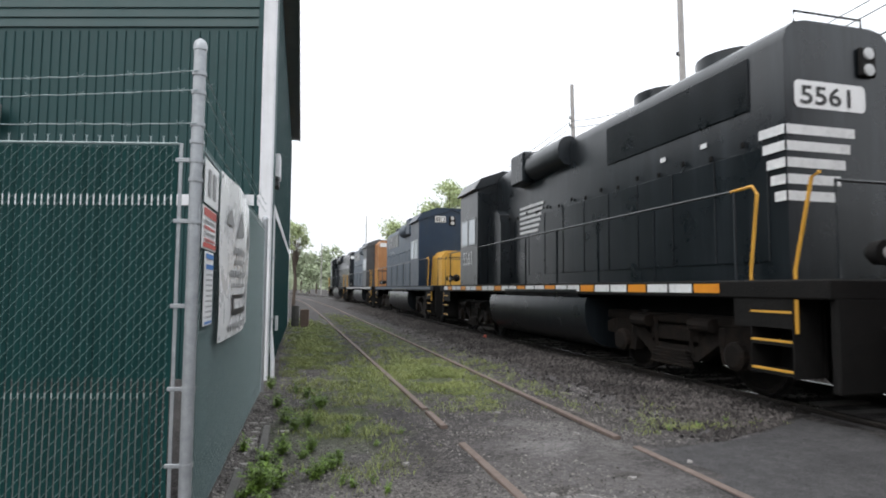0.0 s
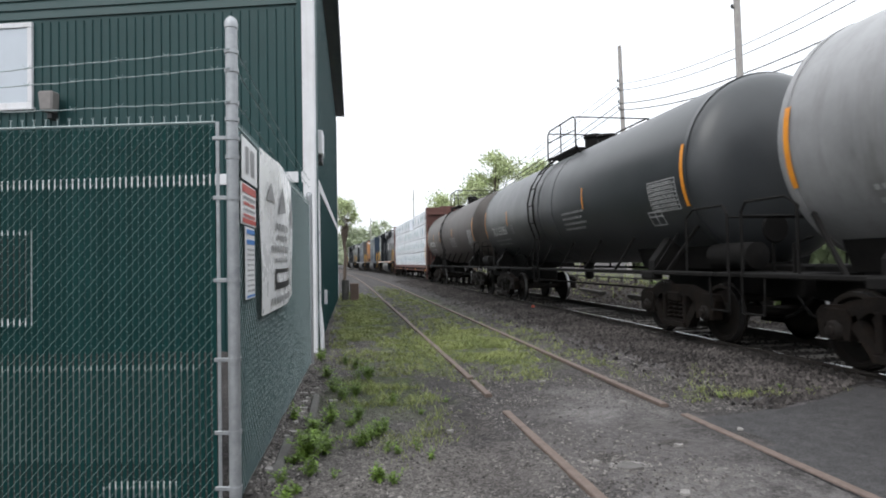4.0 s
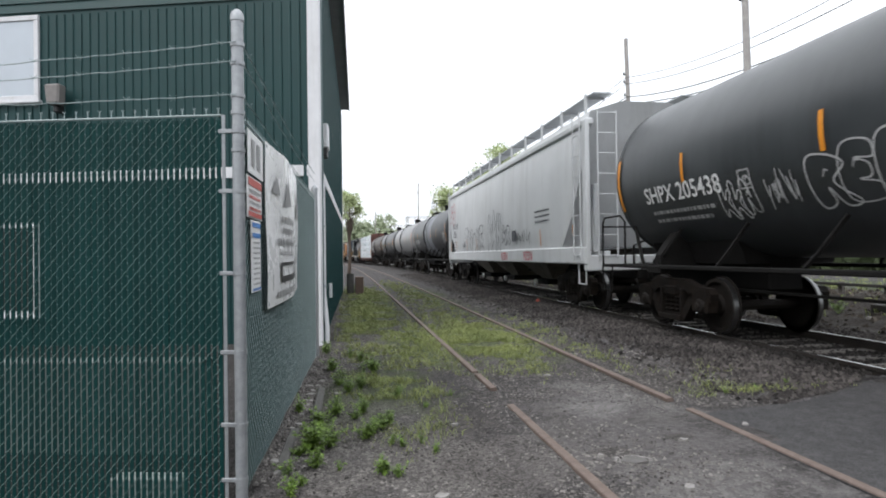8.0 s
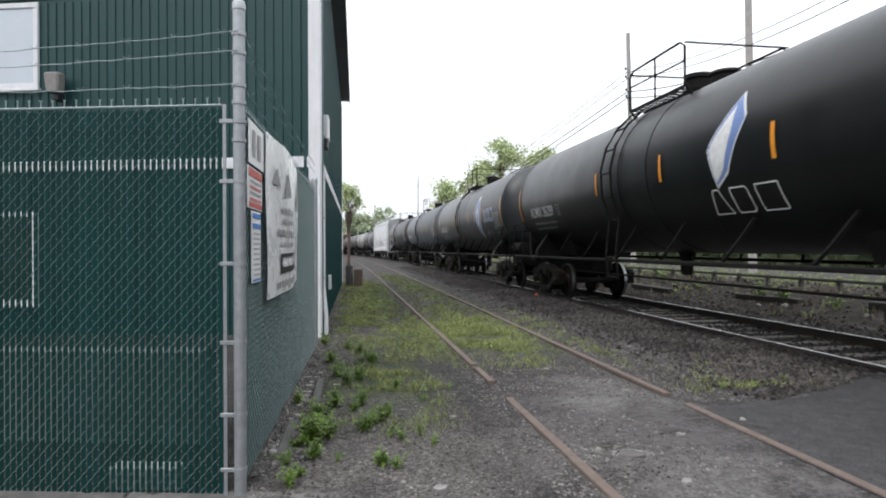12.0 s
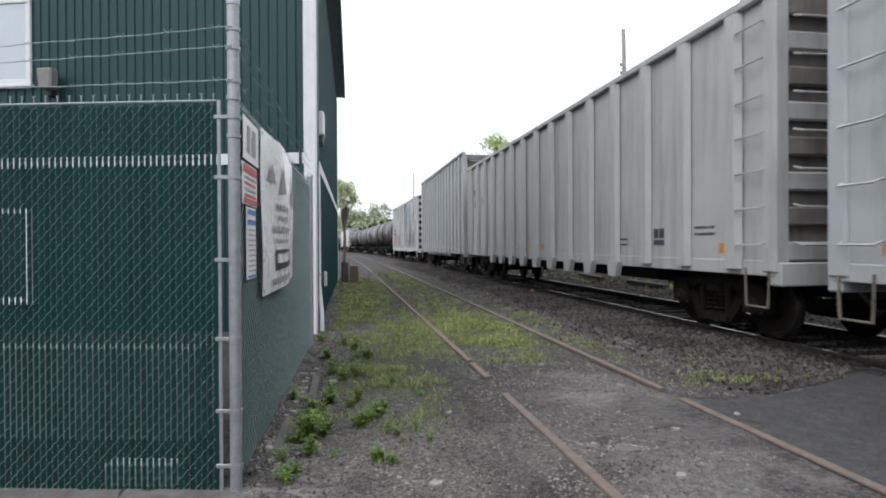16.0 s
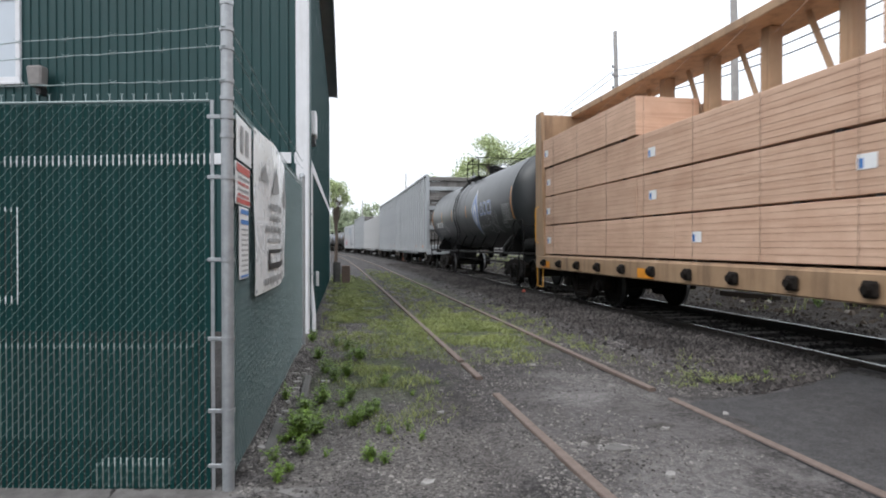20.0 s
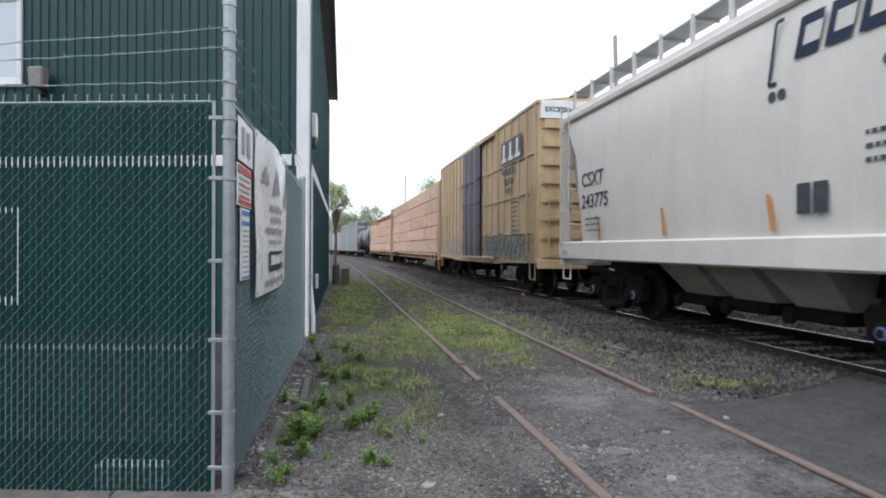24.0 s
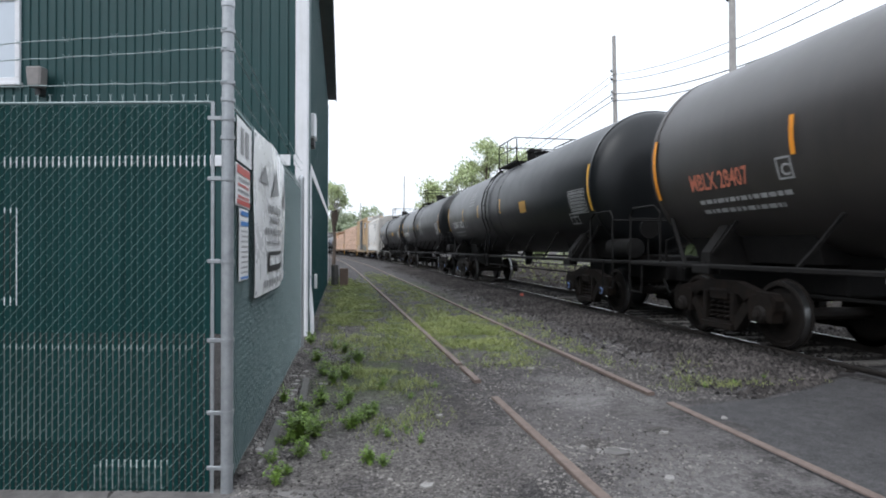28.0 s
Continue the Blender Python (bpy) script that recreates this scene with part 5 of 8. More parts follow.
M_SHARD = surf("spray_blue_grey", (0.16, 0.2, 0.26), (0.22, 0.27, 0.33), 2, 0.6)
M_MINT = surf("spray_mint", (0.22, 0.42, 0.36), (0.3, 0.5, 0.43), 3, 0.6)
M_LILAC = surf("spray_lilac", (0.36, 0.34, 0.39), (0.44, 0.42, 0.47), 2, 0.6)
M_BOXY = surf("boxcar_tan", (0.46, 0.33, 0.19), (0.57, 0.42, 0.26), 0.9, 0.6, 0, 0.05, 6, (0.25, 0.16, 0.085), 0.6, 0.6, True)
M_DOOR = surf("door_blue_black", (0.009, 0.01, 0.014), (0.018, 0.02, 0.026), 2, 0.5, c3=(0.05, 0.052, 0.06), s3=1.5, a3=0.5, streak=True)
M_FLATR = surf("flatcar_oxide_red", (0.09, 0.035, 0.028), (0.13, 0.052, 0.042), 2, 0.7, 0, 0.1, 20, (0.05, 0.03, 0.025), 1, 0.6, True)
M_FLATY = surf("flatcar_tan", (0.3, 0.19, 0.11), (0.4, 0.265, 0.16), 2, 0.65, 0, 0.1, 20, (0.1, 0.06, 0.038), 1, 0.8, True)
M_WRAP = surf("lumber_wrap", (0.66, 0.695, 0.74), (0.76, 0.79, 0.83), 1.5, 0.34, 0, 1.0, 4, (0.57, 0.61, 0.67), 1.2, 0.6, vary=0.06)
M_LUMBER = surf("sawn_lumber", (0.54, 0.345, 0.24), (0.66, 0.45, 0.33), 2, 0.75, 0, 0.1, 20, (0.4, 0.23, 0.15), 1.0, 0.75, vary=0.1)
for nd in M_LUMBER.node_tree.nodes:
    if nd.type == "MAPPING":
        nd.inputs["Scale"].default_value = (0.3, 0.35, 14)      # tone runs along the boards
M_SEAM = surf("board_seam", (0.22, 0.13, 0.085), (0.3, 0.18, 0.12), 1, 0.8)
M_STRAP = surf("strap_brown", (0.16, 0.1, 0.07), (0.2, 0.13, 0.09), 5, 0.6)
M_GAP = surf("dark_gap", g(0.02), g(0.04), 9, 0.9)
M_NAVY = surf("print_navy", (0.06, 0.085, 0.12), (0.09, 0.12, 0.16), 3, 0.5)
M_TREEG = surf("print_green", (0.04, 0.2, 0.12), (0.06, 0.26, 0.14), 2, 0.5)
M_TREEB = surf("print_teal", (0.03, 0.13, 0.24), (0.05, 0.18, 0.27), 2, 0.5)
# pale bluish streaks: wear, and the hood's sky reflection painted into the black
M_LBLACK = surf("loco_black", (0.0042, 0.0062, 0.0082), (0.0085, 0.0115, 0.0142), 1.5, 0.3, 0, 0.06, 4, (0.034, 0.041, 0.048), 0.9, 0.55, True, spec=0.5)
M_LBLUE = surf("loco_blue", (0.006, 0.02, 0.045), (0.01, 0.028, 0.06), 1.5, 0.4, 0, 0.03, 5, (0.03, 0.038, 0.045), 0.7, 0.4, True)
M_LGREY = surf("loco_grey", (0.055, 0.062, 0.07), (0.085, 0.092, 0.1), 1.5, 0.5, 0, 0.03, 5, (0.06, 0.058, 0.055), 0.7, 0.6, True)
M_LYEL = surf("loco_yellow", (0.62, 0.33, 0.05), (0.7, 0.4, 0.07), 1.5, 0.45, 0, 0.03, 5, (0.3, 0.17, 0.05), 0.7, 0.4, True)
M_LORNG = surf("loco_orange", (0.34, 0.155, 0.06), (0.44, 0.21, 0.085), 1.5, 0.5, 0, 0.03, 5, (0.22, 0.1, 0.04), 0.7, 0.5, True)
M_LHOOD = surf("loco_faded_blue", (0.025, 0.045, 0.07), (0.045, 0.07, 0.1), 1.5, 0.5, 0, 0.03, 5, (0.06, 0.065, 0.07), 0.8, 0.6, True)
M_LENS = surf("lamp_lens", g(0.4), g(0.5), 5, 0.1)
M_SPRAY = surf("spray_dark", (0.03, 0.035, 0.045), (0.06, 0.065, 0.08), 5, 0.6)
M_SPRAYW = surf("spray_white", g(0.42), g(0.55), 5, 0.6, c3=(0.2, 0.2, 0.2), s3=3, a3=0.5)
M_SPRAYF = surf("spray_faint", g(0.12), g(0.2), 5, 0.6, c3=(0.05, 0.05, 0.05), s3=3, a3=0.5)
M_SPRAYR = surf("spray_red", (0.48, 0.075, 0.1), (0.55, 0.13, 0.14), 5, 0.6)
M_SPRAYO = surf("faded_orange", (0.5, 0.16, 0.1), (0.58, 0.2, 0.13), 5, 0.6, c3=(0.12, 0.06, 0.05), s3=6, a3=0.6)
M_SPRAYT = surf("spray_teal", (0.1, 0.25, 0.3), (0.16, 0.33, 0.36), 5, 0.6)



def spill(m, colour, reach=1.0, k=0.8):
    """Dried product run down the shell from the manway, in long uneven streaks."""
    n, l = m.node_tree.nodes, m.node_tree.links
    p = n["Principled BSDF"]
    col = p.inputs["Base Color"].links[0].from_socket
    tc, sp = n.new("ShaderNodeTexCoord"), n.new("ShaderNodeSeparateXYZ")
    l.new(tc.outputs["Object"], sp.inputs[0])
    ab = n.new("ShaderNodeMath")
    ab.operation = "ABSOLUTE"
    l.new(sp.outputs[1], ab.inputs[0])
    near = n.new("ShaderNodeMapRange")
    near.inputs[1].default_value, near.inputs[2].default_value, near.inputs[3].default_value, near.inputs[4].default_value = reach * 0.35, reach, 1.0, 0.0
    l.new(ab.outputs[0], near.inputs[0])
    mp, no = n.new("ShaderNodeMapping"), n.new("ShaderNodeTexNoise")
    mp.inputs["Scale"].default_value = (0.25, 5.0, 0.45)
    no.inputs["Scale"].default_value, no.inputs["Detail"].default_value, no.inputs["Roughness"].default_value = 1.0, 6, 0.6
    l.new(tc.outputs["Object"], mp.inputs[0])
    l.new(mp.outputs[0], no.inputs["Vector"])
    st = n.new("ShaderNodeMapRange")
    st.inputs[1].default_value, st.inputs[2].default_value, st.inputs[3].default_value, st.inputs[4].default_value = 0.46, 0.68, 0.0, k
    l.new(no.outputs["Fac"], st.inputs[0])
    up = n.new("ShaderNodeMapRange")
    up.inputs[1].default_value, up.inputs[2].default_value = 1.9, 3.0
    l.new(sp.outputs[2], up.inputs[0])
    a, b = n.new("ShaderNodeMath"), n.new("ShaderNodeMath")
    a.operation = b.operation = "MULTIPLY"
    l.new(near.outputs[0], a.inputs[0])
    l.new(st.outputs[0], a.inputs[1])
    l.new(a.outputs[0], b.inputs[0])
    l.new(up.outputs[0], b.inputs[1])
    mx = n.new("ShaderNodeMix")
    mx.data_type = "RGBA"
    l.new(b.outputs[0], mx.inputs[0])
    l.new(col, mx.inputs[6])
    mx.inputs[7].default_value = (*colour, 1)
    l.new(mx.outputs[2], p.inputs["Base Color"])


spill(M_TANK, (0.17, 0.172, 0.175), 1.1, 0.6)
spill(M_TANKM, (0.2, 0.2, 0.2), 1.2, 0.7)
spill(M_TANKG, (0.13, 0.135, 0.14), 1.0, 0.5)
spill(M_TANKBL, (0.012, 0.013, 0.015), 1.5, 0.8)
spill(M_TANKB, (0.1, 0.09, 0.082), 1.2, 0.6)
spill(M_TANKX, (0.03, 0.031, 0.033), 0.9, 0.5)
for nd in M_WRAP.node_tree.nodes:
    if nd.type == "TEX_NOISE" and nd.inputs["Scale"].default_value == 4:
        nd.inputs["Distortion"].default_value, nd.inputs["Roughness"].default_value = 2.2, 0.6

# ---- train: running gear shared by all cars ----
WR = 0.457


def wheel_meshes(r):
    w, tr = Mb(), Mb()
    for sx in (-1, 1):
        w.lathe([(sx * 0.67, r + 0.028), (sx * 0.70, r + 0.028), (sx * 0.705, r - 0.004), (sx * 0.70, r * 0.85), (sx * 0.74, r * 0.8), (sx * 0.75, r * 0.4), (sx * 0.81, r * 0.35), (sx * 0.81, 0.09), (sx * 0.9, 0.085), (sx * 1.02, 0.085)], 24, "x", (0, 0, 0))
        w.lathe([(sx * 0.67, r + 0.028), (sx * 0.67, r * 0.85), (sx * 0.71, r * 0.8), (sx * 0.72, 0.1)], 24, "x", (0, 0, 0), cap=False)
        w.lathe([(sx * 0.79, r - 0.003), (sx * 0.8, r - 0.02), (sx * 0.80, r * 0.86), (sx * 0.765, r * 0.83), (sx * 0.74, r * 0.8)], 24, "x", (0, 0, 0), cap=False)
        tr.lathe([(sx * 0.706, r + 0.001), (sx * 0.79, r - 0.003)], 24, "x", (0, 0, 0), cap=False)
    w.tube([(-0.72, 0, 0), (0.72, 0, 0)], 0.085, 10)
    return w.mesh("wheelset", M_WHEEL, True), tr.mesh("tread", M_TREAD, True)


WME, TME = wheel_meshes(WR)
WME2, TME2 = wheel_meshes(0.51)


def freight_truck_mesh():
    jb, sides = Mb(), []
    for sx in (-1, 1):
        fr = Mb()
        x0, x1 = sx * 0.93, sx * 1.08
        x0, x1 = min(x0, x1), max(x0, x1)
        # cast side frame: arched top member, sloping arms, spring seat, columns, bearing pedestals
        fr.prism([(-1.14, 0.52), (-1.16, 0.66), (-1.08, 0.75), (-0.8, 0.77), (-0.55, 0.84), (-0.4, 0.88), (0.4, 0.88), (0.55, 0.84), (0.8, 0.77), (1.08, 0.75), (1.16, 0.66), (1.14, 0.52), (0.66, 0.54), (0.44, 0.7), (-0.44, 0.7), (-0.66, 0.54)], x0, x1, "x")
        fr.prism([(-0.76, 0.62), (-0.42, 0.2), (-0.34, 0.15), (0.34, 0.15), (0.42, 0.2), (0.76, 0.62), (0.6, 0.66), (0.3, 0.29), (-0.3, 0.29), (-0.6, 0.66)], x0, x1, "x")
        fr.prism([(-0.36, 0.17), (0.36, 0.17), (0.36, 0.25), (-0.36, 0.25)], x0 - 0.05, x1 + 0.05, "x")
        for yy in (-0.36, 0.27):
            fr.box(x0 - 0.015, x1 + 0.015, yy, yy + 0.09, 0.26, 0.72, 0.015)
        fr.box(x0 - 0.03, x1 + 0.03, -0.2, 0.2, 0.58, 0.76, 0.03)
        for yy in (-0.89, 0.89):
            fr.prism([(yy - 0.21, 0.36), (yy - 0.24, 0.6), (yy - 0.18, 0.72), (yy + 0.18, 0.72), (yy + 0.24, 0.6), (yy + 0.21, 0.36), (yy + 0.13, 0.36), (yy + 0.13, 0.54), (yy - 0.13, 0.54), (yy - 0.13, 0.36)], x0 - 0.015, x1 + 0.015, "x")
        sides.append(fr.mesh("side_frame", M_SIDEF))
    fr = Mb()
    jb.lathe([(-0.96, 0.125), (-1.1, 0.125), (-1.13, 0.1), (-1.14, 0.055), (-1.16, 0.05), (-1.165, 0.001)], 14, "x", (0, 0, 0))
    fr.box(-1.05, 1.05, -0.2, 0.2, 0.55, 0.74, 0.03)
    for yy in (-0.45, 0.45):
        fr.box(-0.85, 0.85, yy - 0.05, yy + 0.05, 0.36, 0.48, 0.02)
    sp = Mb().tube([(0.06 * math.cos(a * 0.9), 0.06 * math.sin(a * 0.9), 0.3 + 0.35 * a / 34) for a in range(35)], 0.02, 4)
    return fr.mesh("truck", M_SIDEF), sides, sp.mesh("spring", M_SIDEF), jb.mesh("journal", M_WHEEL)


FTM, SFM, SPM, JBM = freight_truck_mesh()
ROLL = []   # wheelsets, with their car's place in the train and their radius


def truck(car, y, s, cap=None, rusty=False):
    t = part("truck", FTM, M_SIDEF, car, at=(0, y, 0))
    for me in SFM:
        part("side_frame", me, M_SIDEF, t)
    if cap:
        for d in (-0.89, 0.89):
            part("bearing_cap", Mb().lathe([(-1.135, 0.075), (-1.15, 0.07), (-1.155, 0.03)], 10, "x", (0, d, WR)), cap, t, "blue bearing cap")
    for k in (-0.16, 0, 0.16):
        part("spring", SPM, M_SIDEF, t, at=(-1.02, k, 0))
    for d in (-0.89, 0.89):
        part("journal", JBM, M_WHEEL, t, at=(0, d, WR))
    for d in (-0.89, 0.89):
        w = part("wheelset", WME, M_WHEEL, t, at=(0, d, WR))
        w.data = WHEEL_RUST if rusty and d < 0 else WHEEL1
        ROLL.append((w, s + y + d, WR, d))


def joined_wheel(a, b, name, face=None):
    me = bpy.data.meshes.new(name)
    bm = bmesh.new()
    bm.from_mesh(a)
    n = len(bm.faces)
    bm.from_mesh(b)
    bm.faces.ensure_lookup_table()
    for fc in bm.faces[n:]:
        fc.material_index = 1
    bm.to_mesh(me)
    bm.free()
    me.materials.append(face or M_WHEEL)
    me.materials.append(M_TREAD)
    return me


WHEEL1, WHEEL2 = joined_wheel(WME, TME, "wheelset"), joined_wheel(WME2, TME2, "wheelset")
M_NEWRUST = surf("fresh_rust", (0.2, 0.055, 0.018), (0.32, 0.095, 0.03), 6, 0.8, 0, 0.2, 30, (0.06, 0.03, 0.02), 2, 0.5)
WHEEL_RUST = joined_wheel(WME, TME, "wheelset", M_NEWRUST)
CARS = []


def new_car(name, label, s0, s1, category="railcar"):
    """s0, s1: the places of its two ends along the train. Its own y runs ahead, x away from the camera's side."""
    s = (s0 + s1) / 2
    c = thing(name, label, category, "cars of the passing train", at=(XC, s, ZR))
    CARS.append((c, s))
    return c, s, abs(s0 - s1) / 2


def couplers(car, L, z=0.86, ext=0.75):
    for sy in (-1, 1):
        mb = Mb()
        mb.box(-0.09, 0.09, min(sy * L, sy * (L + ext)), max(sy * L, sy * (L + ext)), z - 0.09, z + 0.09, 0.02)
        mb.box(-0.16, 0.16, min(sy * (L + ext - 0.22), sy * (L + ext)), max(sy * (L + ext - 0.22), sy * (L + ext)), z - 0.15, z + 0.15, 0.04)
        part("coupler", mb, M_UNDER, car)
        ah = Mb().tube([(-0.35, sy * L, z - 0.1), (-0.4, sy * (L + 0.3), z - 0.35), (-0.3, sy * (L + ext), z - 0.42)], 0.025, 6)
        part("air_hose", ah, M_UNDER, car)


def ladder(car, x, y, z0, z1, w, mat, along="y", n=None):
    mb = Mb()
    n = n or int((z1 - z0) / 0.38)
    if along == "y":
        for yy in (y - w / 2, y + w / 2):
            mb.tube([(x, yy, z0), (x, yy, z1)], 0.018, 5)
        for i in range(n):
            z = z0 + 0.1 + (z1 - z0 - 0.15) * i / max(1, n - 1)
            mb.tube([(x, y - w / 2, z), (x, y + w / 2, z)], 0.013, 5)
    else:
        for xx in (x - w / 2, x + w / 2):
            mb.tube([(xx, y, z0), (xx, y, z1)], 0.018, 5)
        for i in range(n):
            z = z0 + 0.1 + (z1 - z0 - 0.15) * i / max(1, n - 1)
            mb.tube([(x - w / 2, y, z), (x + w / 2, y, z)], 0.013, 5)
    part("ladder", mb, mat, car)


def stirrup(car, x, y, z, mat):
    part("step", Mb().tube([(x, y - 0.22, z), (x, y - 0.2, z - 0.5), (x, y + 0.2, z - 0.5), (x, y + 0.22, z)], 0.02, 5), mat, car)


def flat_map(x, y0, z0):
    return lambda u, v: (x, y0 - u, z0 + v)


# ---- tank cars ----
def tank_car(s0, s1, mat, label, mark="", seed=0, belts=(), belt_mat=None, bars=(0.0, 3.0), spray=(), emblem=None, mark_mat=None, plate=None, mark_w=0.82, blocks=(), r=1.52, zc=2.76):
    """s0, s1: the two end reflectors."""
    rng = random.Random(seed)
    car, s, L = new_car("tank_car", label, s0, s1)
    a = 0.55                                     # depth of the dished heads
    prof = [(-L - a + 0.0, 0.02)]
    for k in range(1, 9):
        w = k / 8 * math.pi / 2
        prof.append((-L - a * math.cos(w), r * math.sin(w) ** 0.85))
    prof += [(0, r)]
    for k in range(8, 0, -1):
        w = k / 8 * math.pi / 2
        prof.append((L + a * math.cos(w), r * math.sin(w) ** 0.85))
    prof.append((L + a, 0.02))
    shell = part("shell", Mb().lathe(prof, 56, "y", (0, 0, zc)), mat, car, smooth=True)
    tm = lambda y0, h0, off=0.006: (lambda u, v: (-(r + off) * math.cos((v + h0) / r), y0 - u, zc + (r + off) * math.sin((v + h0) / r)))
    for y, w in belts:
        part("belt", Mb().lathe([(y - w / 2, r), (y - w / 2, r + 0.012), (y + w / 2, r + 0.012), (y + w / 2, r)], 56, "y", (0, 0, zc), cap=False), belt_mat or M_BELT, car, smooth=True)
    for y in (-L, L, -0.55, 0.55):
        part("strap", Mb().lathe([(y - 0.05, r), (y - 0.05, r + 0.01), (y + 0.05, r + 0.01), (y + 0.05, r)], 48, "y", (0, 0, zc), cap=False), mat, car, smooth=True)
    # side running rail with slanted brackets
    for sx in (-1, 1):
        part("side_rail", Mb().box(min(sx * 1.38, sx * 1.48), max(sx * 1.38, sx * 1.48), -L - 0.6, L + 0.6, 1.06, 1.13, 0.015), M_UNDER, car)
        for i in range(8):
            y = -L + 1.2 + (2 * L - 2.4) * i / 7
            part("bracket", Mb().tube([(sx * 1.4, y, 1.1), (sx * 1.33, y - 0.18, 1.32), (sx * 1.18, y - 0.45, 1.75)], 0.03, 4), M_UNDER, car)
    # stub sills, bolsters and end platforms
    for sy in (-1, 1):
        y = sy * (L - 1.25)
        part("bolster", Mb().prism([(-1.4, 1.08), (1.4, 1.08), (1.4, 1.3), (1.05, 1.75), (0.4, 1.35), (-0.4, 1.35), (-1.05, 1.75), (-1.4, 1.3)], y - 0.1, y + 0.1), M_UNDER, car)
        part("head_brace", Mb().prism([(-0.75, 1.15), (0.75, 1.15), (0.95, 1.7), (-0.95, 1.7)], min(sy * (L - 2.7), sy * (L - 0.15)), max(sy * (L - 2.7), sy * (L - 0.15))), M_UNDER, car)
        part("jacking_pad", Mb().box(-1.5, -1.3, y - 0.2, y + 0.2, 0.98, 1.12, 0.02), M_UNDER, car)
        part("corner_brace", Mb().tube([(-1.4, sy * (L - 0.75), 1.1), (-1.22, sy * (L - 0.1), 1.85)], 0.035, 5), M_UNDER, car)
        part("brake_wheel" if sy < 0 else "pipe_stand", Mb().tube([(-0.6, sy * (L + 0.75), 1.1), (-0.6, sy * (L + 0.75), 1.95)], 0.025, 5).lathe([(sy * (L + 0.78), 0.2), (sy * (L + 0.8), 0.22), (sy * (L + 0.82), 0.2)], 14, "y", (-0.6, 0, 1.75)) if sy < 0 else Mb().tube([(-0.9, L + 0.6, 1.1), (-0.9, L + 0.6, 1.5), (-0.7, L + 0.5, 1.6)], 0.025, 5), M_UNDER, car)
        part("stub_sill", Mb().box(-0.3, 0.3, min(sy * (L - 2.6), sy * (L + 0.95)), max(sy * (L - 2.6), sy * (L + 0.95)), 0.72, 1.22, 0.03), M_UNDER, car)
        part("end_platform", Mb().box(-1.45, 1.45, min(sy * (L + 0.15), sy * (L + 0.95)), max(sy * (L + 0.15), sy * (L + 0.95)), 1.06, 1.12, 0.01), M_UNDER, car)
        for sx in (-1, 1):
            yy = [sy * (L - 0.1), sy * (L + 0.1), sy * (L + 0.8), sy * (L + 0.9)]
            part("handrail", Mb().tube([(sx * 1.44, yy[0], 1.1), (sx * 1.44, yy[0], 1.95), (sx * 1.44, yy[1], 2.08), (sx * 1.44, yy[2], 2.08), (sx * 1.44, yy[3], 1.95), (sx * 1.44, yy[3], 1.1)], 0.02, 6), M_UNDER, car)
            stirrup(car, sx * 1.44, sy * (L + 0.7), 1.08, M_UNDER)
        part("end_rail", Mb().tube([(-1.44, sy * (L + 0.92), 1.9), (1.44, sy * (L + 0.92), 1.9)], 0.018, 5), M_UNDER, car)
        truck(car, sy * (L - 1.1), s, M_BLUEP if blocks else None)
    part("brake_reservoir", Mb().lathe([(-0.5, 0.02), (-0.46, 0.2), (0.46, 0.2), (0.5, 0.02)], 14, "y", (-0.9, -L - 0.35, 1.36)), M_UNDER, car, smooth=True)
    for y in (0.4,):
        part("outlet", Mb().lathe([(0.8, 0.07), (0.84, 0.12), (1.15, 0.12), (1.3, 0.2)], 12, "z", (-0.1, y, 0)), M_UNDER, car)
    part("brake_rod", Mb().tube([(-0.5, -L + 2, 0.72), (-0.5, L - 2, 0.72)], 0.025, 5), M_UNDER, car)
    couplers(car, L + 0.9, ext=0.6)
    # top platform with rails, valve housing, centre ladder
    zt = zc + r
    for sx in (-1, 1):
        pf = part("platform", Mb().box(min(sx * 0.66, sx * 0.7), max(sx * 0.66, sx * 0.7), -1.0, 1.0, zt - 0.16, zt - 0.11).box(min(sx * 0.98, sx * 1.02), max(sx * 0.98, sx * 1.02), -1.0, 1.0, zt - 0.16, zt - 0.11), M_UNDER, car)
        for k in range(12):
            part("grate_bar", Mb().box(min(sx * 0.7, sx * 0.98), max(sx * 0.7, sx * 0.98), -0.98 + k * 0.17, -0.93 + k * 0.17, zt - 0.15, zt - 0.125), M_UNDER, pf)
    part("valve_housing", Mb().lathe([(zt - 0.05, 0.24), (zt + 0.32, 0.24), (zt + 0.34, 0.28), (zt + 0.42, 0.27), (zt + 0.46, 0.1)], 18, "z", (0, 0.15, 0)), M_UNDER, car, smooth=True)
    part("manway", Mb().lathe([(zt - 0.05, 0.26), (zt + 0.16, 0.26), (zt + 0.2, 0.3), (zt + 0.25, 0.26)], 16, "z", (0, -0.68, 0)), M_UNDER, car, smooth=True)
    for sx in (-1, 1):
        part("guard_rail", Mb().tube([(sx * 1.0, -1.0, zt - 0.1), (sx * 1.0, -1.0, zt + 0.56), (sx * 1.0, -0.85, zt + 0.66), (sx * 1.0, 0.85, zt + 0.66), (sx * 1.0, 1.0, zt + 0.56), (sx * 1.0, 1.0, zt - 0.1)], 0.021, 6), M_UNDER, car)
        part("mid_rail", Mb().tube([(sx * 1.0, -1.0, zt + 0.3), (sx * 1.0, 1.0, zt + 0.36)], 0.016, 5), M_UNDER, car)
        part("rail_post", Mb().tube([(sx * 1.0, 0, zt - 0.1), (sx * 1.0, 0, zt + 0.66)], 0.018, 5), M_UNDER, car)
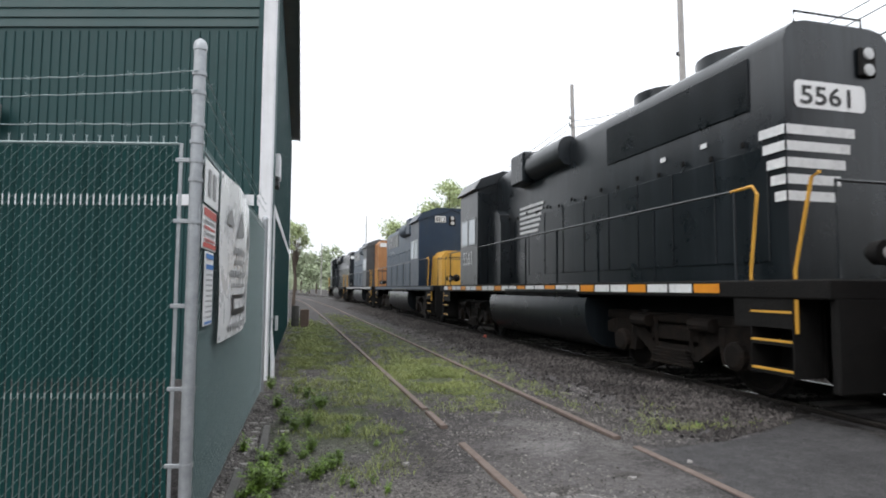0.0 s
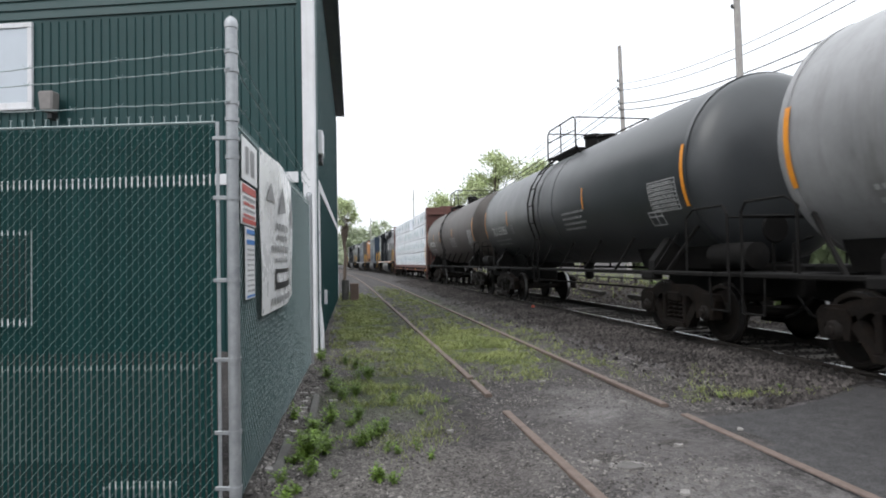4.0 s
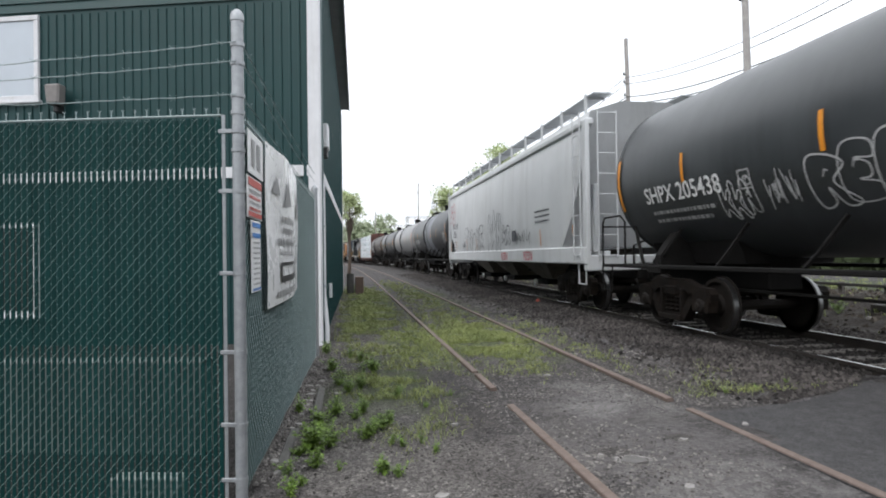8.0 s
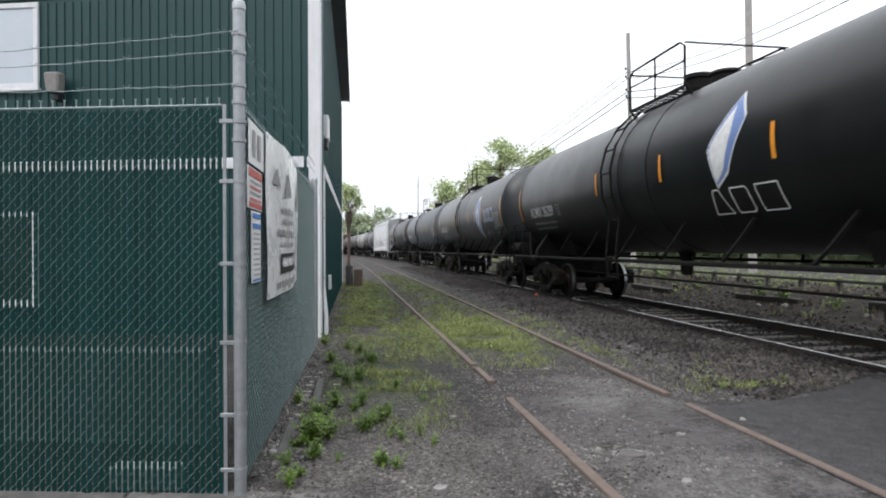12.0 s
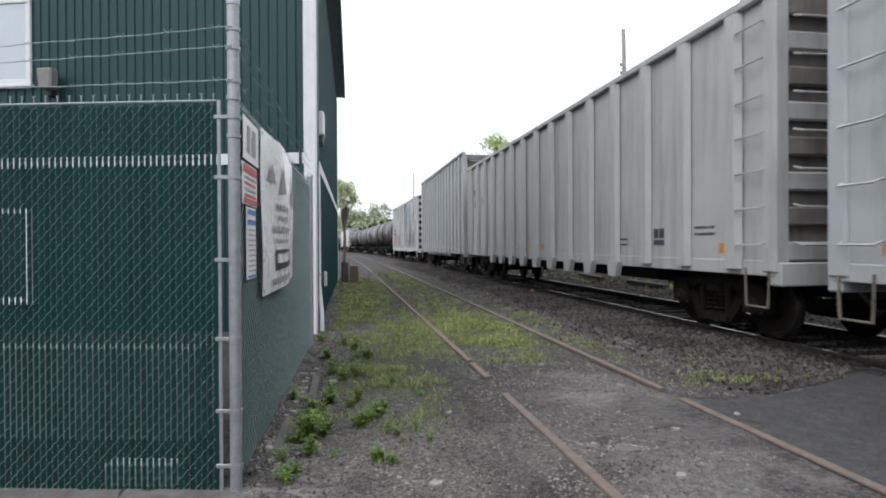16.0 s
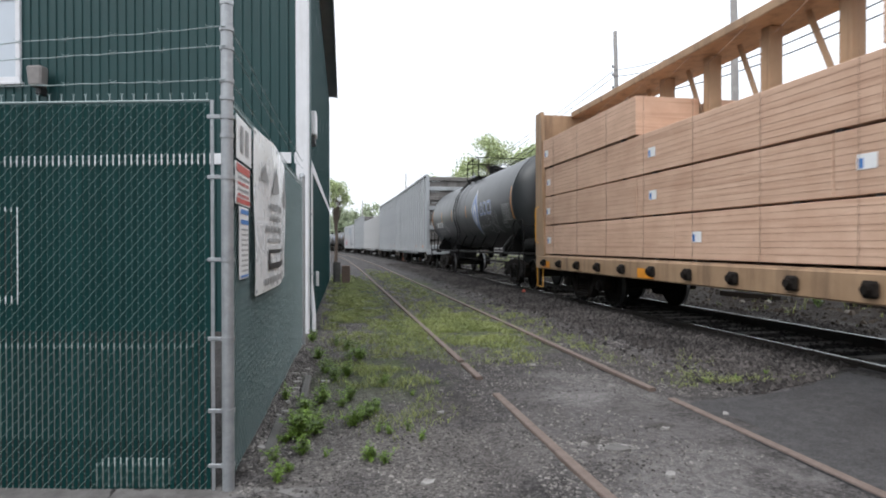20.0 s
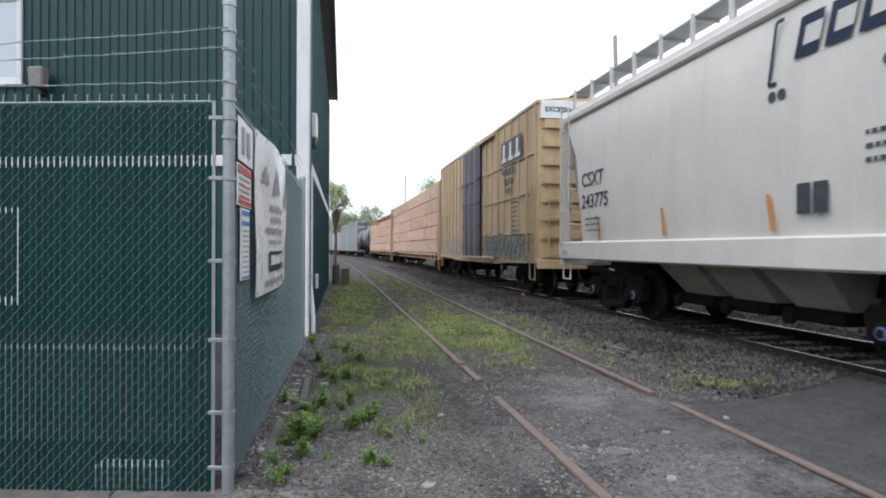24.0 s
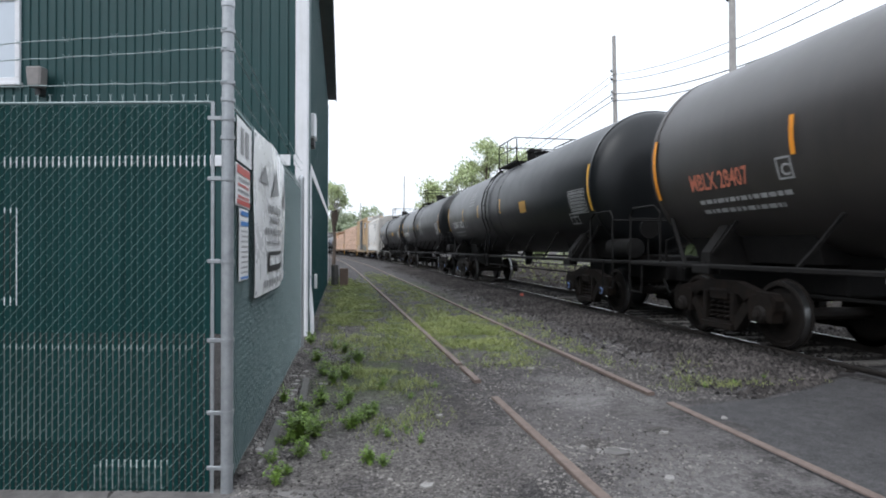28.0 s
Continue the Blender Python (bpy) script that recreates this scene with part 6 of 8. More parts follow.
    for y in (-1.0, 1.0):
        part("guard_rail", Mb().tube([(-1.0, y, zt + 0.62), (1.0, y, zt + 0.62)], 0.018, 5), M_UNDER, car)
        part("brace", Mb().tube([(-1.0, y, zt - 0.08), (-0.85, y, zt - 0.3)], 0.03, 4), M_UNDER, car)
    lad = Mb()
    ly = 0.85
    for y in (ly - 0.22, ly + 0.22):
        lad.tube([(-1.45, y, 0.72), (-1.5, y, 1.2)] + [(-(r + 0.1) * math.cos(w), y, zc + (r + 0.1) * math.sin(w)) for w in (-0.5, -0.2, 0.1, 0.4, 0.7, 0.95)], 0.025, 5)
    for i in range(8):
        if i < 2:
            x, z = -1.49, 0.76 + i * 0.4
        else:
            w = -0.55 + (i - 2) * 0.3
            x, z = -(r + 0.1) * math.cos(w), zc + (r + 0.1) * math.sin(w)
        lad.tube([(x, ly - 0.22, z), (x, ly + 0.22, z)], 0.017, 5)
    part("ladder", lad, M_UNDER, car)
    # reflectors
    for y in (L - 0.02, -L + 0.1):
        Flat().rect(L - y, -0.62, 0.085, 0.98).put("reflector", car, M_AMBER if blocks else M_ORANGE, tm(L, 0.0, 0.016), "orange reflective strip")
    for u in bars:
        Flat().rect(u, -0.3, 0.075, 0.46).put("reflector", car, M_AMBER if blocks else M_ORANGE, tm(L, 0.0, 0.016), "orange reflective strip")
    if mark:
        fl = Flat().text(mark, 0.95, -0.56, 0.29 if mark_w > 0.8 else 0.25, mark_w)
        fl.put("lettering", car, mark_mat or M_PAINTW, tm(L, 0.0))
    def stencil(f_):
        f_.put("stencil", car, M_STEN, tm(L, 0.0))
    def frame_mark(u, v, w_, h_, cross):
        f_ = Flat().rect(u, v, 0.025, h_).rect(u + w_, v, 0.025, h_).rect(u, v, w_, 0.025).rect(u, v + h_ - 0.025, w_ + 0.025, 0.025)
        if cross:
            f_.rect(u + w_ / 2, v, 0.03, h_).rect(u, v + h_ * 0.6, w_, 0.03)
        stencil(f_)
    for k in range(2):
        stencil(Flat().bars(1.05, -0.78 - k * 0.16, 1.8 - 0.2 * k, 0.065, rng))
    gl = 2 * L - 1.15                            # ruled table of dates near the trailing end
    tb_ = Flat().rect(gl, -0.65, 0.02, 0.52).rect(gl + 0.85, -0.65, 0.02, 0.52)
    for k in range(8):
        tb_.rect(gl, -0.65 + k * 0.074, 0.87, 0.018)
        if k < 7:
            tb_.bars(gl + 0.06, -0.625 + k * 0.074, 0.72, 0.03, rng)
    stencil(tb_)
    for k in range(4):
        if seed < 4:
            stencil(Flat().bars(L + 1.2, -0.35 - k * 0.13, 1.3 - 0.15 * (k % 2), 0.05, rng))
    for u, v, w, n in blocks:
        for k in range(n):
            Flat().bars(u, v - k * 0.115, w * rng.uniform(0.45, 0.9), 0.032, rng).put("stencil", car, M_STEN, tm(L, 0.0))
    bx = 2 * L - 1.35
    frame_mark(bx, -0.9, 0.42, 0.28, True)
    if mark:
        w = 0.95 + 0.217 * mark_w * len(mark) + 0.3
        frame_mark(w, -0.58, 0.22, 0.28, False)
        stencil(Flat().text("C", w + 0.06, -0.53, 0.15))
    if plate:
        Flat().rect(plate[0], -0.4, plate[1], plate[2]).put("plate", car, plate[3], tm(L, 0.0, 0.012))
    for kind, u, v, w, h, n in spray:
        gr = bubbles(rng, u, v, w, h, n, 0.021) if kind else scribble(rng, u, v, w, h, n, 0.015)
        gr.put("graffiti", car, M_SPRAYW if mat is not M_TANKX else M_SPRAYF, tm(L, 0.0, 0.009), "white spray-painted outline letters" if kind else "white spray-painted scrawl")
    if emblem:
        u0, lift = emblem[0], emblem[2]
        leaf = [(0.33, 0.86), (0.58, 0.34), (0.06, -0.62), (-0.33, -0.86), (-0.5, -0.08)]
        if len(emblem) > 4:
            layers = ((leaf, 0.78, M_PAINTW, 0.007), (leaf, 0.72, M_BLUEP, 0.011), ([(0.24, 0.6), (0.2, 0.1), (-0.05, -0.55), (-0.3, -0.74), (-0.42, -0.08)], 0.78, M_PAINTW, 0.015))
        else:
            dia = [(0, 0.95), (0.54, 0.2), (0.5, 0), (0, -0.95), (-0.5, 0), (-0.54, 0.2)]
            layers = ((dia, 1.0, M_PAINTW, 0.007), (dia, 0.86, M_BLUEP, 0.011), (dia, 0.5, M_PAINTW, 0.015), (dia, 0.22, M_BLUEP, 0.019))
        for pts, k, mm, off in layers:
            Flat().shape(pts, u0, lift, k).put("emblem", car, mm, tm(L, 0.0, off), "blue and white emblem")
        e, v = emblem[1], emblem[3]
        for i, pts in enumerate(([(0, 0), (0.15, 0.44), (0.31, 0.44), (0.46, 0), (0, 0)], [(0, 0), (0, 0.44), (0.36, 0.44), (0.42, 0.38), (0.42, 0.06), (0.36, 0), (0, 0)], [(0, 0), (0, 0.44), (0.5, 0.44), (0.5, 0), (0, 0)])):
            Flat().line([(u0 + e + i * 0.52 + p * 0.86, v + q * 0.9) for p, q in pts], 0.022 if len(emblem) > 4 else 0.1).put("wordmark_outline", car, M_PAINTW, tm(L, 0.0, 0.007), "white outlined block shape")
            if len(emblem) == 4:
                Flat().line([(u0 + e + i * 0.52 + p * 0.86, v + q * 0.9) for p, q in pts], 0.055).put("wordmark_fill", car, M_BLUEP, tm(L, 0.0, 0.011), "blue block shape")
    return car


# ---- covered hoppers ----
def hopper_car(s0, s1, mat, label, marks, seed, sprays=(), wordmark=False):
    rng = random.Random(seed)
    car, s, L = new_car("hopper_car", label, s0, s1)
    W, z0, zt = 1.5, 1.2, 4.55
    sec = [(-1.46, z0 + 0.3), (-1.52, 2.2), (-1.52, 3.4), (-1.47, 4.1), (-1.34, zt), (-0.6, zt + 0.25), (0.6, zt + 0.25), (1.34, zt), (1.47, 4.1), (1.52, 3.4), (1.52, 2.2), (1.46, z0 + 0.3)]
    mb = Mb()
    n = len(sec)
    # body: upright upper ends, the lower ends slope in
    inset = (lambda z: 1.1 * min(1, max(0, (4.4 - z) / 1.3))) if wordmark else (lambda z: max(0, 2.9 - z) * 1.1)
    a = [(x, -L + 0.1 + inset(z), z) for x, z in sec]
    b = [(x, L - 0.1 - inset(z), z) for x, z in sec]
    mb.add(a + b, [(i, (i + 1) % n, n + (i + 1) % n, n + i) for i in range(n - 1)] + [tuple(range(n))[::-1], tuple(range(n, 2 * n)), (0, n, 2 * n - 1, n - 1)])
    part("body", mb, mat, car, smooth=True)
    for sx in (-1, 1):
        part("side_sill", Mb().box(min(sx * 1.44, sx * 1.54), max(sx * 1.44, sx * 1.54), -L, L, 1.1, 1.5, 0.03), mat, car)
        part("top_rail", Mb().box(min(sx * 1.3, sx * 1.5), max(sx * 1.3, sx * 1.5), -L, L, zt - 0.32, zt - 0.16, 0.03), mat, car)
        # end posts and side plates
        for sy in (-1, 1):
            part("end_post", Mb().box(min(sx * 1.4, sx * 1.52), max(sx * 1.4, sx * 1.52), min(sy * (L - 0.2), sy * L), max(sy * (L - 0.2), sy * L), 1.1, zt - 0.2, 0.02), mat, car)
            stirrup(car, sx * 1.47, sy * (L - 0.35), 1.15, mat)
    for sy in (-1, 1):
        ladder(car, -1.56, sy * (L - 0.42), 1.2, zt, 0.42, mat, n=8)
        ladder(car, -1.0, sy * (L + 0.02), 1.2, zt, 0.45, mat, "x", n=8)
        part("end_sill", Mb().box(-1.5, 1.5, min(sy * (L - 0.2), sy * L), max(sy * (L - 0.2), sy * L), 0.95, 1.3, 0.02), mat, car)
        part("slope_brace", Mb().box(-1.0, -0.85, min(sy * (L - 1.7), sy * (L - 0.2)), max(sy * (L - 1.7), sy * (L - 0.2)), 1.25, 1.4, 0.02), mat, car)
        part("brace_post", Mb().box(-1.0, -0.85, min(sy * (L - 0.9), sy * (L - 0.75)), max(sy * (L - 0.9), sy * (L - 0.75)), 1.3, 3.0, 0.02), mat, car)
        truck(car, sy * (L - 1.9), s, M_BLUEP if wordmark else None)
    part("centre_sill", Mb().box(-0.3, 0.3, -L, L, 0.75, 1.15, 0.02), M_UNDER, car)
    for k in range(3):
        y = (k - 1) * (2 * L - 7) / 3
        w = (2 * L - 7) / 6
        mb = Mb().add([(-1.42, y - w, 1.45), (1.42, y - w, 1.45), (1.42, y + w, 1.45), (-1.42, y + w, 1.45), (-0.55, y - 0.45, 0.55), (0.55, y - 0.45, 0.55), (0.55, y + 0.45, 0.55), (-0.55, y + 0.45, 0.55)], [(0, 1, 5, 4), (1, 2, 6, 5), (2, 3, 7, 6), (3, 0, 4, 7), (4, 5, 6, 7), (0, 3, 2, 1)])
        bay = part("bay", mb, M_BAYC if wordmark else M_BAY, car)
        part("gate", Mb().box(-0.75, 0.75, y - 0.5, y + 0.5, 0.4, 0.57, 0.02), M_UNDER, bay)
        part("gate_handle", Mb().lathe([(-0.95, 0.02), (-0.93, 0.1), (-0.87, 0.1), (-0.85, 0.02)], 12, "x", (0, y + 0.2, 0.46)), M_UNDER if wordmark else M_SIGNW, bay)
    # roof hatches, running board and its brackets
    part("hatch", Mb().box(-0.3, 0.3, -L + 0.8, L - 0.8, zt + 0.22, zt + 0.36, 0.03), mat, car)
    rw = Mb()
    for sx in (-1, 1):
        rw.box(min(sx * 0.85, sx * 1.3), max(sx * 0.85, sx * 1.3), -L, L, zt + 0.38, zt + 0.41)
    part("running_board", rw, M_GALV, car, "grey steel grating walkway")
    for i in range(12):
        y = -L + 0.4 + (2 * L - 0.8) * i / 11
        part("walk_bracket", Mb().box(-1.34, -1.28, y - 0.03, y + 0.03, zt - 0.1, zt + 0.46, 0.005).box(-1.3, -0.85, y - 0.02, y + 0.02, zt + 0.34, zt + 0.38), mat, car)
    couplers(car, L, ext=0.55)
    sm = flat_map(-1.535, L, 0)
    for u in ((2.0, 4.4, 6.8, 9.2) if wordmark else (0.62, 2.2, 4.6, 6.6, 2 * L - 3.2, 2 * L - 0.8)):
        Flat().poly([(u, 2.02), (u + 0.09, 1.56), (u + 0.16, 1.56), (u + 0.07, 2.02)]).put("reflector", car, M_REFLD, sm, "faded orange reflective strip")
    fl = Flat()
    for txt, u, v, h in marks:
        fl.text(txt, u, v, h)
    for k in range(3):
        fl.bars(1.5, 1.95 - k * 0.12, 0.7, 0.035, rng).bars(2 * L - (2.6 if wordmark else 3.6), 2.5 - k * 0.14, 0.7 if wordmark else 1.2, 0.05, rng)
    ub = 7.3 if wordmark else L + 3.0
    fl.rect(ub, 1.75, 0.2, 0.35).rect(ub + 0.24, 1.75, 0.2, 0.35)
    fl.put("lettering", car, M_SPRAY, sm)
    if wordmark:
        for k in range(3):
            u = 7.25 + k * 0.43
            Flat().poly([(u, 3.55), (u + 0.34, 3.55), (u + 0.46, 4.0), (u + 0.12, 4.0)]).put("wordmark_shape", car, M_LBLUE, sm, "dark blue wordmark shape")
            Flat().poly([(u + 0.14, 3.67), (u + 0.38, 3.67), (u + 0.43, 3.88), (u + 0.19, 3.88)]).put("wordmark_gap", car, mat, flat_map(-1.541, L, 0))
        Flat().line([(7.1, 4.08), (6.98, 4.08), (6.85, 3.35), (6.97, 3.35)], 0.05).put("bracket_mark", car, M_LBLUE, sm)
        Flat().line([(8.75, 4.08), (8.87, 4.08), (8.74, 3.35), (8.62, 3.35)], 0.05).put("bracket_mark", car, M_LBLUE, sm)
        for u, v in ((6.9, 3.2), (7.06, 3.2), (8.45, 3.2), (8.62, 3.2)):
            Flat().poly([(u + 0.07 * math.cos(q * 0.785), v + 0.07 * math.sin(q * 0.785)) for q in range(8)]).put("dot", car, M_SPRAY, sm)
        # open end cage of ladders and rails
        for sy in (-1, 1):
            for x in (-1.35, -0.9, 0.9, 1.35):
                part("cage_post", Mb().tube([(x, sy * (L - 0.1), 1.2), (x, sy * (L - 0.1), 3.6), (x, sy * (L - 0.25), 4.4)], 0.03, 5), mat, car)
            for k in range(6):
                part("cage_rung", Mb().tube([(-1.35, sy * (L - 0.1), 1.5 + 0.42 * k), (-0.9, sy * (L - 0.1), 1.5 + 0.42 * k)], 0.018, 5), mat, car)
            part("end_hopper_plate", Mb().add([(-1.2, sy * (L - 1.2), 3.1), (1.2, sy * (L - 1.2), 3.1), (0.7, sy * (L - 2.2), 1.4), (-0.7, sy * (L - 2.2), 1.4), (-1.2, sy * (L - 1.26), 3.1), (1.2, sy * (L - 1.26), 3.1), (0.7, sy * (L - 2.26), 1.4), (-0.7, sy * (L - 2.26), 1.4)], [(0, 1, 2, 3), (4, 7, 6, 5), (0, 4, 5, 1), (2, 6, 7, 3), (1, 5, 6, 2), (0, 3, 7, 4)]), mat, car)
    for kind, u, v, w, h, mm in sprays:
        if kind == "tag":
            scribble(rng, u, v, w, h, max(4, int(w / 0.35)), 0.028).put("graffiti", car, mm, sm, "spray-painted tag")
        elif kind == "bubble":
            bubbles(rng, u, v, w, h, max(2, int(w / 0.6)), 0.032).put("graffiti", car, mm, sm, "spray-painted outline letters")
        else:
            Flat().text(kind, u, v, h).put("graffiti", car, mm, flat_map(-1.545, L, 0), "red spray-painted letters")
    return car, L


# ---- high-sided gondolas ----
def gondola_car(s0, s1, mat, label, ribs, zt, seed, style="channel", marks=(), rusty=False):
    rng = random.Random(seed)
    car, s, L = new_car("gondola_car", label, s0, s1)
    z0 = 1.02
    W = 1.44
    part("side_sheet", Mb().box(-W, -W + 0.06, -L, L, z0, zt, 0.01), mat, car)
    part("side_sheet", Mb().box(W - 0.06, W, -L, L, z0, zt, 0.01), mat, car)
    part("floor_pan", Mb().box(-W + 0.06, W - 0.06, -L + 0.1, L - 0.1, z0, z0 + 0.08), M_UNDER, car)
    for sx in (-1, 1):
        part("top_chord", Mb().box(min(sx * (W - 0.1), sx * (W + 0.09)), max(sx * (W - 0.1), sx * (W + 0.09)), -L, L, zt, zt + 0.12, 0.02), mat, car)
        if style == "channel":
            part("belt_rail", Mb().box(min(sx * W, sx * (W + 0.04)), max(sx * W, sx * (W + 0.04)), -L, L, zt - 0.62, zt - 0.55, 0.01), mat, car)
    rib_c = Mb().box(-0.075, 0.0, -0.065, 0.065, z0 - 0.02, zt, 0.015)
    foot = Mb().prism([(-0.13, z0 - 0.02), (0.1, z0 - 0.02), (0.04, z0 - 0.22), (-0.05, z0 - 0.22)], -0.08, 0.0, "x")
    if style == "wedge":
        rib_c = Mb().prism([(-0.02, -0.17), (-0.1, -0.1), (-0.1, 0.1), (-0.02, 0.17)], z0 - 0.02, zt, "z")
        foot = Mb().prism([(-0.26, z0 - 0.02), (0.2, z0 - 0.02), (0.15, z0 - 0.3), (-0.15, z0 - 0.3)], -0.12, 0.0, "x")
    rm, fm = rib_c.mesh("rib", mat), foot.mesh("foot", mat)
    for i in range(ribs):
        y = -L + 0.75 + (2 * L - 1.5) * i / (ribs - 1)
        part("rib", rm, mat, car, at=(-W, y, 0))
        if abs(y) < L - (4.2 if style == "wedge" else 2.6):
            part("foot", fm, mat, car, at=(-W, y, 0))
    # ends with stacked channels
    for sy in (-1, 1):
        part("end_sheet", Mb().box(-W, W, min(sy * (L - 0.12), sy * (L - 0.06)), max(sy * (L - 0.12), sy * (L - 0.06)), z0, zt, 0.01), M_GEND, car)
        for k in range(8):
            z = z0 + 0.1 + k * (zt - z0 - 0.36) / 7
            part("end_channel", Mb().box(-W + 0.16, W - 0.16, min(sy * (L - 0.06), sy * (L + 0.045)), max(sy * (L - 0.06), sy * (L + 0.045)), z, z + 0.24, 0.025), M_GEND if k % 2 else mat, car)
        for sx in (-1, 1):
            part("corner_post", Mb().box(min(sx * (W - 0.16), sx * (W + 0.04)), max(sx * (W - 0.16), sx * (W + 0.04)), min(sy * (L - 0.2), sy * (L + 0.06)), max(sy * (L - 0.2), sy * (L + 0.06)), z0 - 0.05, zt, 0.02), mat, car)
            stirrup(car, sx * (W + 0.02), sy * (L - 0.3), z0, M_BAY)
        part("end_sill", Mb().box(-W, W, min(sy * (L - 0.1), sy * (L + 0.1)), max(sy * (L - 0.1), sy * (L + 0.1)), 0.8, z0 + 0.08, 0.02), mat, car)
        # grab irons
        for k in range(7):
            z = z0 + 0.3 + k * (zt - z0 - 0.6) / 6
            part("grab_iron", Mb().tube([(-W - 0.02, sy * (L - 0.15), z + 0.04), (-W - 0.11, sy * (L - 0.17), z), (-W - 0.11, sy * (L - 0.6), z), (-W - 0.02, sy * (L - 0.63), z + 0.04)], 0.016, 5), mat, car)
            part("grab_iron", Mb().tube([(-W + 0.25, sy * (L + 0.02), z + 0.04), (-W + 0.27, sy * (L + 0.13), z), (-W + 0.75, sy * (L + 0.13), z), (-W + 0.77, sy * (L + 0.02), z + 0.04)], 0.016, 5), mat, car)
        truck(car, sy * (L - 1.75), s, rusty=rusty and sy < 0)
    part("centre_sill", Mb().box(-0.32, 0.32, -L, L, 0.6, z0, 0.02), M_UNDER, car)
    for sx in (-1, 1):
        part("stringer", Mb().box(min(sx * 0.95, sx * 1.2), max(sx * 0.95, sx * 1.2), -L + 3.2, L - 3.2, 0.72, z0, 0.02), M_UNDER, car)
    part("side_sill", Mb().box(-W - 0.01, -W + 0.1, -L, L, z0 - 0.1, z0 + 0.1, 0.01), mat, car)
    for k in range(6):
        y = -L + 3.6 + (2 * L - 7.2) * k / 5
        part("cross_bearer", Mb().prism([(-1.35, z0), (1.35, z0), (0.5, 0.72), (-0.5, 0.72)], y - 0.06, y + 0.06), M_UNDER, car)
    part("brake_cylinder", Mb().lathe([(-0.35, 0.02), (-0.33, 0.15), (0.33, 0.15), (0.35, 0.02)], 12, "y", (-0.8, -1.2, 0.82)), M_UNDER, car)
    couplers(car, L + 0.1, ext=0.5)
    sm = flat_map(-W - 0.008, L, 0)
    for u, w_ in [(2 * L - 1.95, 1.15) if style == "channel" else (2 * L - 1.1, 0.3)] + [(0.6 + (2 * L - 5) * k / 3, 0.22) for k in range(4)]:
        Flat().rect(u, z0 + 0.19, w_, 0.14).put("reflector", car, M_DULLOR, sm, "orange reflective patch")
    fl = Flat()
    fl.rect(2 * L - 2.9, z0 + 0.42, 0.15, 0.16).rect(2 * L - 2.72, z0 + 0.42, 0.15, 0.16).rect(2 * L - 2.9, z0 + 0.3, 0.33, 0.09)
    for k in range(2):
        fl.bars(2 * L - 1.7, z0 + 0.55 - k * 0.1, 0.5, 0.035, rng).bars(2 * L - 4.2, z0 + 0.4 - k * 0.1, 0.35, 0.03, rng)
    for txt, u, v, h in marks:
        fl.text(txt, u, v, h)
    fl.put("lettering", car, M_SPRAY, sm)
    return car, L


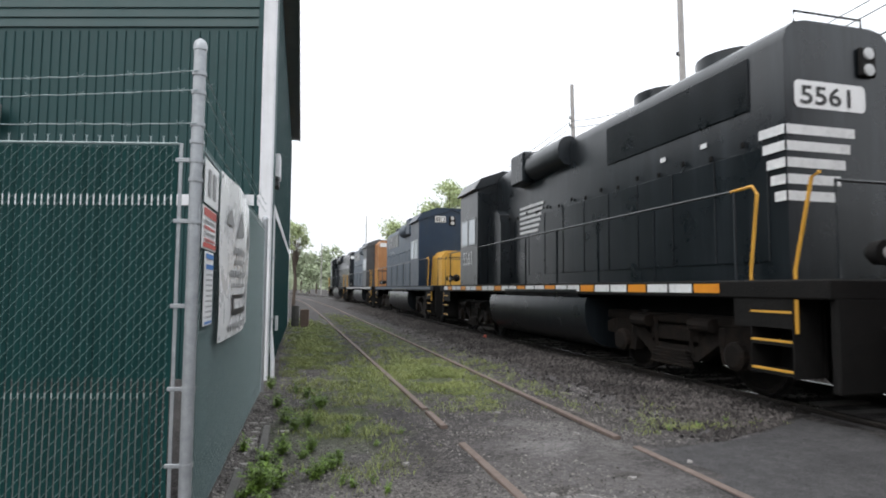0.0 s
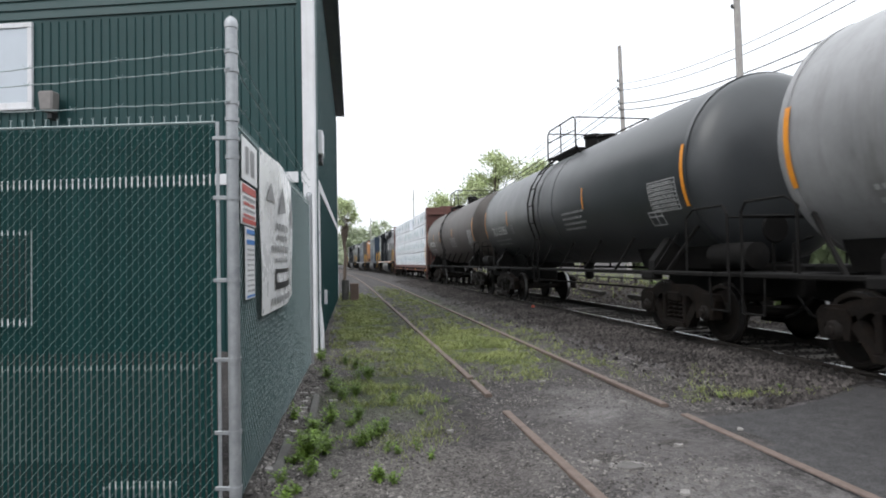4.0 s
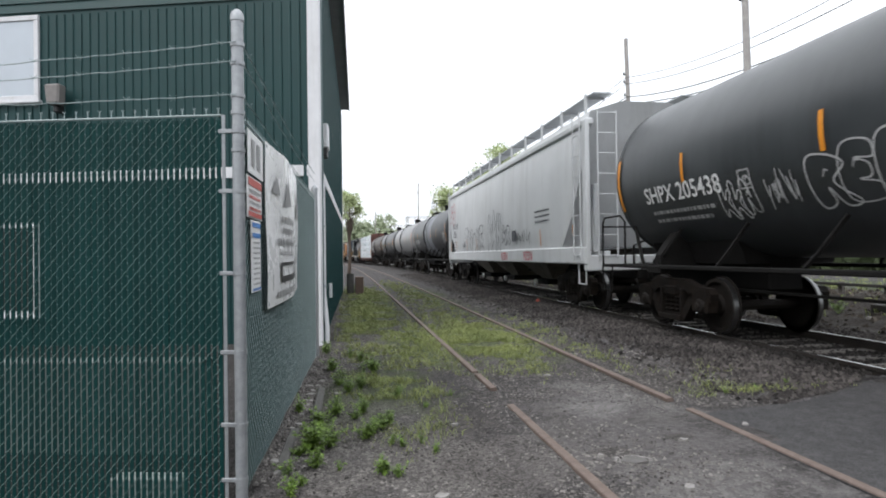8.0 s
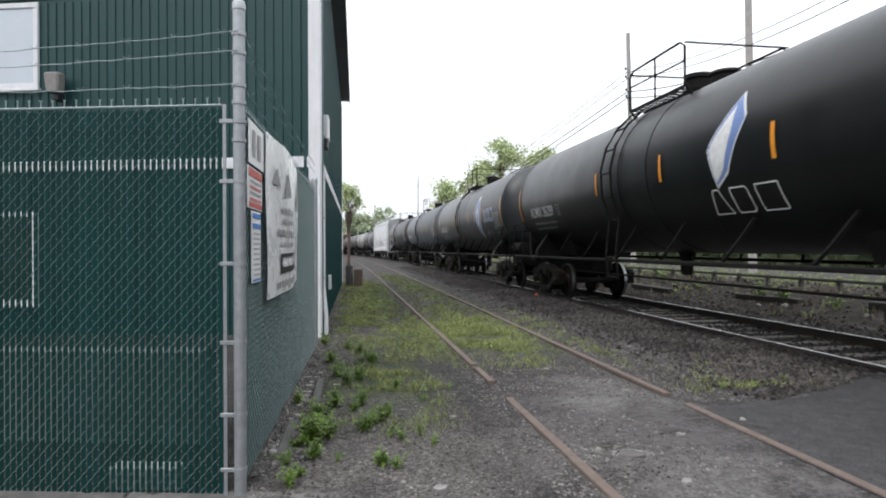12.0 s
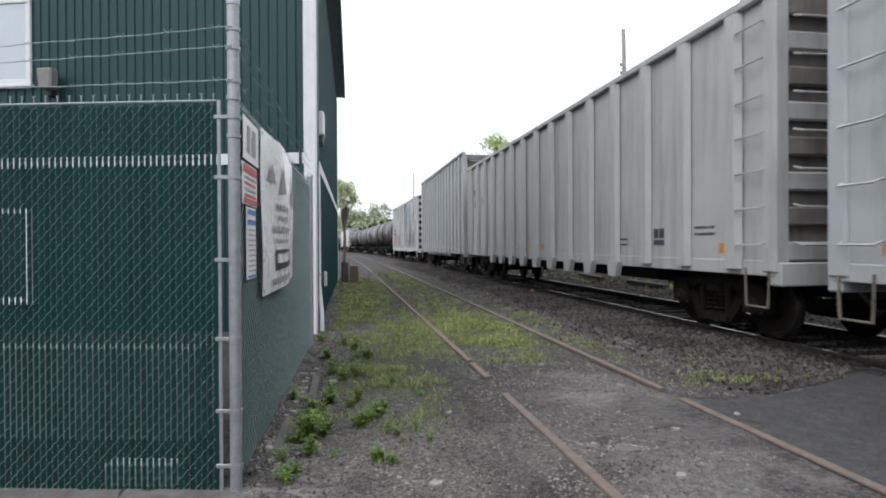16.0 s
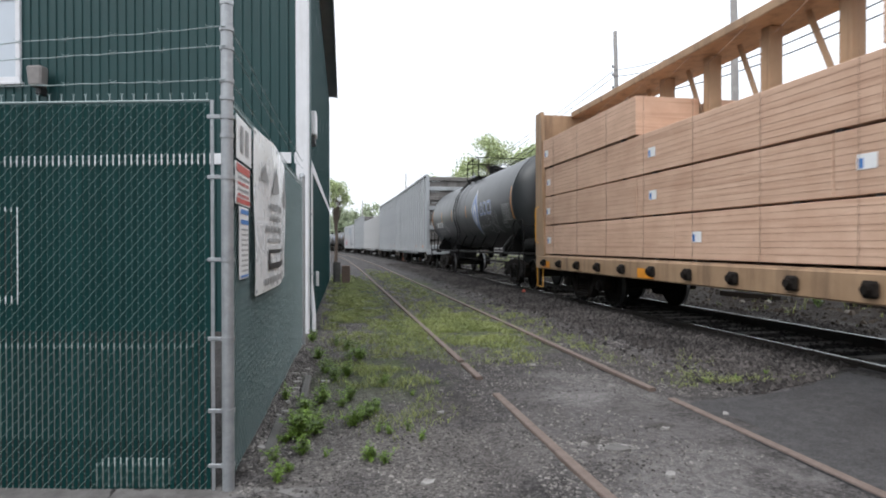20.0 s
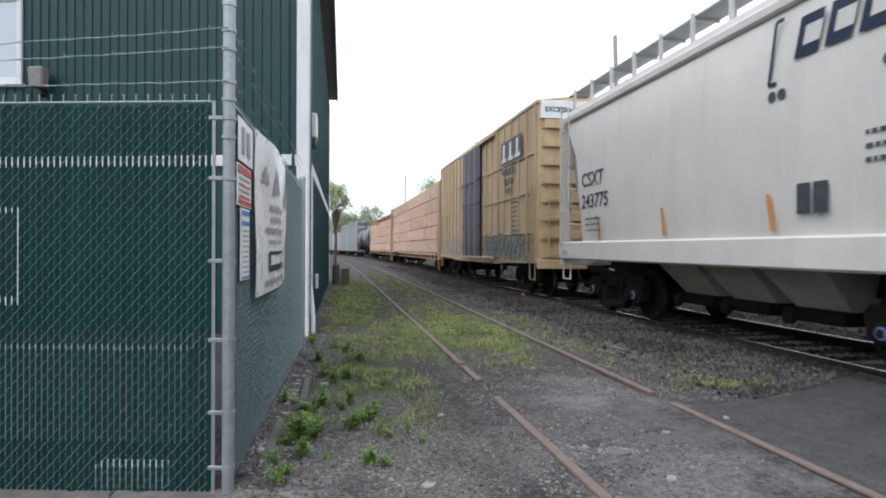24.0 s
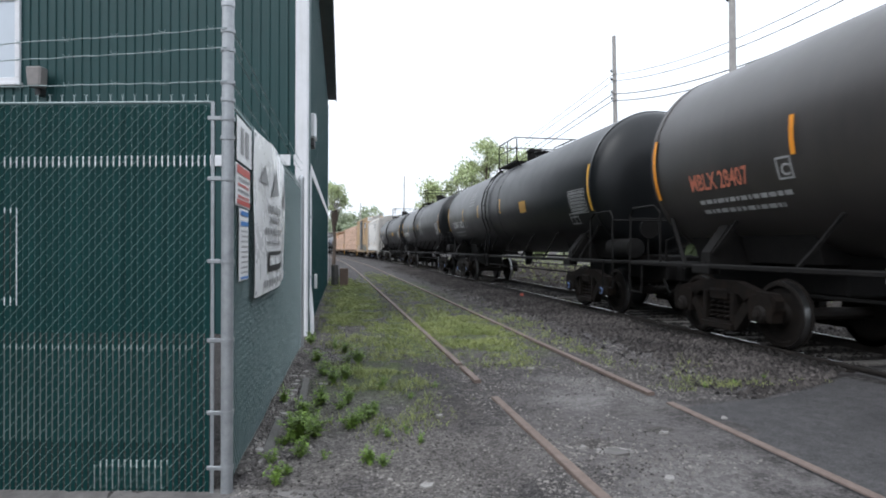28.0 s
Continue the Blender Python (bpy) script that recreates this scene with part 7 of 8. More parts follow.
# ---- boxcars ----
def box_car(s0, s1, mat, label, zt, seed, ribs, door_mat, door_u, door_w, hstrips=(), marks=(), sprays=(), end_mat=None, panels=(), block=None, end_text="", shards=()):
    rng = random.Random(seed)
    car, s, L = new_car("box_car", label, s0, s1)
    W, z0 = 1.46, 1.0
    part("body", Mb().box(-W, W, -L, L, z0, zt - 0.05, 0.04), mat, car)
    part("roof", Mb().prism([(-W - 0.03, zt - 0.08), (W + 0.03, zt - 0.08), (W + 0.03, zt), (0.4, zt + 0.14), (-0.4, zt + 0.14), (-W - 0.03, zt)], -L - 0.02, L + 0.02), M_GALV if end_mat else mat, car)
    part("side_sill", Mb().prism([(-L, z0 + 0.05), (L, z0 + 0.05), (L, z0 - 0.05), (L - 3, z0 - 0.1), (L - 4, z0 - 0.16), (-L + 4, z0 - 0.16), (-L + 3, z0 - 0.1), (-L, z0 - 0.05)], -W - 0.03, -W + 0.05, "x"), mat, car)
    rm = Mb().box(-0.045, 0.0, -0.035, 0.035, z0, zt - 0.1, 0.012).mesh("rib", mat)
    for i in range(ribs):
        y = L - 0.12 - (2 * L - 0.24) * i / (ribs - 1)
        if door_u - 0.1 < L - y < door_u + door_w + 0.1:
            continue
        part("rib", rm, mat, car, at=(-W, y, 0))
    for z in hstrips:
        for a, b in ((L - 0.1, L - door_u + 0.05), (L - door_u - door_w - 0.05, -L + 0.1)):
            part("side_strip", Mb().box(-W - 0.035, -W, b, a, z, z + 0.06, 0.01), mat, car)
    # sliding door
    d = part("door", Mb().box(-W - 0.1, -W - 0.05, L - door_u - door_w, L - door_u, z0 + 0.02, zt - 0.18, 0.015), door_mat, car, "dark sliding door")
    for k in range(4):
        part("door_rib", Mb().box(-W - 0.14, -W - 0.1, L - door_u - door_w + 0.05, L - door_u - 0.05, z0 + 0.3 + k * 0.85, z0 + 0.4 + k * 0.85, 0.01), door_mat, d)
    for k in range(3):
        y = L - door_u - door_w * (0.2 + 0.3 * k)
        part("lock_rod", Mb().tube([(-W - 0.15, y, z0 + 0.05), (-W - 0.15, y, zt - 0.25)], 0.02, 5), M_GALV, d)
    for z in (z0 - 0.02, zt - 0.2):
        part("door_track", Mb().box(-W - 0.12, -W - 0.02, L - door_u - door_w * 1.6, L - door_u + 0.15, z, z + 0.08, 0.01), mat, car)
    for sy in (-1, 1):
        for k in range(9):
            z = z0 + 0.1 + k * (zt - z0 - 0.35) / 8
            part("end_corrugation", Mb().prism([(-W + 0.1, sy * L), (-W + 0.18, sy * (L + 0.08)), (W - 0.18, sy * (L + 0.08)), (W - 0.1, sy * L)], z, z + 0.24, "z"), end_mat or mat, car)
        ladder(car, -W - 0.07, sy * (L - 0.45), z0 + 0.1, z0 + 2.1, 0.42, mat)
        ladder(car, -W + 0.5, sy * (L + 0.14), z0 + 0.1, z0 + (1.7 if end_text else 3.4), 0.45, mat, "x")
        stirrup(car, -W, sy * (L - 0.4), z0, mat)
        part("end_sill", Mb().box(-W, W, min(sy * (L - 0.1), sy * (L + 0.12)), max(sy * (L - 0.1), sy * (L + 0.12)), 0.8, z0 + 0.05, 0.02), mat, car)
        truck(car, sy * (L - 1.9), s)
    part("centre_sill", Mb().box(-0.32, 0.32, -L, L, 0.7, z0, 0.02), M_UNDER, car)
    part("brake_cylinder", Mb().lathe([(-0.35, 0.02), (-0.33, 0.15), (0.33, 0.15), (0.35, 0.02)], 12, "y", (-0.8, 0.8, 0.8)), M_UNDER, car)
    couplers(car, L + 0.1, ext=0.55)
    sm = flat_map(-W - 0.006, L, 0)
    for u, v, w, h in panels:
        Flat().rect(u, v, w, h).put("mark_panel", car, M_BLACKP, flat_map(-W - 0.05, L, 0), "black lettering panel")
    if block:
        u, v, w, h = block
        bl = Flat().rect(u, v, w, h).put("wordmark_block", car, M_BLACKP, flat_map(-W - 0.05, L, 0), "black block with white shapes")
        for k in range(3):
            Flat().rect(u + 0.1 + k * w / 3.1, v + 0.08, w / 3.1 * 0.75, 0.12).rect(u + 0.2 + k * w / 3.1, v + 0.2, w / 3.1 * 0.35, h - 0.28).put("shape", bl, M_PAINTW, flat_map(-W - 0.056, L, 0))
        for k in range(3):
            Flat().bars(u + 0.1 + 0.2 * k, v - 0.3 - 0.3 * k, 1.4 - 0.4 * k, 0.16, rng).put("lettering", car, M_SPRAY, flat_map(-W - 0.05, L, 0))
    for pts, mm in shards:
        Flat().poly(pts).put("painted_shard", car, mm, flat_map(-W - 0.048, L, 0), "faded spray-painted patch")
    if end_text:
        for sy in (-1, 1):
            pl = part("end_panel", Mb().box(-W + 0.05, W - 0.05, min(sy * L, sy * (L + 0.1)), max(sy * L, sy * (L + 0.1)), zt - 0.5, zt - 0.02, 0.01), M_SIGNW, car, "white painted panel across the end")
            Flat().text(end_text, -1.3, zt - 0.32, 0.13, 1.05).put("lettering", pl, M_BLACKP, lambda u, v, q=sy * (L + 0.104): (u, q, v))
    for txt, u, v, h, mm in marks:
        Flat().text(txt, u, v, h, 0.9).put("lettering", car, mm, flat_map(-W - 0.056, L, 0))
    fl = Flat()
    for k in range(7):
        fl.bars(2 * L - 2.3, 2.7 - k * 0.14, 0.7, 0.05, rng)
    fl.put("stencil", car, M_SPRAY, sm)
    for u, v, w, h, mm in sprays:
        bubbles(rng, u, v, w, h, max(3, int(w / 0.45)), 0.03).put("graffiti", car, mm, flat_map(-W - 0.05, L, 0), "spray-painted outline letters")
        scribble(rng, u + 0.1, v + 0.05, w, h * 0.8, max(3, int(w / 0.4)), 0.025).put("graffiti", car, mm, flat_map(-W - 0.052, L, 0), "spray-painted graffiti")
    return car, L


# ---- centre-beam lumber cars ----
def lumber_car(s0, s1, frame_mat, load_mat, label, seed, tiers, beam_mat, wrapped, open_top=None, marks=()):
    rng = random.Random(seed)
    car, s, L = new_car("lumber_car", label, s0, s1)
    z0, zt = 1.06, 4.82
    part("deck", Mb().box(-1.42, 1.42, -L, L, z0 - 0.1, z0 + 0.02, 0.01), frame_mat, car)
    for sx in (-1, 1):
        part("side_sill", Mb().box(min(sx * 1.36, sx * 1.46), max(sx * 1.36, sx * 1.46), -L, L, z0 - 0.33, z0, 0.02), frame_mat, car)
    win = Mb().box(-0.07, 0.0, -0.1, 0.1, z0 - 0.26, z0 - 0.08, 0.03).lathe([(-0.12, 0.05), (0, 0.05)], 8, "x", (0, 0, z0 - 0.17)).mesh("winch", M_SIDEF)
    for i in range(20):
        y = -L + 0.7 + (2 * L - 1.4) * i / 19
        part("winch", win, M_SIDEF, car, at=(-1.46, y, 0))
    for sy in (-1, 1):
        a, b = min(sy * (L - 0.55), sy * L), max(sy * (L - 0.55), sy * L)
        part("bulkhead", Mb().box(-1.42, 1.42, min(sy * (L - 0.12), sy * (L - 0.04)), max(sy * (L - 0.12), sy * (L - 0.04)), z0, zt, 0.02), frame_mat, car)
        for sx in (-1, 1):
            part("bulkhead_post", Mb().prism([(sy * L, z0), (sy * (L - 0.62), z0), (sy * (L - 0.4), zt), (sy * L, zt)], min(sx * 1.36, sx * 1.46), max(sx * 1.36, sx * 1.46), "x"), frame_mat, car)
        for k in range(5):
            z = z0 + 0.15 + k * 0.78
            part("bulkhead_rib", Mb().box(-1.36, 1.36, min(sy * (L - 0.04), sy * (L + 0.1)), max(sy * (L - 0.04), sy * (L + 0.1)), z, z + 0.14, 0.02), frame_mat, car)
        stirrup(car, -1.44, sy * (L - 0.3), z0 - 0.3, M_YELLOW if not wrapped else frame_mat)
        part("grab_iron", Mb().tube([(-1.47, sy * (L - 0.25), 1.4), (-1.55, sy * (L - 0.25), 1.45), (-1.55, sy * (L - 0.25), 2.3), (-1.47, sy * (L - 0.25), 2.35)], 0.018, 5), M_YELLOW, car)
        truck(car, sy * (L - 2.2), s)
    part("centre_sill", Mb().box(-0.35, 0.35, -L, L, 0.66, z0 - 0.1, 0.02), M_UNDER, car)
    for k in range(8):
        y = -L + 3.5 + (2 * L - 7) * k / 7
        part("cross_bearer", Mb().prism([(-1.36, z0 - 0.1), (1.36, z0 - 0.1), (0.5, 0.68), (-0.5, 0.68)], y - 0.05, y + 0.05), M_UNDER, car)
    # centre beam: chords, posts and braces
    part("top_chord", Mb().box(-0.5, 0.5, -L + 0.1, L - 0.1, zt - 0.06, zt + 0.1, 0.02), beam_mat, car)
    pm = Mb().box(-0.12, 0.12, -0.1, 0.1, z0, zt - 0.06, 0.01).mesh("beam_post", beam_mat)
    for k in range(14):
        y = -L + 1.0 + (2 * L - 2) * k / 13
        part("beam_post", pm, beam_mat, car, at=(0, y, 0))
        if k < 13:
            y2 = -L + 1.0 + (2 * L - 2) * (k + 1) / 13
            part("brace", Mb().tube([(0, y, 3.0), (0, (y + y2) / 2, zt - 0.1)], 0.06, 4), beam_mat, car)
    # load
    hh = 0.74 if not wrapped else 0.905
    span = 2 * L - 0.75
    for t in range(tiers):
        cuts = [0.0]
        while cuts[-1] < span - 3.0:
            cuts.append(cuts[-1] + rng.choice((2.44, 3.05, 3.66)) if wrapped else cuts[-1] + rng.choice((4.27, 4.88, 6.1)))
        if wrapped:
            cuts = [span * k / 9 for k in range(9)]
        cuts = [c for c in cuts if c < span - 1.2] + [span]
        for a, b in zip(cuts, cuts[1:]):
            y1, y0 = L - 0.37 - a, L - 0.37 - b
            if open_top and t == tiers - 1 and open_top[0] < a < open_top[1]:
                continue
            x = -1.40 + rng.uniform(-0.02, 0.02)
            za = z0 + 0.04 + t * hh
            for sx in (-1, 1):
                q0, q1 = (x, -0.14) if sx < 0 else (0.14, -x)
                bd = part("lumber_package", Mb().box(q0, q1, y0 + 0.005, y1 - 0.005, za + 0.02, za + hh - 0.015, 0.03 if wrapped else 0.008), load_mat, car)
                if sx > 0:
                    continue
                if wrapped:
                    w = y1 - y0
                    for k in range(2):
                        cx, cz = 0.5 + k * (w / 2) + rng.uniform(-0.25, 0.2), 0.12 + rng.uniform(-0.04, 0.08)
                        q, b0, th = 0.19, cz + 0.16, 0.5
                        half = ((0, 1), (0.6, 0.68), (0.5, 0.66), (0.86, 0.4), (0.74, 0.38), (1, 0.14), (1, 0), (0, 0))
                        on = lambda d, y1=y1, x=x, za=za: (lambda u, v: (x - d, y1 - u, za + v))
                        Flat().poly([(cx - q * a_, b0 + th * b_) for a_, b_ in half]).put("tree_print", bd, M_TREEG, on(0.005), "green half of a fir-tree print")
                        Flat().poly([(cx + q * a_, b0 + th * b_) for a_, b_ in half]).put("tree_print", bd, M_TREEB, on(0.005), "teal half of a fir-tree print")
                        ch = Flat()
                        for j in range(3):
                            z_ = b0 + 0.03 + j * 0.13
                            ch.line([(cx - q * (1 - 0.2 * j), z_ - 0.02), (cx, z_ + 0.1)], 0.018).line([(cx, z_ + 0.02), (cx + q * (1 - 0.2 * j), z_ + 0.1)], 0.012)
                        ch.put("print_chevron", bd, load_mat, on(0.008))
                        fb = Flat()
                        for j in range(8):
                            fb.rect(cx - 0.42 + j * 0.106, cz + 0.0, 0.02, 0.1)
                            if j in (1, 2, 4, 6):
                                fb.rect(cx - 0.37 + j * 0.106, cz + 0.0, 0.018, 0.1)
                            if j in (2, 3, 5, 7):
                                fb.rect(cx - 0.40 + j * 0.106, cz + 0.08, 0.045, 0.02)
                        fb.put("wordmark_bars", bd, M_NAVY, on(0.005))
                else:
                    m_ = int((hh - 0.04) / 0.08)
                    for j in range(1, m_):
                        z = za + 0.02 + (hh - 0.035) * j / m_ + rng.uniform(-0.012, 0.012)
                        part("board_gap", Mb().box(x - 0.003, x + 0.01, y0 + 0.012, y1 - 0.012, z - 0.0016, z + 0.0016), M_SEAM, bd)
                    if rng.random() < 0.8:
                        u = rng.uniform(0.2, 0.6)
                        Flat().rect(u, hh * 0.38, 0.24, hh * 0.22).put("tag", bd, M_SIGNW, lambda u_, v, y1=y1, x=x, za=za: (x - 0.006, y1 - u_, za + v), "white paper bundle tag")
                        Flat().rect(u + 0.02, hh * 0.4, 0.06, hh * 0.14).put("tag_print", bd, M_SIGNB, lambda u_, v, y1=y1, x=x, za=za: (x - 0.009, y1 - u_, za + v))
                    for ys in (y0 + 0.5, y1 - 0.6):
                        part("spacer", Mb().box(x + 0.02, -0.2, ys, ys + 0.1, za - 0.02, za + 0.02), M_GAP, bd)
    for k in range(14):
        y = -L + 1.2 + (2 * L - 2.4) * k / 13
        part("tie_down", Mb().tube([(-1.45, y, z0 - 0.1), (-1.425, y, z0 + 0.2), (-1.425, y, z0 + hh * tiers), (-1.2, y, z0 + hh * tiers + 0.06), (-0.4, y, zt)], 0.0035, 4), M_STRAP, car)
    couplers(car, L, ext=0.8)
    for k in range(5):
        Flat().rect(0.5 + k * (2 * L - 1.6) / 4, z0 - 0.3, 0.55, 0.17).put("reflector", car, M_ORANGE, flat_map(-1.468, L, 0), "orange reflective patch")
    for txt, u, v, h in marks:
        Flat().rect(u - 0.1, v - 0.06, 1.25, h + 0.14).put("mark_panel", car, M_UNDER, flat_map(-1.468, L, 0))
        Flat().text(txt, u, v, h).put("lettering", car, M_PAINTW, flat_map(-1.473, L, 0))
    return car, L


# ---- locomotives ----
def blomberg(car, y, s):
    sides = []
    for sx in (-1, 1):
        fr, cy = Mb(), []
        x0, x1 = min(sx * 0.95, sx * 1.12), max(sx * 0.95, sx * 1.12)
        fr.prism([(-1.95, 0.62), (-1.95, 0.8), (-1.5, 0.92), (-0.8, 0.82), (-0.6, 0.62), (0.6, 0.62), (0.8, 0.82), (1.5, 0.92), (1.95, 0.8), (1.95, 0.62), (1.72, 0.6), (1.7, 0.36), (1.05, 0.36), (1.0, 0.62), (0.55, 0.34), (-0.55, 0.34), (-1.0, 0.62), (-1.05, 0.36), (-1.7, 0.36), (-1.72, 0.6)], x0, x1, "x")
        for yy in (-1.37, 1.37):
            fr.box(x0 - 0.02, x1 + 0.05, yy - 0.17, yy + 0.17, 0.34, 0.66, 0.04)
        fr.box(x0 - 0.01, x1 + 0.06, -0.5, 0.5, 0.36, 0.5, 0.03)
        for yy in (-0.42, 0.42):
            cy.append(("hanger", Mb().tube([(sx * 1.12, yy, 0.45), (sx * 1.13, yy, 0.95)], 0.035, 6)))
        for yy in (-0.75, 0.75):
            cy.append(("brake_cylinder", Mb().lathe([(-0.25, 0.02), (-0.24, 0.1), (0.2, 0.1), (0.25, 0.02)], 10, "y", (sx * 1.2, yy, 0.88))))
        fr.box(x0 - 0.01, x1 + 0.03, -1.95, 1.95, 0.86, 1.02, 0.03)
        fr.box(x0, x1 + 0.08, -0.62, 0.62, 0.5, 0.84, 0.05)
        for k in range(5):
            cy.append(("spring_leaf", Mb().box(sx * 1.17 - 0.03, sx * 1.17 + 0.03, -0.5 + 0.03 * k, 0.5 - 0.03 * k, 0.24 + 0.05 * k, 0.28 + 0.05 * k, 0.005)))
        for yy in (-1.37, 1.37):
            cy.append(("journal_box", Mb().lathe([(sx * 1.1, 0.19), (sx * 1.2, 0.19), (sx * 1.23, 0.14), (sx * 1.235, 0.001)], 14, "x", (0, yy, 0.51))))
            for d_ in (-0.3, 0.3):
                cy.append(("coil_spring", Mb().lathe([(0.62, 0.075), (0.86, 0.075)], 8, "z", (sx * 1.08, yy + d_, 0))))
        sides.append((fr, cy))
    t = part("truck", Mb().box(-0.95, 0.95, -0.3, 0.3, 0.55, 0.8, 0.03), M_SIDEF, car, at=(0, y, 0))
    for fr, pieces in sides:
        part("side_frame", fr, M_SIDEF, t)
        for nm, mb in pieces:
            part(nm, mb, M_SIDEF, t)
    for d in (-1.37, 1.37):
        w = part("wheelset", WHEEL2, M_WHEEL, t, at=(0, d, 0.51))
        ROLL.append((w, s + y + d, 0.51, d))


def locomotive(s0, s1, label, cab_ahead, body, hood, nose, mark="", number="", high_nose=True, stripes=False, sill=None):
    """Four-axle hood unit; cab_ahead: the cab is at its leading end."""
    car, s, L = new_car("locomotive", label, s0, s1, "locomotive")
    f = 1 if cab_ahead else -1                 # y of the cab's end
    zs, zh = 1.5, 4.86
    Y = lambda a, b: (min(f * a, f * b), max(f * a, f * b))
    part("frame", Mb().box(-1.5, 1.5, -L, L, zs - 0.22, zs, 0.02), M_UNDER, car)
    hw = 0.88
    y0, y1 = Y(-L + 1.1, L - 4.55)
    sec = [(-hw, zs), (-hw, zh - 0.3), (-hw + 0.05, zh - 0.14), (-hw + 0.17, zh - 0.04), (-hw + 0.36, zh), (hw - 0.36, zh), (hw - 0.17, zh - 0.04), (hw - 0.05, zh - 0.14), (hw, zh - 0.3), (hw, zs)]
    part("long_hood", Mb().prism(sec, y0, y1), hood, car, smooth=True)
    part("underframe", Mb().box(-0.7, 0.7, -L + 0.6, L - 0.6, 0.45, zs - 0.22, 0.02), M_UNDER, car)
    # hood doors, intake grilles, latches
    nd = 10
    for i in range(nd):
        ya = y0 + 0.3 + (y1 - y0 - 0.8) * i / nd
        yb = ya + (y1 - y0 - 0.8) / nd - 0.05
        part("hood_door", Mb().box(-hw - 0.02, -hw, ya, yb, zs + 0.25, zs + 1.75, 0.006), hood, car)
    ga, gb = Y(-L + 1.7, -L + 5.4)
    gr = part("radiator_grille", Mb().box(-hw - 0.02, -hw, ga, gb, zh - 1.05, zh - 0.32, 0.005), M_LBLACK, car, "black radiator intake grille")
    for k in range(18):
        part("louvre", Mb().box(-hw - 0.027, -hw - 0.02, ga, gb, zh - 1.03 + k * 0.04, zh - 1.01 + k * 0.04), M_LBLACK, gr)
    ba, bb = Y(-1.2, 0.7)
    rp_ = [(0.34 * math.cos(q * 0.5236), 0.34 * math.sin(q * 0.5236)) for q in range(12)]
    for sx in (-1, 1):
        part("brake_blister", Mb().prism([(sx * (hw + 0.02) + a_ * 0.85, zh - 0.38 + b_) for a_, b_ in rp_], ba, bb), hood, car, smooth=True)
    fa_, fb_ = Y(0.85, 1.75)
    part("filter_box", Mb().box(-hw - 0.3, hw + 0.3, fa_, fb_, zh - 0.75, zh + 0.06, 0.05), hood, car)
    ca_, cb_ = Y(L - 5.7, L - 4.6)
    part("rounded_cabinet", Mb().prism([(ca_, zs), (ca_, zs + 1.7), (ca_ + 0.12, zs + 1.98), (ca_ + 0.35, zs + 2.12), (cb_ - 0.35, zs + 2.12), (cb_ - 0.12, zs + 1.98), (cb_, zs + 1.7), (cb_, zs)], -hw - 0.3, -hw, "x"), hood, car, smooth=True)
    for a in (-L + 2.9, -L + 4.7, 1.9):
        part("roof_fan", Mb().lathe([(zh - 0.02, 0.62), (zh + 0.2, 0.62), (zh + 0.22, 0.56), (zh + 0.16, 0.1)], 20, "z", (0, f * a, 0.04 if a > 0 else 0)), M_LBLACK, car, smooth=True)
    part("exhaust_stack", Mb().box(-0.25, 0.25, f * 0.0 - 0.2, f * 0.0 + 0.2, zh, zh + 0.18, 0.02), M_UNDER, car)
    for i in range(16):
        ya = y0 + 0.7 + (y1 - y0 - 1.2) * i / 15
        part("latch", Mb().box(-hw - 0.05, -hw - 0.018, ya - 0.03, ya + 0.03, zs + 1.82 - 0.06 * (i % 2), zs + 1.9 - 0.06 * (i % 2), 0.008), M_UNDER, car)
    for a in (-L + 2.6, -L + 3.6, -L + 9.2):
        part("data_plate", Mb().box(-hw - 0.026, -hw - 0.02, f * a - 0.07, f * a + 0.07, zs + 2.0, zs + 2.07), M_SIGNW, car, "small white data plate")
    ra = -f * (L - 1.2)
    part("top_grab_rail", Mb().tube([(-0.6, ra, zh), (-0.6, ra, zh + 0.16), (0.5, ra, zh + 0.16), (0.5, ra, zh)], 0.016, 5), M_UNDER, car)
    # cab
    c0, c1 = Y(L - 4.55, L - 2.75)
    part("cab", Mb().prism([(-1.5, zs), (-1.5, zh - 0.45), (-1.35, zh - 0.18), (-0.7, zh + 0.06), (0.7, zh + 0.06), (1.35, zh - 0.18), (1.5, zh - 0.45), (1.5, zs)], c0, c1), body, car)
    part("cab_roof", Mb().prism([(-1.62, zh - 0.5), (-1.4, zh - 0.17), (-0.72, zh + 0.08), (0.72, zh + 0.08), (1.4, zh - 0.17), (1.62, zh - 0.5), (1.56, zh - 0.53), (0.0, zh + 0.03), (-1.56, zh - 0.53)], c0 - 0.06, c1 + 0.06), body, car)
    for k in range(2):
        wa = c0 + 0.22 + k * 0.78
        wd = part("cab_window", Mb().box(-1.515, -1.5, wa, wa + 0.6, zs + 1.25, zs + 2.0, 0.01), M_GLASS, car, "dusty cab window")
        fr = Mb()
        for q in ((wa - 0.04, wa, zs + 1.21, zs + 2.04), (wa + 0.6, wa + 0.64, zs + 1.21, zs + 2.04), (wa, wa + 0.6, zs + 2.0, zs + 2.04), (wa, wa + 0.6, zs + 1.21, zs + 1.25)):
            fr.box(-1.52, -1.5, *q)
        part("frame", fr, M_GALV, wd)
    # nose
    n0, n1 = Y(L - 2.75, L - 1.1)
    zn = zh - 0.1 if high_nose else zs + 1.45
    sec = [(-hw, zs), (-hw, zn - 0.25), (-hw + 0.2, zn), (hw - 0.2, zn), (hw, zn - 0.25), (hw, zs)]
    part("nose", Mb().prism(sec, n0, n1), nose, car)
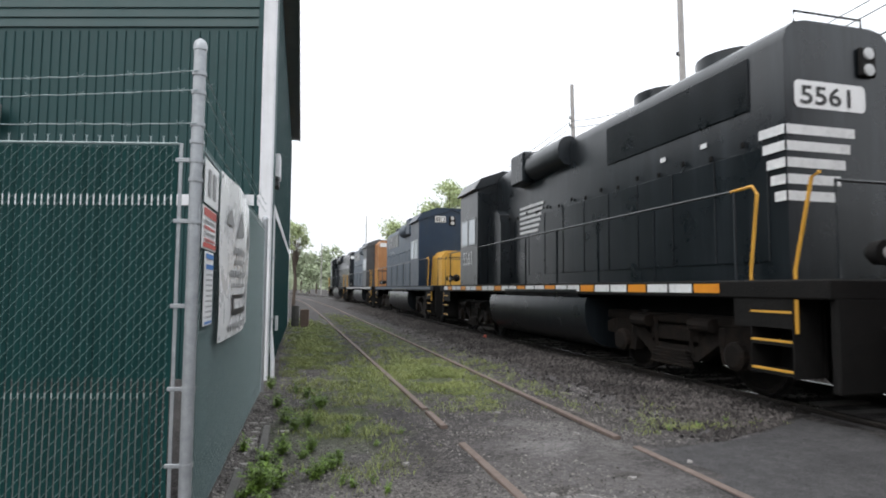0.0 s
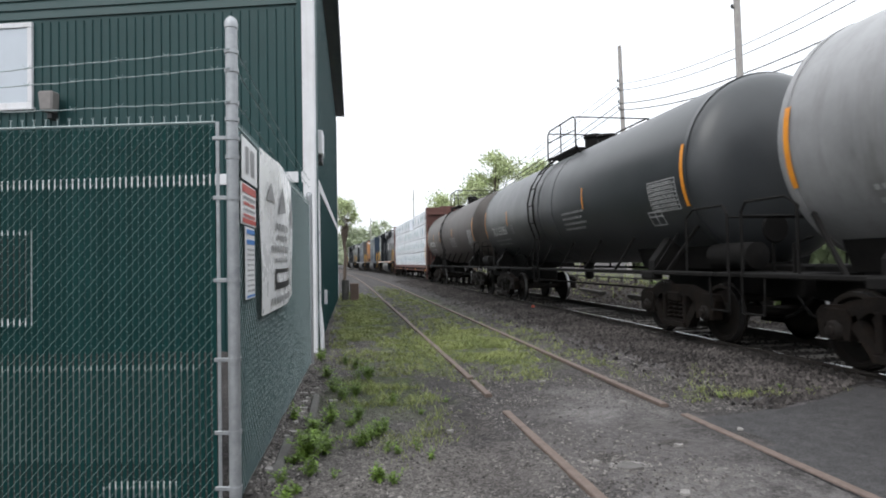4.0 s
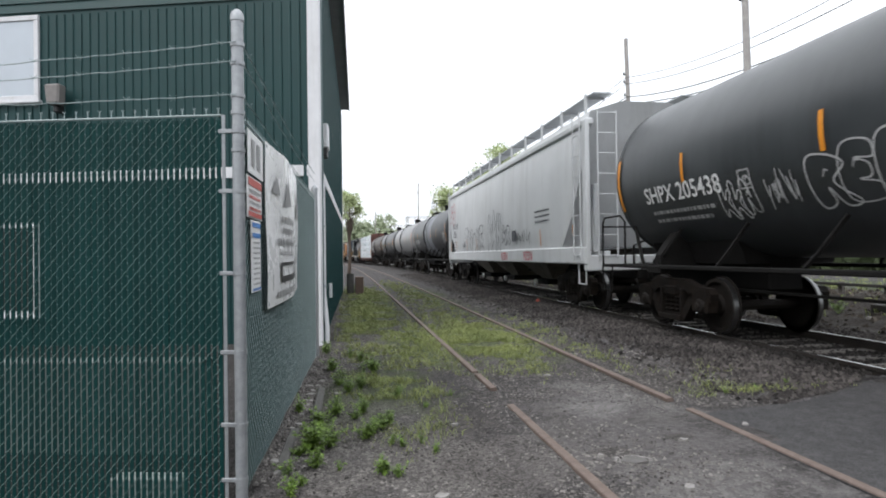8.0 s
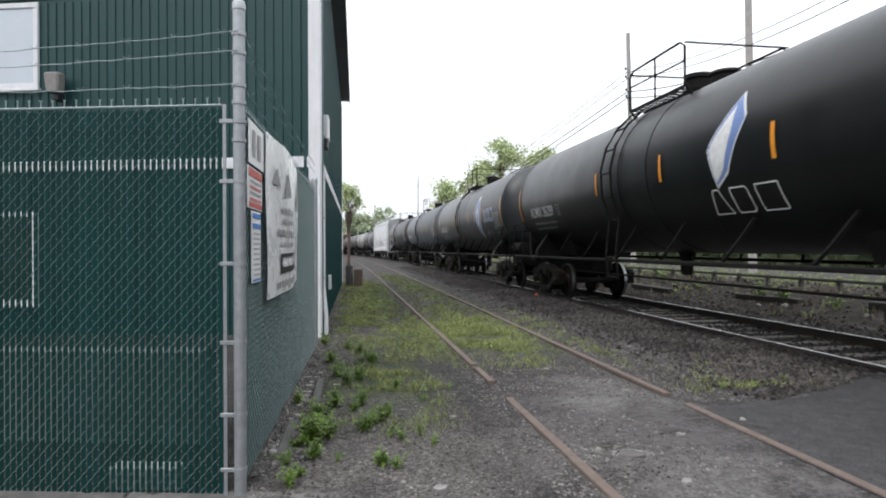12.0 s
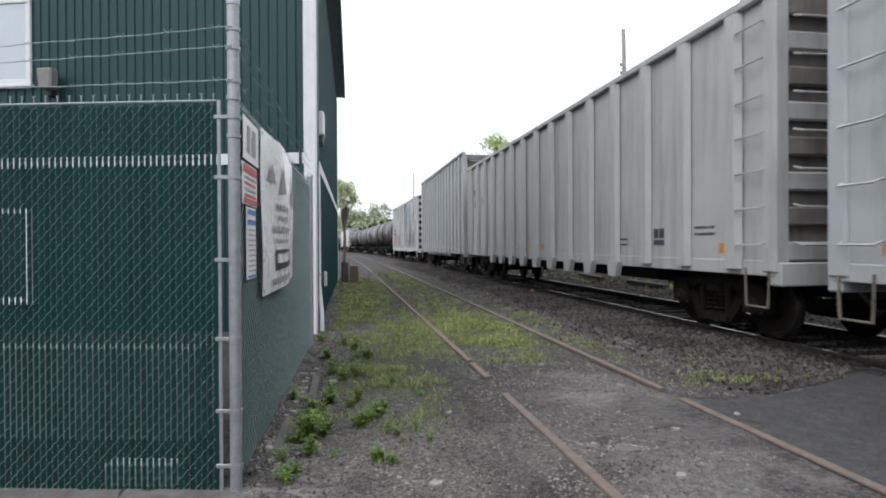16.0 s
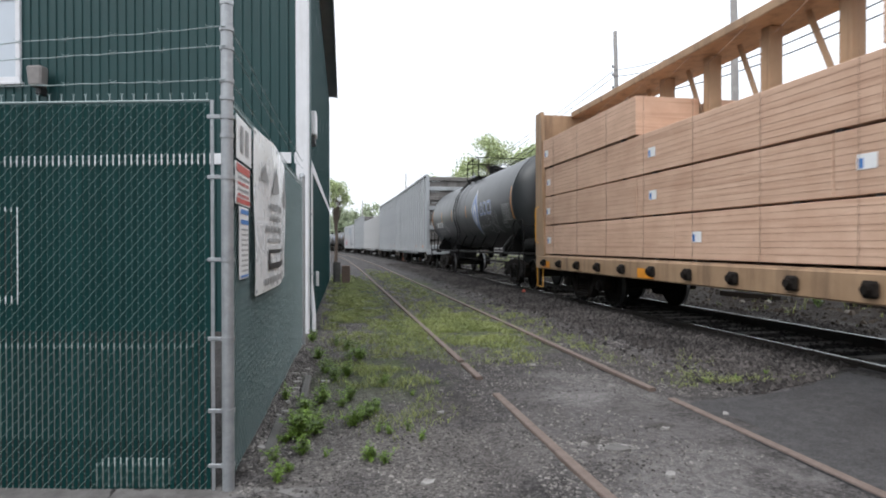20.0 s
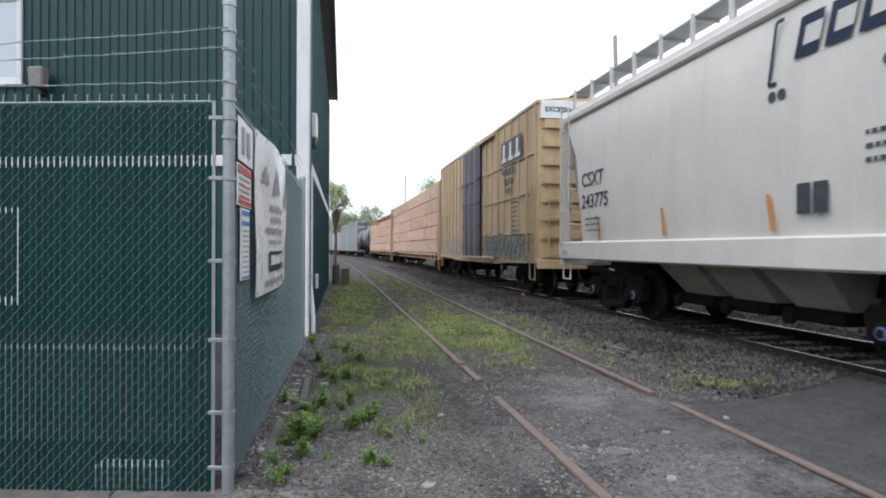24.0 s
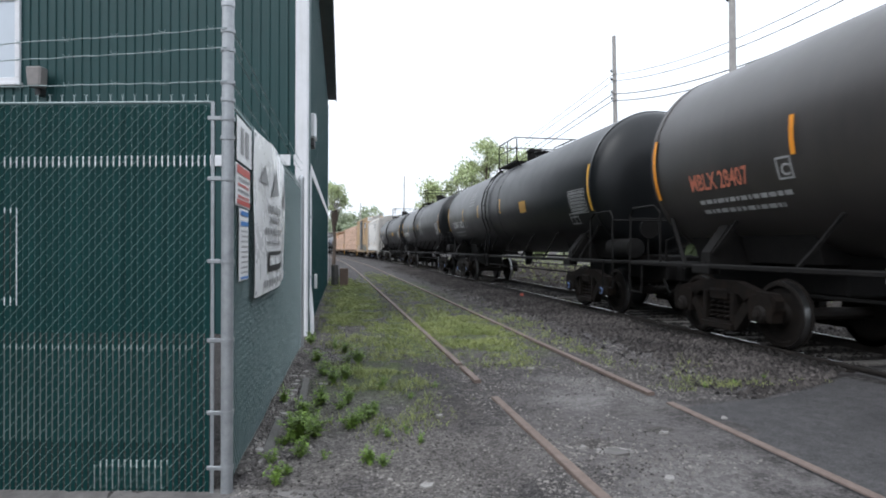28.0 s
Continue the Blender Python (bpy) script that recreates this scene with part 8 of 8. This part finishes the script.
    # number boards and headlights on both ends
    for yy, zz, sg in ((f * (L - 1.1), zh - 0.42, f), (-f * (L - 1.1), zh - 0.42, -f)):
        if not high_nose and sg == f:
            yy = f * (L - 2.75)
        hx = 0.42 if stripes and sg == -f else 0.0
        hl = part("headlight", Mb().box(hx - 0.14, hx + 0.14, min(yy, yy + sg * 0.06), max(yy, yy + sg * 0.06), zz - 0.26, zz + 0.14, 0.03), M_UNDER, car)
        for dz in (-0.17, 0.05):
            part("lens", Mb().lathe([(yy + sg * 0.06, 0.085), (yy + sg * 0.075, 0.08), (yy + sg * 0.08, 0.03)], 12, "y", (hx, 0, zz + dz)), M_LENS, hl)
        if not (stripes and sg == -f):
            nb = part("number_board", Mb().box(-0.78, -0.3, min(yy, yy + sg * 0.02), max(yy, yy + sg * 0.02), zz - 0.14, zz + 0.14, 0.01), M_SIGNW, car, "white number board")
            if number and sg < 0:
                Flat().text(number, -0.74, zz - 0.1, 0.2, 0.75).put("lettering", nb, M_BLACKP, lambda u, v, yy=yy: (u, yy - 0.025, v))
    if stripes:
        yy = -f * (L - 1.1)
        sg = -f
        rr = 0.07
        pz, px = 3.70, -0.74
        pn = Flat()
        ring = []
        for cx, cz, a0 in ((px + 1.14 - rr, pz + 0.36 - rr, 0), (px + rr, pz + 0.36 - rr, 90), (px + rr, pz + rr, 180), (px + 1.14 - rr, pz + rr, 270)):
            ring += [(cx + rr * math.cos(radians(a0 + q * 30)), cz + rr * math.sin(radians(a0 + q * 30))) for q in range(4)]
        nb = pn.poly(ring).put("number_panel", car, M_SIGNW, lambda u, v: (u, yy + sg * 0.008, v), "white number panel with rounded corners")
        Flat().text(number, px + 0.08, pz + 0.06, 0.24, 1.34).put("lettering", nb, M_BLACKP, lambda u, v: (u, yy + sg * 0.013, v))
        for j in range(5):
            zz = 3.35 - j * 0.212
            k = j * 0.06
            Flat().rect(-hw, zz, hw + 0.2 - k * 1.4, 0.125).put("nose_stripe", car, M_PAINTW, lambda u, v: (u, yy + sg * 0.008, v))
            Flat().rect(0, zz, 0.42 - k, 0.125).put("nose_stripe", car, M_PAINTW, lambda u, v: (-hw - 0.024, yy - sg * 0.0 + u, v))
        for j in range(6):
            Flat().rect(0, 0, 1.55 - 0.07 * j, 0.07).put("side_stripe", car, M_PAINTW, lambda u, v, j=j: (-hw - 0.026, 1.75 - u, zs + 1.98 - 0.13 * j + v))
    if mark:
        Flat().text(mark, 0.3, 0.62, 0.42, 0.9).put("lettering", car, M_PAINTW, lambda u, v: (-1.508, c1 - u, zs + v))
    # walkway edge stripes
    if stripes:
        for i in range(26):
            ya = -L + 1.6 + i * (2 * L - 2.2) / 26
            Flat().rect(0, 0, 0.5, 0.12).put("sill_stripe", car, M_PAINTW if i % 3 else M_ORANGE, lambda u, v, ya=ya: (-1.506, ya + 0.5 - u, zs - 0.16 + v))
    elif sill:
        Flat().rect(0, 0, 2 * L - 1, 0.12).put("sill_stripe", car, sill, lambda u, v: (-1.506, L - 0.5 - u, zs - 0.16 + v))
    # handrails with stanchions
    for sx in (-1, 1):
        x = sx * 1.46
        ha, hb = -L + 1.35, L - 1.35
        hr = part("handrail", Mb().tube([(x, ha, zs + 1.12), (x, hb, zs + 1.12)], 0.02, 6), M_LBLACK, car)
        for i in range(9):
            y = ha + (hb - ha) * i / 8
            part("stanchion", Mb().tube([(x, y, zs - 0.1), (x, y, zs + 1.12)], 0.02, 5), M_LBLACK, hr)
        for sy in (-1, 1):
            # curved grab rails and the step wells below them
            part("step_rail", Mb().tube([(x, sy * (L - 1.4), zs + 1.12), (x, sy * (L - 1.05), zs + 1.14), (x, sy * (L - 0.97), zs + 1.03), (x, sy * (L - 1.1), zs + 0.1), (x, sy * (L - 1.1), 0.95)], 0.021, 6), M_YELLOW, car, "yellow step handrail")
            part("step_rail", Mb().tube([(x, sy * (L - 0.1), zs + 1.14), (x, sy * (L - 0.2), zs + 1.1), (x, sy * (L - 0.45), zs + 0.1), (x, sy * (L - 0.45), 0.9)], 0.021, 6), M_YELLOW, car, "yellow step handrail")
            xx = (min(sx * 1.1, sx * 1.48), max(sx * 1.1, sx * 1.48))
            ya, yb = min(sy * (L - 1.1), sy * (L - 0.5)), max(sy * (L - 1.1), sy * (L - 0.5))
            sw = part("step_well", Mb().box(min(sx * 1.0, sx * 1.04), max(sx * 1.0, sx * 1.04), ya, yb, 0.4, zs - 0.2), M_UNDER, car)
            part("side_plate", Mb().box(xx[0], xx[1], ya - 0.02, ya, 0.4, zs - 0.2), M_UNDER, sw)
            part("side_plate", Mb().box(xx[0], xx[1], yb, yb + 0.02, 0.4, zs - 0.2), M_UNDER, sw)
            part("skirt", Mb().box(min(sx * 1.46, sx * 1.48), max(sx * 1.46, sx * 1.48), ya - (0.28 if sy > 0 else 0), yb + (0 if sy > 0 else 0.28), zs - 0.55, zs - 0.2), M_UNDER, sw)
            for k in range(3):
                part("tread", Mb().box(xx[0], xx[1], ya, yb, 0.42 + k * 0.33, 0.46 + k * 0.33), M_UNDER, sw)
                part("tread_edge", Mb().box(min(sx * 1.45, sx * 1.485), max(sx * 1.45, sx * 1.485), ya, yb, 0.46 + k * 0.33, 0.485 + k * 0.33), M_LYEL, sw, "yellow step edge")
    for sy in (-1, 1):
        part("pilot", Mb().box(-1.4, 1.4, min(sy * (L - 0.1), sy * L), max(sy * (L - 0.1), sy * L), 0.3, zs - 0.2, 0.02), M_UNDER, car)
        part("end_rail", Mb().tube([(-1.3, sy * (L - 0.06), zs), (-1.3, sy * (L - 0.06), zs + 1.05), (1.3, sy * (L - 0.06), zs + 1.05), (1.3, sy * (L - 0.06), zs)], 0.02, 6), M_LBLACK, car)
        dl = part("ditch_light", Mb().lathe([(sy * (L - 0.1), 0.06), (sy * (L - 0.02), 0.13), (sy * (L + 0.1), 0.14), (sy * (L + 0.11), 0.12)], 14, "y", (-0.85, 0, zs + 0.28)), M_UNDER, car, smooth=True)
        part("lens", Mb().lathe([(sy * (L + 0.112), 0.06), (sy * (L + 0.12), 0.03)], 10, "y", (-0.85, 0, zs + 0.28)), M_LENS, dl)
        part("mu_hoses", Mb().tube([(-0.8, sy * L, 1.0), (-0.75, sy * (L + 0.18), 0.7), (-0.7, sy * (L + 0.2), 0.35)], 0.03, 5).tube([(-0.6, sy * L, 1.0), (-0.55, sy * (L + 0.18), 0.7), (-0.5, sy * (L + 0.2), 0.35)], 0.03, 5), M_UNDER, car)
        blomberg(car, sy * (L - 3.1), s)
    # fuel tank and air reservoirs
    fa, fb = -2.9, 2.6
    pr = [(-1.42, 1.22), (-1.46, 1.1), (-1.46, 0.8), (-1.38, 0.55), (-1.2, 0.36), (-0.9, 0.26), (0.9, 0.26), (1.2, 0.36), (1.38, 0.55), (1.46, 0.8), (1.46, 1.1), (1.42, 1.22)]
    part("fuel_tank", Mb().prism([(float(a_), float(b_)) for a_, b_ in pr], fa, fb), M_LBLACK, car, smooth=True)
    part("air_reservoir", Mb().lathe([(-2.1, 0.02), (-2.06, 0.15), (1.9, 0.15), (1.95, 0.02)], 16, "y", (-1.36, -0.6, 1.36)), M_LBLACK, car, smooth=True)
    part("horn", Mb().lathe([(0, 0.03), (0.3, 0.05), (0.36, 0.1)], 10, "y", (-0.4, f * (L - 3.6), zh + 0.16)), M_UNDER, car)
    couplers(car, L, ext=0.7)
    return car


# ---- the train, from its head ----
locomotive(75.0, 58.4, "black diesel locomotive at the head of the train", True, M_LBLACK, M_LBLACK, M_LBLACK)
locomotive(57.0, 40.4, "faded blue diesel locomotive with a grey cab and orange end", False, M_LGREY, M_LHOOD, M_LORNG, sill=M_STEN)
blue_unit = locomotive(39.0, 22.4, "blue diesel locomotive with a yellow nose and yellow hood flash", False, M_LBLUE, M_LHOOD, M_LYEL, mark="", number="8812", high_nose=False, sill=M_LHOOD)
Flat().poly([(0, 0), (1.5, 0), (2.6, 1.5), (1.1, 1.5)]).put("hood_flash", blue_unit, M_LYEL, lambda u, v: (-0.905, -0.6 - u, 1.9 + v), "slanted yellow flash")
locomotive(21.3, 4.9, "black high-nosed diesel locomotive with white stripes", True, M_LBLACK, M_LBLACK, M_LBLACK, mark="5561", number="5561", stripes=True)
lumber_car(3.96, -16.6, M_FLATR, M_WRAP, "oxide-red bulkhead flat car stacked with white-wrapped lumber", 1, 4, M_FLATR, True, (10.9, 12.6))
tank_car(-17.4, -30.4, M_TANKB, "weathered brown-grey tank car", "SHPX 209856", 2, bars=(2.55, 4.6, 8.3))
tank_car(-32.6, -45.6, M_TANK, "black tank car with white lettering", "TILX 250866", 3, bars=(2.9, 5.6, 9.0))
tank_car(-47.7, -60.7, M_TANKS, "shiny bare grey tank car with dark ends", "", 4, bars=(3.0, 9.0))
tank_car(-62.8, -77.0, M_TANKG, "dark grey tank car with pale grey belts", "ACFX 200634", 5, belts=((1.15, 1.5), (-1.0, 1.6)), bars=(2.2, 5.3, 8.7, 11.0))
hopper_car(-78.4, -96.3, M_HOPPER, "light grey covered hopper car with graffiti", (("H C B X", 1.25, 2.62, 0.27), ("1535", 1.35, 2.2, 0.3)), 6,
           (("bubble", 4.4, 1.42, 3.5, 0.95, M_SPRAY), ("tag", 3.7, 1.5, 0.7, 0.5, M_SPRAY), ("bubble", 8.75, 1.5, 1.8, 1.25, M_SPRAY), ("bubble", 10.75, 1.7, 0.95, 0.55, M_SPRAY), ("RESN", 10.6, 1.17, 0, 0.25, M_SPRAYR), ("RESN", 13.2, 1.17, 0, 0.27, M_SPRAYR), ("bubble", 0.5, 2.9, 1.3, 0.9, M_SPRAYR), ("tag", 12.2, 1.6, 1.6, 0.6, M_SPRAY)))
tank_car(-97.9, -112.1, M_TANKM, "black tank car with white graffiti", "SHPX 205438", 7, mark_w=0.95, bars=(2.2, 5.0, 9.6), spray=((1, 3.0, -0.95, 0.7, 0.42, 3), (0, 3.95, -0.95, 0.6, 0.6, 5), (1, 4.75, -0.9, 1.75, 0.68, 4), (0, 6.5, -0.9, 0.45, 0.4, 3)))
tank_car(-114.4, -128.6, M_TANKBL, "dark blue-grey tank car with worn lettering", "ADMX 26214", 8, bars=(8.5, 11.1))
tank_car(-130.6, -144.6, M_TANK, "black tank car with a blue diamond emblem", "ADMX 26262", 9, bars=(2.8, 4.6, 6.2, 8.5, 9.7, 11.1), spray=((0, 0.2, -0.3, 0.5, 0.65, 4), (0, 11.0, -1.0, 1.2, 0.35, 6), (0, 5.0, -0.95, 0.9, 0.35, 5)), emblem=(10.4, 0.9, -0.17, -0.35))
tank_car(-146.9, -161.2, M_TANKX, "black tank car with a blue and white emblem", "ADMX 26209", 10, bars=(5.6, 8.2, 10.9), emblem=(9.95, -0.55, 0.1, -0.98, 1))
box_car(-162.8, -179.5, M_REEF, "dirty white refrigerator box car with graffiti", 4.85, 11, 26, M_REEF, 7.2, 2.4,
        marks=(("NO", 1.2, 2.42, 0.28, M_PAINTW), ("K L", 1.98, 2.46, 0.28, M_PAINTW), ("680", 1.1, 2.02, 0.28, M_PAINTW), ("028", 1.93, 2.06, 0.28, M_PAINTW)), panels=((1.02, 1.92, 0.66, 0.88), (1.84, 1.94, 0.7, 0.9)),
        shards=(([(2.0, 4.7), (2.9, 4.7), (2.45, 3.55)], M_SHARD), ([(2.45, 3.1), (2.85, 3.2), (2.8, 2.5)], M_SHARD), ([(0.35, 2.95), (0.62, 3.0), (0.45, 2.45)], M_MINT), ([(1.02, 1.88), (1.68, 1.88), (1.68, 1.5), (1.02, 1.5)], M_MINT), ([(1.84, 1.9), (2.5, 1.9), (2.5, 1.52), (1.84, 1.52)], M_MINT), ([(2.66, 3.2), (2.8, 3.2), (2.8, 1.1), (2.66, 1.1)], M_SHARD), ([(3.2, 2.3), (5.0, 2.2), (5.0, 1.3), (3.2, 1.3)], M_LILAC), ([(4.2, 4.6), (5.4, 4.6), (4.6, 3.4)], M_SHARD), ([(9.9, 4.5), (11.2, 4.5), (10.6, 2.2)], M_SHARD), ([(12.0, 4.2), (13.2, 4.6), (12.8, 1.4), (12.3, 1.3)], M_SHARD), ([(14.2, 4.5), (15.2, 4.5), (14.5, 2.8)], M_LILAC), ([(0.35, 1.9), (0.47, 1.9), (0.47, 1.35), (0.35, 1.35)], M_ORANGE)),
        sprays=((1.2, 1.25, 1.3, 0.7, M_SPRAYR), (3.2, 1.5, 3, 0.8, M_SPRAYR), (10.5, 1.3, 5, 1.1, M_SPRAY)), end_mat=M_UNDER)
gondola_car(-181.7, -195.4, M_GON, "light grey ribbed high-sided gondola car", 15, 5.38, 12)
gondola_car(-196.5, -214.6, M_GONW, "pale grey high-sided gondola car with broad ribs", 15, 4.46, 13, "wedge", (("FWT", 1.02, 3.3, 0.26), ("62", 1.15, 2.85, 0.26), ("111", 2.3, 2.9, 0.26)))
gondola_car(-215.5, -229.6, M_GON, "light grey ribbed high-sided gondola car with an orange rusty wheel", 15, 5.38, 14, rusty=True)
gondola_car(-230.5, -244.9, M_GON, "light grey ribbed high-sided gondola car", 15, 5.38, 15)
tank_car(-247.6, -262.0, M_TANK, "black tank car with a blue diamond emblem and graffiti", "ADMX 28299", 16, bars=(2.7, 5.2, 8.1), spray=((0, 3.2, -0.9, 0.9, 0.45, 5), (0, 9.6, -1.0, 1.5, 0.45, 7), (1, 11.0, -0.95, 1.5, 0.8, 3)), emblem=(9.7, 0.75, -0.25, -0.3))
lumber_car(-264.0, -285.2, M_FLATY, M_LUMBER, "tan centre-beam flat car stacked with bare lumber", 17, 4, M_FLATY, False, (1.5, 8.5), marks=(("TTZX", 2 * 10.6 - 5.5, 0.74, 0.28),))
lumber_car(-285.7, -308.5, M_FLATY, M_LUMBER, "tan centre-beam flat car stacked with bare lumber", 18, 5, M_FLATY, False, (6.0, 8.0), marks=(("TTZX", 2.15, 0.76, 0.2), ("86", 3.3, 0.76, 0.2), ("239", 4.5, 0.76, 0.2)))
box_car(-309.2, -323.4, M_BOXY, "tan ribbed box car with a dark door and graffiti", 5.3, 19, 20, M_DOOR, 5.4, 2.9, (1.75, 2.85, 3.9),
        sprays=((0.2, 1.05, 4.5, 0.7, M_SPRAYW), (9.4, 1.05, 4.4, 0.65, M_SPRAY), (8.6, 1.1, 5, 0.6, M_SPRAYT), (8.4, 1.0, 2.2, 0.7, M_SPRAY)), block=(10.9, 3.95, 2.1, 0.72), end_text="EXCESS HEIGHT CAR")
hopper_car(-325.1, -335.9, M_CREAM, "cream covered hopper car with blue lettering", (("CSXT", 1.3, 2.66, 0.3), ("243775", 1.3, 2.2, 0.3)), 20, wordmark=True)
tank_car(-338.1, -352.8, M_TANKX, "glossy black tank car with a yellow placard", "XOMX 110439", 21, blocks=((4.0, -0.25, 0.8, 3), (6.3, 0.85, 1.4, 5)), bars=(2.8, 5.5, 8.35), plate=(10.3, 0.55, 0.32, M_YELLOW))
tank_car(-355.1, -369.6, M_TANKX, "black tank car with faint graffiti", "XOMX 110202", 22, blocks=((7.8, 0.55, 1.7, 11),), bars=(3.0, 5.5, 7.6), spray=((1, 4.0, -0.85, 0.7, 0.35, 3), (0, 5.1, -0.85, 0.8, 0.3, 5), (1, 6.6, -0.75, 0.35, 0.3, 2)))
tank_car(-372.4, -387.5, M_TANKX, "black tank car with white lettering", "XOMX 110251", 23, blocks=((4.1, 0.68, 1.4, 5),), bars=(3.0, 5.5, 8.4), plate=(10.4, 0.55, 0.32, M_YELLOW))
tank_car(-390.0, -404.8, M_TANKD, "brownish black tank car with orange lettering", "MBLX 28407", 24, bars=(3.0, 5.5), mark_mat=M_SPRAYO, mark_w=0.68)


def run(t):
    """How far the train has moved at t seconds."""
    return 13.411 * t + 0.5656 * t * t / 28 + 0.275 * t ** 3 / 784


def motions():
    for car, s in CARS:
        walk(car, [(k / 2, pose(XC + bend(s + run(k / 2)), s + run(k / 2), ZR, 0, 0, heading(s + run(k / 2)))) for k in range(57)])
    for w, s, r, d in ROLL:
        rows, ks = [], [k for k in range(0, 841) if -9 < s + run(k / 30) < 40]
        for k in (ks or [0]):
            rows.append((k / 30, pose(0, d, r, -math.degrees((s + run(k / 30)) / r) % 360)))
        if rows[0][0] > 0:
            rows.insert(0, (0, rows[0][1]))
        if rows[-1][0] < 28:
            rows.append((28, rows[-1][1]))
        walk(w, rows)


motions()
